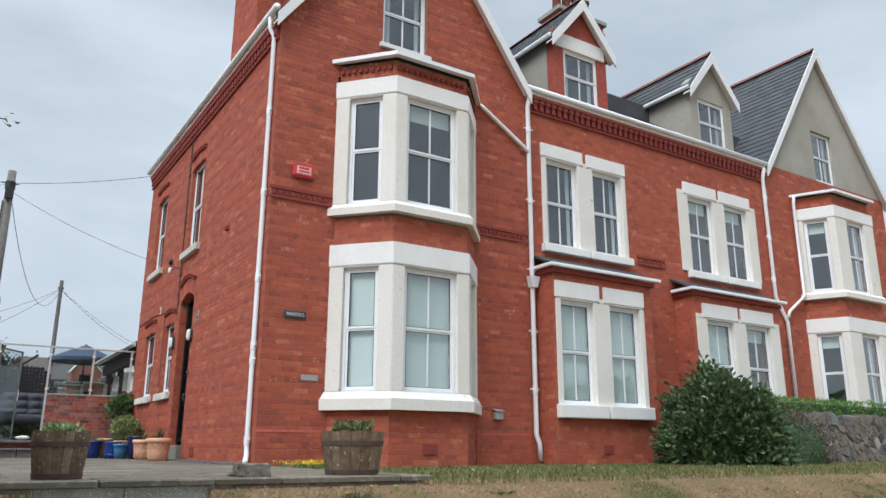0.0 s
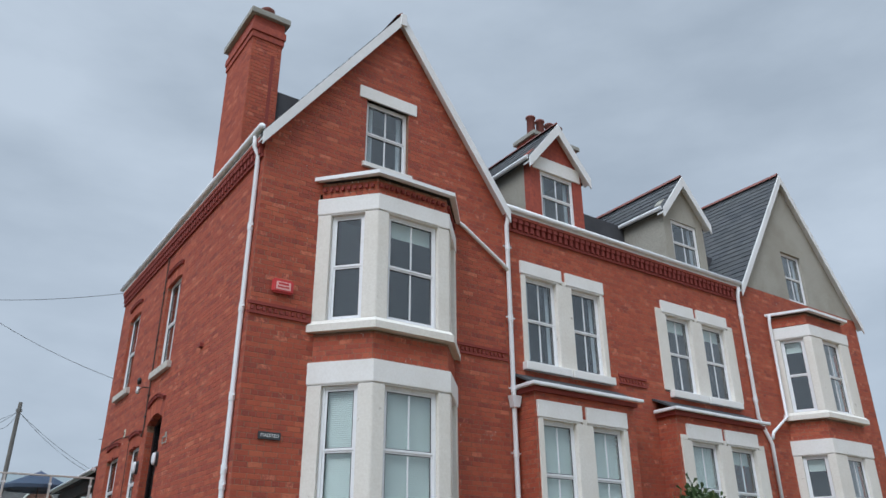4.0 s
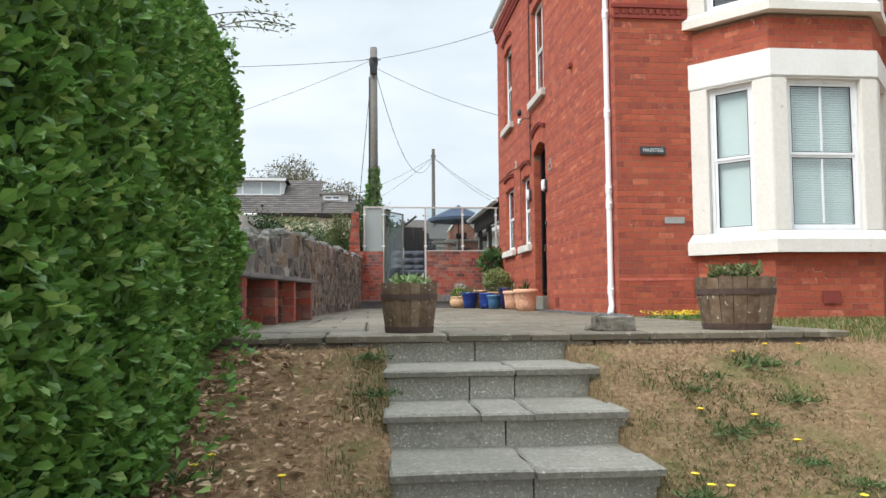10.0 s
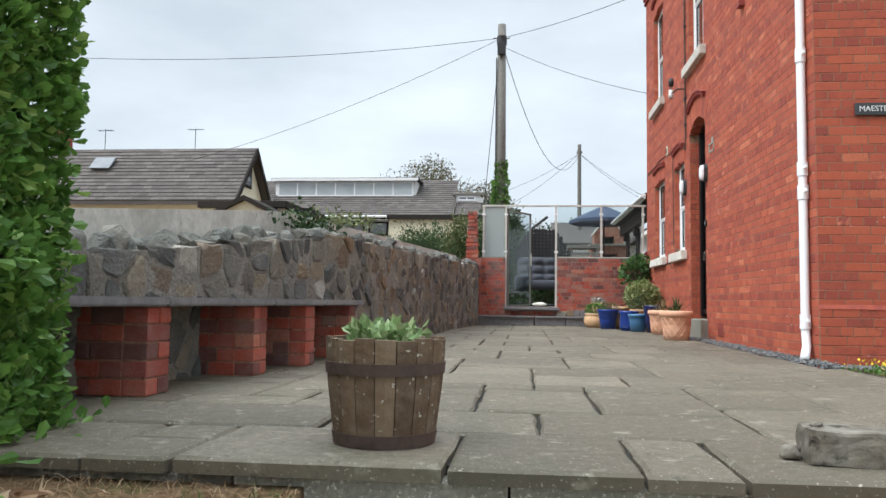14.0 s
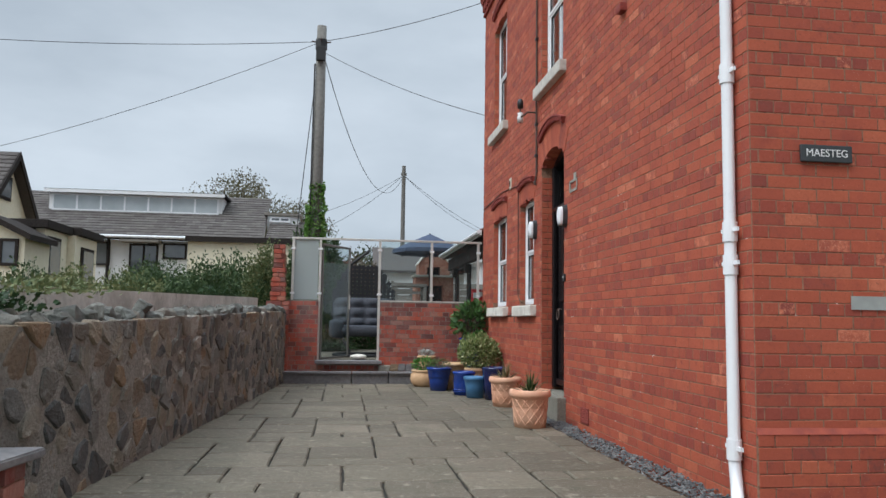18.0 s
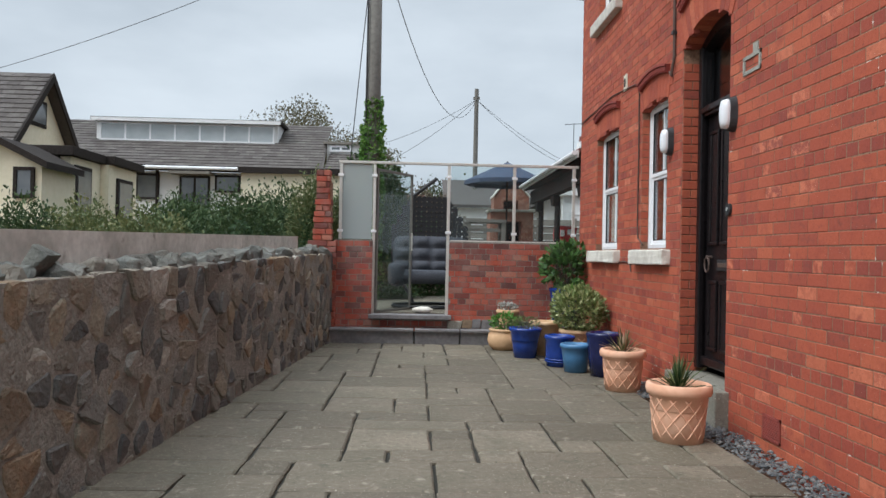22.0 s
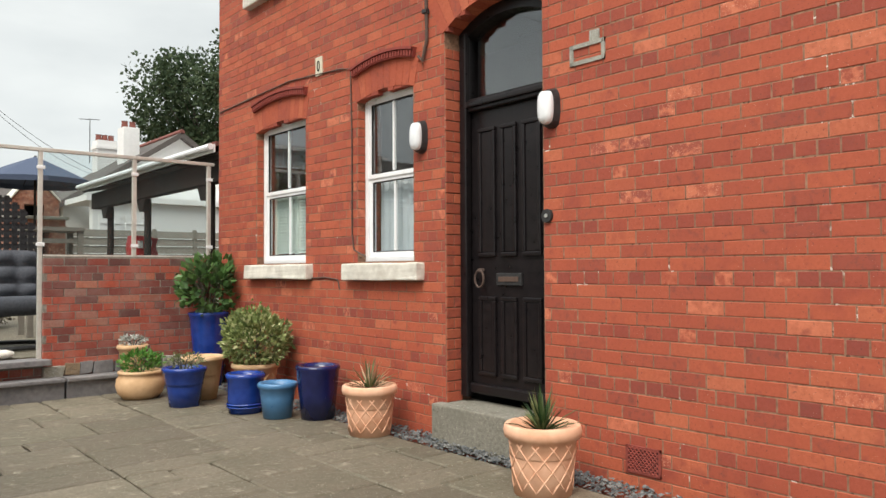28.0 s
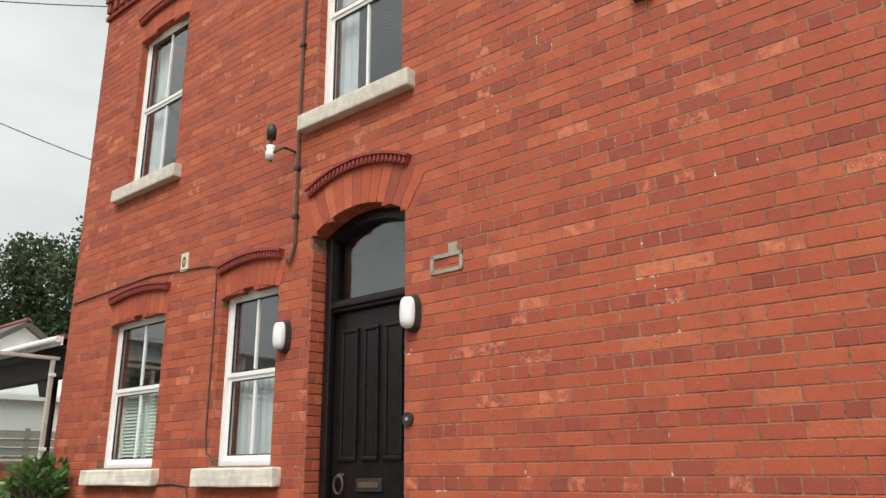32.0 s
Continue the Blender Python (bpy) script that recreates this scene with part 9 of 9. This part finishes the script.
def bungalow():
    b = thing("bungalow", "cream and white bungalow with a tiled roof and long dormer", "house", (0, 0, 0))
    part("wall", boxes((-16.0, -7.44, 21.5, 21.8, -0.2, 3.5)), "white_wall", b, "white rendered wall")
    part("cream_wall", boxes((-7.44, -3.9, 21.3, 21.8, -0.2, 3.5), (-4.1, -3.9, 21.8, 26, -0.2, 3.6)), "cream", b, "cream rendered wall")
    part("roof_deck", prism(bmesh.new(), [(-16.5, 21.2, 3.62), (-5.0, 21.2, 3.62), (-5.2, 24.6, 5.48), (-16.5, 24.6, 5.48)], (0, 0, -0.1)), "roof_tile", b)
    slate_sheet(b, (-16.5, 21.2, 3.64), (11.4, 0, 0), (0, 3.4, 1.86), 40, 17, "roof_tile", 0.02)
    part("low_roof_deck", prism(bmesh.new(), [(-5.0, 21.25, 3.56), (-3.6, 21.25, 3.56), (-3.7, 23.2, 4.45), (-5.0, 23.2, 4.45)], (0, 0, -0.1)), "roof_tile", b)
    slate_sheet(b, (-5.0, 21.25, 3.58), (1.35, 0, 0), (0, 1.95, 0.89), 5, 9, "roof_tile", 0.02)
    part("fascia", boxes((-16.5, -3.6, 21.15, 21.2, 3.48, 3.66)), "timber_dark", b)
    part("gutter", tube([(-16.5, 21.1, 3.58), (-7.5, 21.1, 3.58)], 0.05, 8), "upvc", b)
    part("downpipe", tube([(-9.95, 21.44, 3.5), (-9.95, 21.44, 1.0)], 0.05, 8), "timber_dark", b)
    part("porch_hood", boxes((-9.5, -8.3, 21.0, 21.5, 3.4, 3.48)), "timber_grey", b)
    # long flat-roofed dormer
    part("dormer_wall", boxes((-12.42, -6.68, 23.0, 23.3, 4.2, 5.25), (-6.88, -6.68, 23.3, 24.6, 4.2, 5.25), (-12.42, -12.22, 23.3, 24.6, 4.2, 5.25)), "white_wall", b)
    part("dormer_roof", boxes((-12.55, -6.55, 22.8, 24.8, 5.25, 5.33)), "timber_dark", b)
    part("dormer_fascia", boxes((-12.53, -6.57, 22.77, 22.8, 5.2, 5.31)), "white_paint", b)
    fw = far_window(b, -12.32, -6.78, 22.998, 4.6, 5.2, 7)
    for o in fw.children:
        o.data.materials.clear()
        o.data.materials.append(M["net_pane"])
    part("small_dormer", boxes((-5.1, -4.0, 22.9, 24.0, 4.1, 4.64)), "white_wall", b, "white clad dormer")
    far_window(b, -5.0, -4.3, 22.898, 4.4, 4.6, 2)
    part("small_dormer_roof", boxes((-5.2, -3.9, 22.8, 24.1, 4.64, 4.72)), "timber_grey", b)
    far_window(b, -10.6, -9.9, 21.5, 2.65, 3.42, 1, True)
    far_window(b, -9.3, -8.4, 21.5, 2.2, 3.38, 2, True)
    far_window(b, -8.25, -7.5, 21.5, 2.9, 3.42, 1, True)
    # gabled wing nearer the wall
    g = thing("bungalow_wing", "cream bungalow wing with a steep tiled gable roof", "house", (0, 0, 0))
    gx, ya, yr, yb, ze, zr = -11.5, 15.75, 17.55, 19.35, 3.55, 5.45
    part("wall", boxes((-24, gx - 0.02, ya + 0.25, yb - 0.25, -0.2, ze)), "cream", g)
    part("gable_end", prism(bmesh.new(), [(gx, ya + 0.25, ze), (gx, yb - 0.25, ze), (gx, yr, zr - 0.2)], (-0.2, 0, 0)), "cream", g)
    for y0 in (ya, yb):
        part("roof_deck", prism(bmesh.new(), [(-24, y0, ze - 0.1), (gx + 0.25, y0, ze - 0.1), (gx + 0.25, yr, zr - 0.02), (-24, yr, zr - 0.02)], (0, 0, -0.12)), "roof_tile", g)
    slate_sheet(g, (-24, ya, ze - 0.08), (12.75, 0, 0), (0, yr - ya, zr - ze + 0.08), 42, 15, "roof_tile", 0.02)
    for y0 in (ya - 0.05, yb + 0.05):
        part("bargeboard", prism(bmesh.new(), [(gx + 0.26, y0, ze - 0.14), (gx + 0.26, yr, zr + 0.01), (gx + 0.26, yr, zr - 0.22), (gx + 0.26, y0, ze - 0.36)], (0.04, 0, 0)), "timber_dark", g)
    part("gable_window", boxes((gx, gx + 0.04, 16.95, 17.75, 4.1, 4.75)), "timber_dark", g)
    part("gable_pane", boxes((gx + 0.04, gx + 0.06, 17.03, 17.67, 4.18, 4.67)), "far_pane", g)
    part("chimney", boxes((-18.3, -17.9, yr - 0.2, yr + 0.2, zr - 0.1, zr + 0.6)), "brick_dark", g)
    part("skylight", prism(bmesh.new(), [(-16.6, 16.7, 4.62), (-15.9, 16.7, 4.62), (-15.9, 17.1, 5.04), (-16.6, 17.1, 5.04)], (0, -0.05, 0.04)), "far_pane", g)
    # flat-roofed extension and small gabled outhouse
    e = thing("bungalow_extension", "cream flat-roofed extension with tall dark windows", "house", (0, 0, 0))
    part("wall", boxes((-11.3, -8.98, 13.6, 15.0, -0.2, 2.95), (-11.3, -8.8, 15.0, 16.6, -0.2, 2.95)), "cream", e)
    part("roof", boxes((-11.4, -8.86, 13.45, 15.0, 2.95, 3.14), (-11.4, -8.66, 15.0, 16.75, 2.95, 3.14), bevel=0.02), "timber_dark", e)
    part("side_window", boxes((-8.98, -8.94, 13.75, 14.5, 1.7, 2.8)), "timber_dark", e)
    part("side_pane", boxes((-8.94, -8.92, 13.83, 14.42, 1.78, 2.72)), "far_pane", e)
    part("side_window", boxes((-8.8, -8.76, 15.4, 16.3, 1.6, 2.7)), "timber_dark", e)
    part("side_pane", boxes((-8.76, -8.74, 15.48, 16.22, 1.68, 2.62)), "far_pane", e)
    part("drainpipe", tube([(-9.2, 13.54, 2.95), (-9.2, 13.54, 0.5)], 0.05, 8), "timber_dark", e)
    p = thing("garden_outhouse", "small cream outhouse with a shallow gable roof", "house", (0, 0, 0))
    part("wall", boxes((-11.0, -8.75, 12.0, 13.3, -0.2, 2.6)), "cream", p)
    part("gable_end", prism(bmesh.new(), [(-10.2, 12.0, 2.6), (-8.75, 12.0, 2.6), (-9.47, 12.0, 2.95)], (0, 0.2, 0)), "cream", p)
    part("roof", prism(bmesh.new(), [(-8.6, 11.85, 2.52), (-9.47, 11.85, 2.95), (-10.35, 11.85, 2.52), (-10.35, 11.85, 2.64), (-9.47, 11.85, 3.07), (-8.6, 11.85, 2.64)], (0, 1.5, 0)), "timber_dark", p)
    far_window(p, -9.22, -8.86, 12.0, 2.0, 2.55, 1, True)
    for x in (-16.6, -13.4):
        a = thing("aerial", "thin rooftop television aerial", "aerial", (x, 17.55, 5.4))
        part("mast", tube([(0, 0, 0), (0, 0, 0.75)], 0.012, 5), "wire", a)
        bm = bmesh.new()
        for k in range(6):
            tube([(-0.25 + 0.1 * k, -0.12, 0.7), (-0.25 + 0.1 * k, 0.12, 0.7)], 0.006, 4, bm)
        tube([(-0.28, 0, 0.7), (0.28, 0, 0.7)], 0.008, 4, bm)
        part("array", bm, "wire", a)


bungalow()


# ---- planting between the wall and the bungalow ----
for x, y, rx, rz, mat, seed in ((-7.2, 14.6, 1.15, 2.2, "leaf_shrub", 22), (-6.3, 14.2, 1.15, 2.15, "leaf_shrub", 23), (-5.3, 13.0, 1.2, 2.15, "leaf_shrub", 31), (-4.5, 12.2, 1.0, 2.35, "leaf_shrub", 21), (-3.95, 11.3, 0.55, 2.5, "leaf_olive", 28), (-5.9, 10.6, 1.1, 1.85, "leaf_shrub", 32), (-4.7, 10.0, 1.0, 1.95, "leaf_shrub", 34), (-7.0, 10.4, 0.9, 1.8, "leaf_olive", 24), (-5.7, 8.6, 0.9, 1.72, "leaf_olive", 25), (-7.6, 9.2, 0.9, 1.75, "leaf_shrub", 26), (-6.6, 8.9, 0.9, 1.68, "leaf_olive", 27), (-6.2, 12.0, 1.2, 2.0, "leaf_shrub", 29)):
    shrub((x, y, -0.1), rx, rz, 15000 if mat == "leaf_shrub" else 12000, 0.036 if mat == "leaf_shrub" else 0.034, mat, seed, "garden_shrub", "dense dark green garden shrub beyond the wall" if mat == "leaf_shrub" else "loose olive-green garden shrub beyond the wall")
# ivy over the rendered wall
iv = thing("ivy_trail", "trailing ivy over the top of the rendered wall", "ivy", (-4.38, 0.35, 0.98))
r = random.Random(8)
tagged(part("leaves", leaf_mesh("leaves", [((r.gauss(0, 0.1), r.gauss(0, 0.32), 0.12 + abs(r.gauss(0, 0.09)) - 0.05), (r.gauss(0.5, 0.5), r.gauss(0, 0.5), 0.6)) for _ in range(700)], "leaf_dark", 0.035, 0.5, 1.2, 0.1, 0, 3), "leaf_dark", iv), kind="stuff")
iv = thing("ivy_trail", "dry grassy tuft on the top of the stone wall", "plant", (-4.1, 0.6, 1.15))
tagged(part("leaves", leaf_mesh("leaves", [((r.gauss(0, 0.14), r.gauss(0, 0.3), 0.02 + abs(r.gauss(0, 0.05))), (r.gauss(0.4, 0.6), r.gauss(0, 0.6), 0.5)) for _ in range(300)], "leaf_olive", 0.02, 0.5, 3.0, 0.1, 0, 3), "leaf_olive", iv), kind="stuff")


# ---- trees ----
def tree(at, h, crown_r, crown_z, n, size, mat, seed, label, density=1.0):
    t = thing("tree", label, "tree", at)
    r = random.Random(seed)
    part("trunk", tube([(0, 0, -0.2), (0.1, 0, h * 0.25), (0.0, 0.1, h * 0.5), (0.1, 0, h * 0.75)], [0.3, 0.24, 0.18, 0.08], 10), "bark", t)
    clumps, bm = [], bmesh.new()
    for i in range(46):
        u = Vector((r.gauss(0, 1), r.gauss(0, 1), r.gauss(0, 0.9))).normalized() * r.uniform(0.45, 1.0)
        c = Vector((u.x * crown_r, u.y * crown_r, crown_z + u.z * (h - crown_z)))
        clumps.append((c, r.uniform(0.22, 0.4) * crown_r))
        tube([(0.05, 0.05, h * 0.3 + 0.25 * (c.z - h * 0.3)), Vector((0.05, 0.05, h * 0.35)).lerp(c, 0.55) + Vector((r.gauss(0, 0.1), r.gauss(0, 0.1), 0.1)), c], [0.09, 0.05, 0.015], 6, bm)
    part("branch_system", bm, "bark", t)
    pl = []
    for i in range(n):
        c, q = r.choice(clumps)
        u = Vector((r.gauss(0, 1), r.gauss(0, 1), r.gauss(0, 1))).normalized() * q * r.uniform(0.5, 1.1)
        pl.append((c + u, u.normalized() + Vector((0, 0, -0.1))))
    tagged(part("crown", leaf_mesh("crown", pl, mat, size, 0.6, 1.4, 0.1, -0.1, seed), mat, t), kind="stuff")
    return t


tree((14.2, 40, 0), 13.8, 4.3, 9.8, 26000, 0.18, "leaf_tree", 3, "tall broad-leaved dark green tree behind the roofs")
tree((-7.0, 31, 0), 7.2, 2.6, 5.5, 11000, 0.075, "leaf_hazy", 5, "thin-leaved tree behind the bungalow roof")
tree((-5.2, 33, 0), 6.4, 2.2, 5.1, 8000, 0.075, "leaf_hazy", 6, "thin-leaved tree behind the bungalow roof")
tree((-0.6, 40, 0), 5.2, 2.2, 3.6, 1800, 0.16, "leaf_far", 7, "low distant tree beyond the terrace")
tree((2.8, 38, 0), 4.6, 2.2, 3.2, 1800, 0.16, "leaf_far", 8, "low distant tree beyond the terrace")


# ---- white houses behind the veranda ----
def white_house():
    h = thing("white_house", "white rendered house with tall chimneys and garage", "house", (0, 0, 0))
    part("garage_wall", boxes((2.4, 11.0, 22.0, 22.3, -0.2, 3.1)), "white_wall", h)
    part("garage_roof", boxes((2.2, 11.0, 21.85, 24.0, 3.1, 3.25)), "white_paint", h)
    for x in (2.55, 3.25):
        part("garage_door", boxes((x, x + 0.55, 21.96, 22.0, 0.6, 2.75), *[(x, x + 0.55, 21.94, 21.96, 0.7 + 0.3 * k, 0.72 + 0.3 * k) for k in range(7)]), "white_paint", h)
    part("gable_wall", prism(bmesh.new(), [(2.2, 24.2, -0.2), (8.4, 24.2, -0.2), (8.4, 24.2, 3.6), (5.6, 24.2, 5.4), (2.2, 24.2, 3.2)], (0, 0.25, 0)), "white_wall", h)
    part("roof", prism(bmesh.new(), [(1.9, 24.0, 3.1), (5.6, 24.0, 5.6), (5.6, 24.0, 5.42), (1.9, 24.0, 2.92)], (0, 5, 0)), "roof_tile", h)
    part("roof", prism(bmesh.new(), [(8.7, 24.0, 3.5), (5.6, 24.0, 5.6), (5.6, 24.0, 5.42), (8.7, 24.0, 3.32)], (0, 5, 0)), "roof_tile", h)
    part("ridge", tube([(5.6, 24, 5.6), (5.6, 29, 5.6)], 0.09, 6), "ridge_tile", h)
    c = part("chimney", boxes((4.12, 4.62, 25.0, 25.6, 3.5, 5.75), bevel=0.02), "white_wall", h)
    c2 = part("chimney", boxes((4.2, 4.85, 28.0, 28.6, 3.0, 5.75), (4.15, 4.9, 27.95, 28.65, 5.45, 5.55)), "white_wall", h)
    for x, y, z, own in ((4.25, 25.3, 5.75, c), (4.49, 25.3, 5.75, c), (4.32, 28.3, 5.75, c2), (4.52, 28.3, 5.75, c2), (4.73, 28.3, 5.75, c2)):
        part("chimney_pot", lathe([(0.11, z), (0.09, z + 0.2), (0.11, z + 0.22), (0.08, z + 0.22)], 10, centre=(x, y)), "ridge_tile", own)
    a = thing("aerial", "thin rooftop television aerial", "aerial", (3.9, 27.8, 4.9))
    part("mast", tube([(0, 0, 0), (0, 0, 1.5)], 0.015, 5), "wire", a)
    part("array", tube([(-0.35, 0, 1.45), (0.3, 0, 1.5)], 0.012, 4), "wire", a)
    n = thing("neighbour_house", "white house with a slate roof in the distance", "house", (0, 0, 0))
    part("wall", boxes((-1.0, 2.6, 26.0, 30.0, -0.2, 2.9)), "white_wall", n)
    part("roof", prism(bmesh.new(), [(-1.2, 25.8, 2.9), (2.8, 25.8, 2.9), (2.8, 28, 4.0), (-1.2, 28, 4.0)], (0, 0, 0.1)), "roof_tile", n)
    far_window(n, 0.2, 1.0, 26.0, 1.6, 2.5, 2)
    far_window(n, 1.4, 2.2, 26.0, 1.6, 2.5, 2)
    o = thing("distant_house", "red-roofed house beyond the terrace", "house", (0, 0, 0))
    part("wall", boxes((-5.5, -2.0, 34.0, 38.0, -0.2, 2.6)), "white_wall", o)
    part("roof", prism(bmesh.new(), [(-5.8, 33.8, 2.6), (-1.8, 33.8, 2.6), (-1.8, 36, 4.0), (-5.8, 36, 4.0)], (0, 0, 0.1)), "ridge_tile", o)


white_house()
# far rise of fields and woods closing the view
r = random.Random(2)
pl = []
for i in range(5000):
    a = r.uniform(-3.14, 3.14)
    d = r.uniform(75, 95)
    pl.append(((d * math.sin(a), d * math.cos(a), r.uniform(-0.5, 1.2 + 1.6 * noise.noise((a * 6, 0, 0)))), (-math.sin(a), -math.cos(a), 0.5)))
tagged(new("far_woods", leaf_mesh("far_woods", pl, "leaf_far", 1.4, 0.5, 1.2, 0.1, 0, 5)), "low far line of trees and hedges", "woods", kind="stuff")





# ---- paving: riven slabs of mixed sizes ----
def paving():
    r = random.Random(77)
    unit = 0.265
    x_a, x_b, y_a, y_b = -4.95, -0.24, PATIO_Y0, 8.42
    nx, ny = int((x_b - x_a) / unit) + 1, int((y_b - y_a) / unit)
    ux, uy = (x_b - x_a) / nx, (y_b - y_a) / ny
    used = set()
    patio = tagged(part("patio", boxes((x_a - 0.1, -0.24, PATIO_Y0 + 0.11, PATIO_Y1, -0.3, -0.022), (-0.25, 0.05, PATIO_Y0 + 0.11, -0.6, -0.3, -0.022)), "joint"), "grey-green sandstone terrace of mixed slabs", "terrace", kind="structure")
    sizes = [(3, 2), (2, 2), (2, 1), (3, 1), (2, 2), (1, 1)]
    for j in range(ny):
        for i in range(nx):
            if (i, j) in used:
                continue
            order = sizes[:6]
            r.shuffle(order)
            for w, h in order + [(2, 1), (1, 2), (1, 1)]:
                spots = [(i + a, j + b) for a in range(w) for b in range(h)]
                if all(s not in used and s[0] < nx and s[1] < ny for s in spots):
                    used.update(spots)
                    x0, x1, y0, y1 = x_a + i * ux, x_a + (i + w) * ux, y_a + j * uy, y_a + (j + h) * uy
                    if x1 > wall_x(y0) - 0.1:
                        over = -0.035 if j == 0 else 0.0
                        g = r.choice((0.005, 0.007, 0.010))
                        part("paving_slab", slab_bm(x0 + g, x1 - g, y0 + g + over, y1 - g, -0.045, r.uniform(-0.004, 0.003), r, 0.012), "paving", patio)
                    break
    for k in range(6):
        a = PATIO_Y0 - 0.03 + k * 0.62
        part("paving_slab", slab_bm(-0.235, 0.06 - 0.03 * k, a, a + 0.61, -0.045, -0.002, r), "paving", patio)
    # slate chips along the wall
    V, F = [], []
    for i in range(5200):
        y = r.uniform(-0.45, 8.3)
        x = r.uniform(-0.24, -0.005)
        s = r.uniform(0.008, 0.022)
        z = -0.02 + r.uniform(0, 0.04)
        k = len(V)
        a = r.uniform(0, 6.28)
        for q in range(4):
            V.append((x + s * math.cos(a + q * 1.57) * r.uniform(0.6, 1.2), y + s * math.sin(a + q * 1.57) * r.uniform(0.6, 1.2), z + r.uniform(-0.006, 0.006)))
        V.append((x, y, z + s * 0.5))
        F += [(k, k + 1, k + 4), (k + 1, k + 2, k + 4), (k + 2, k + 3, k + 4), (k + 3, k, k + 4)]
    for i in range(2500):
        x, y = r.uniform(0.0, 0.9), r.uniform(-0.3, -0.02)
        s, z, k, a = r.uniform(0.01, 0.022), -0.05 + r.uniform(0, 0.03), len(V), r.uniform(0, 6.28)
        for q in range(4):
            V.append((x + s * math.cos(a + q * 1.57), y + s * math.sin(a + q * 1.57), z))
        V.append((x, y, z + s * 0.5))
        F += [(k, k + 1, k + 4), (k + 1, k + 2, k + 4), (k + 2, k + 3, k + 4), (k + 3, k, k + 4)]
    tagged(new("slate_chips", mesh_of("slate_chips", V, F, "gravel")), "grey slate chippings along the foot of the wall", "gravel", kind="stuff")


paving()
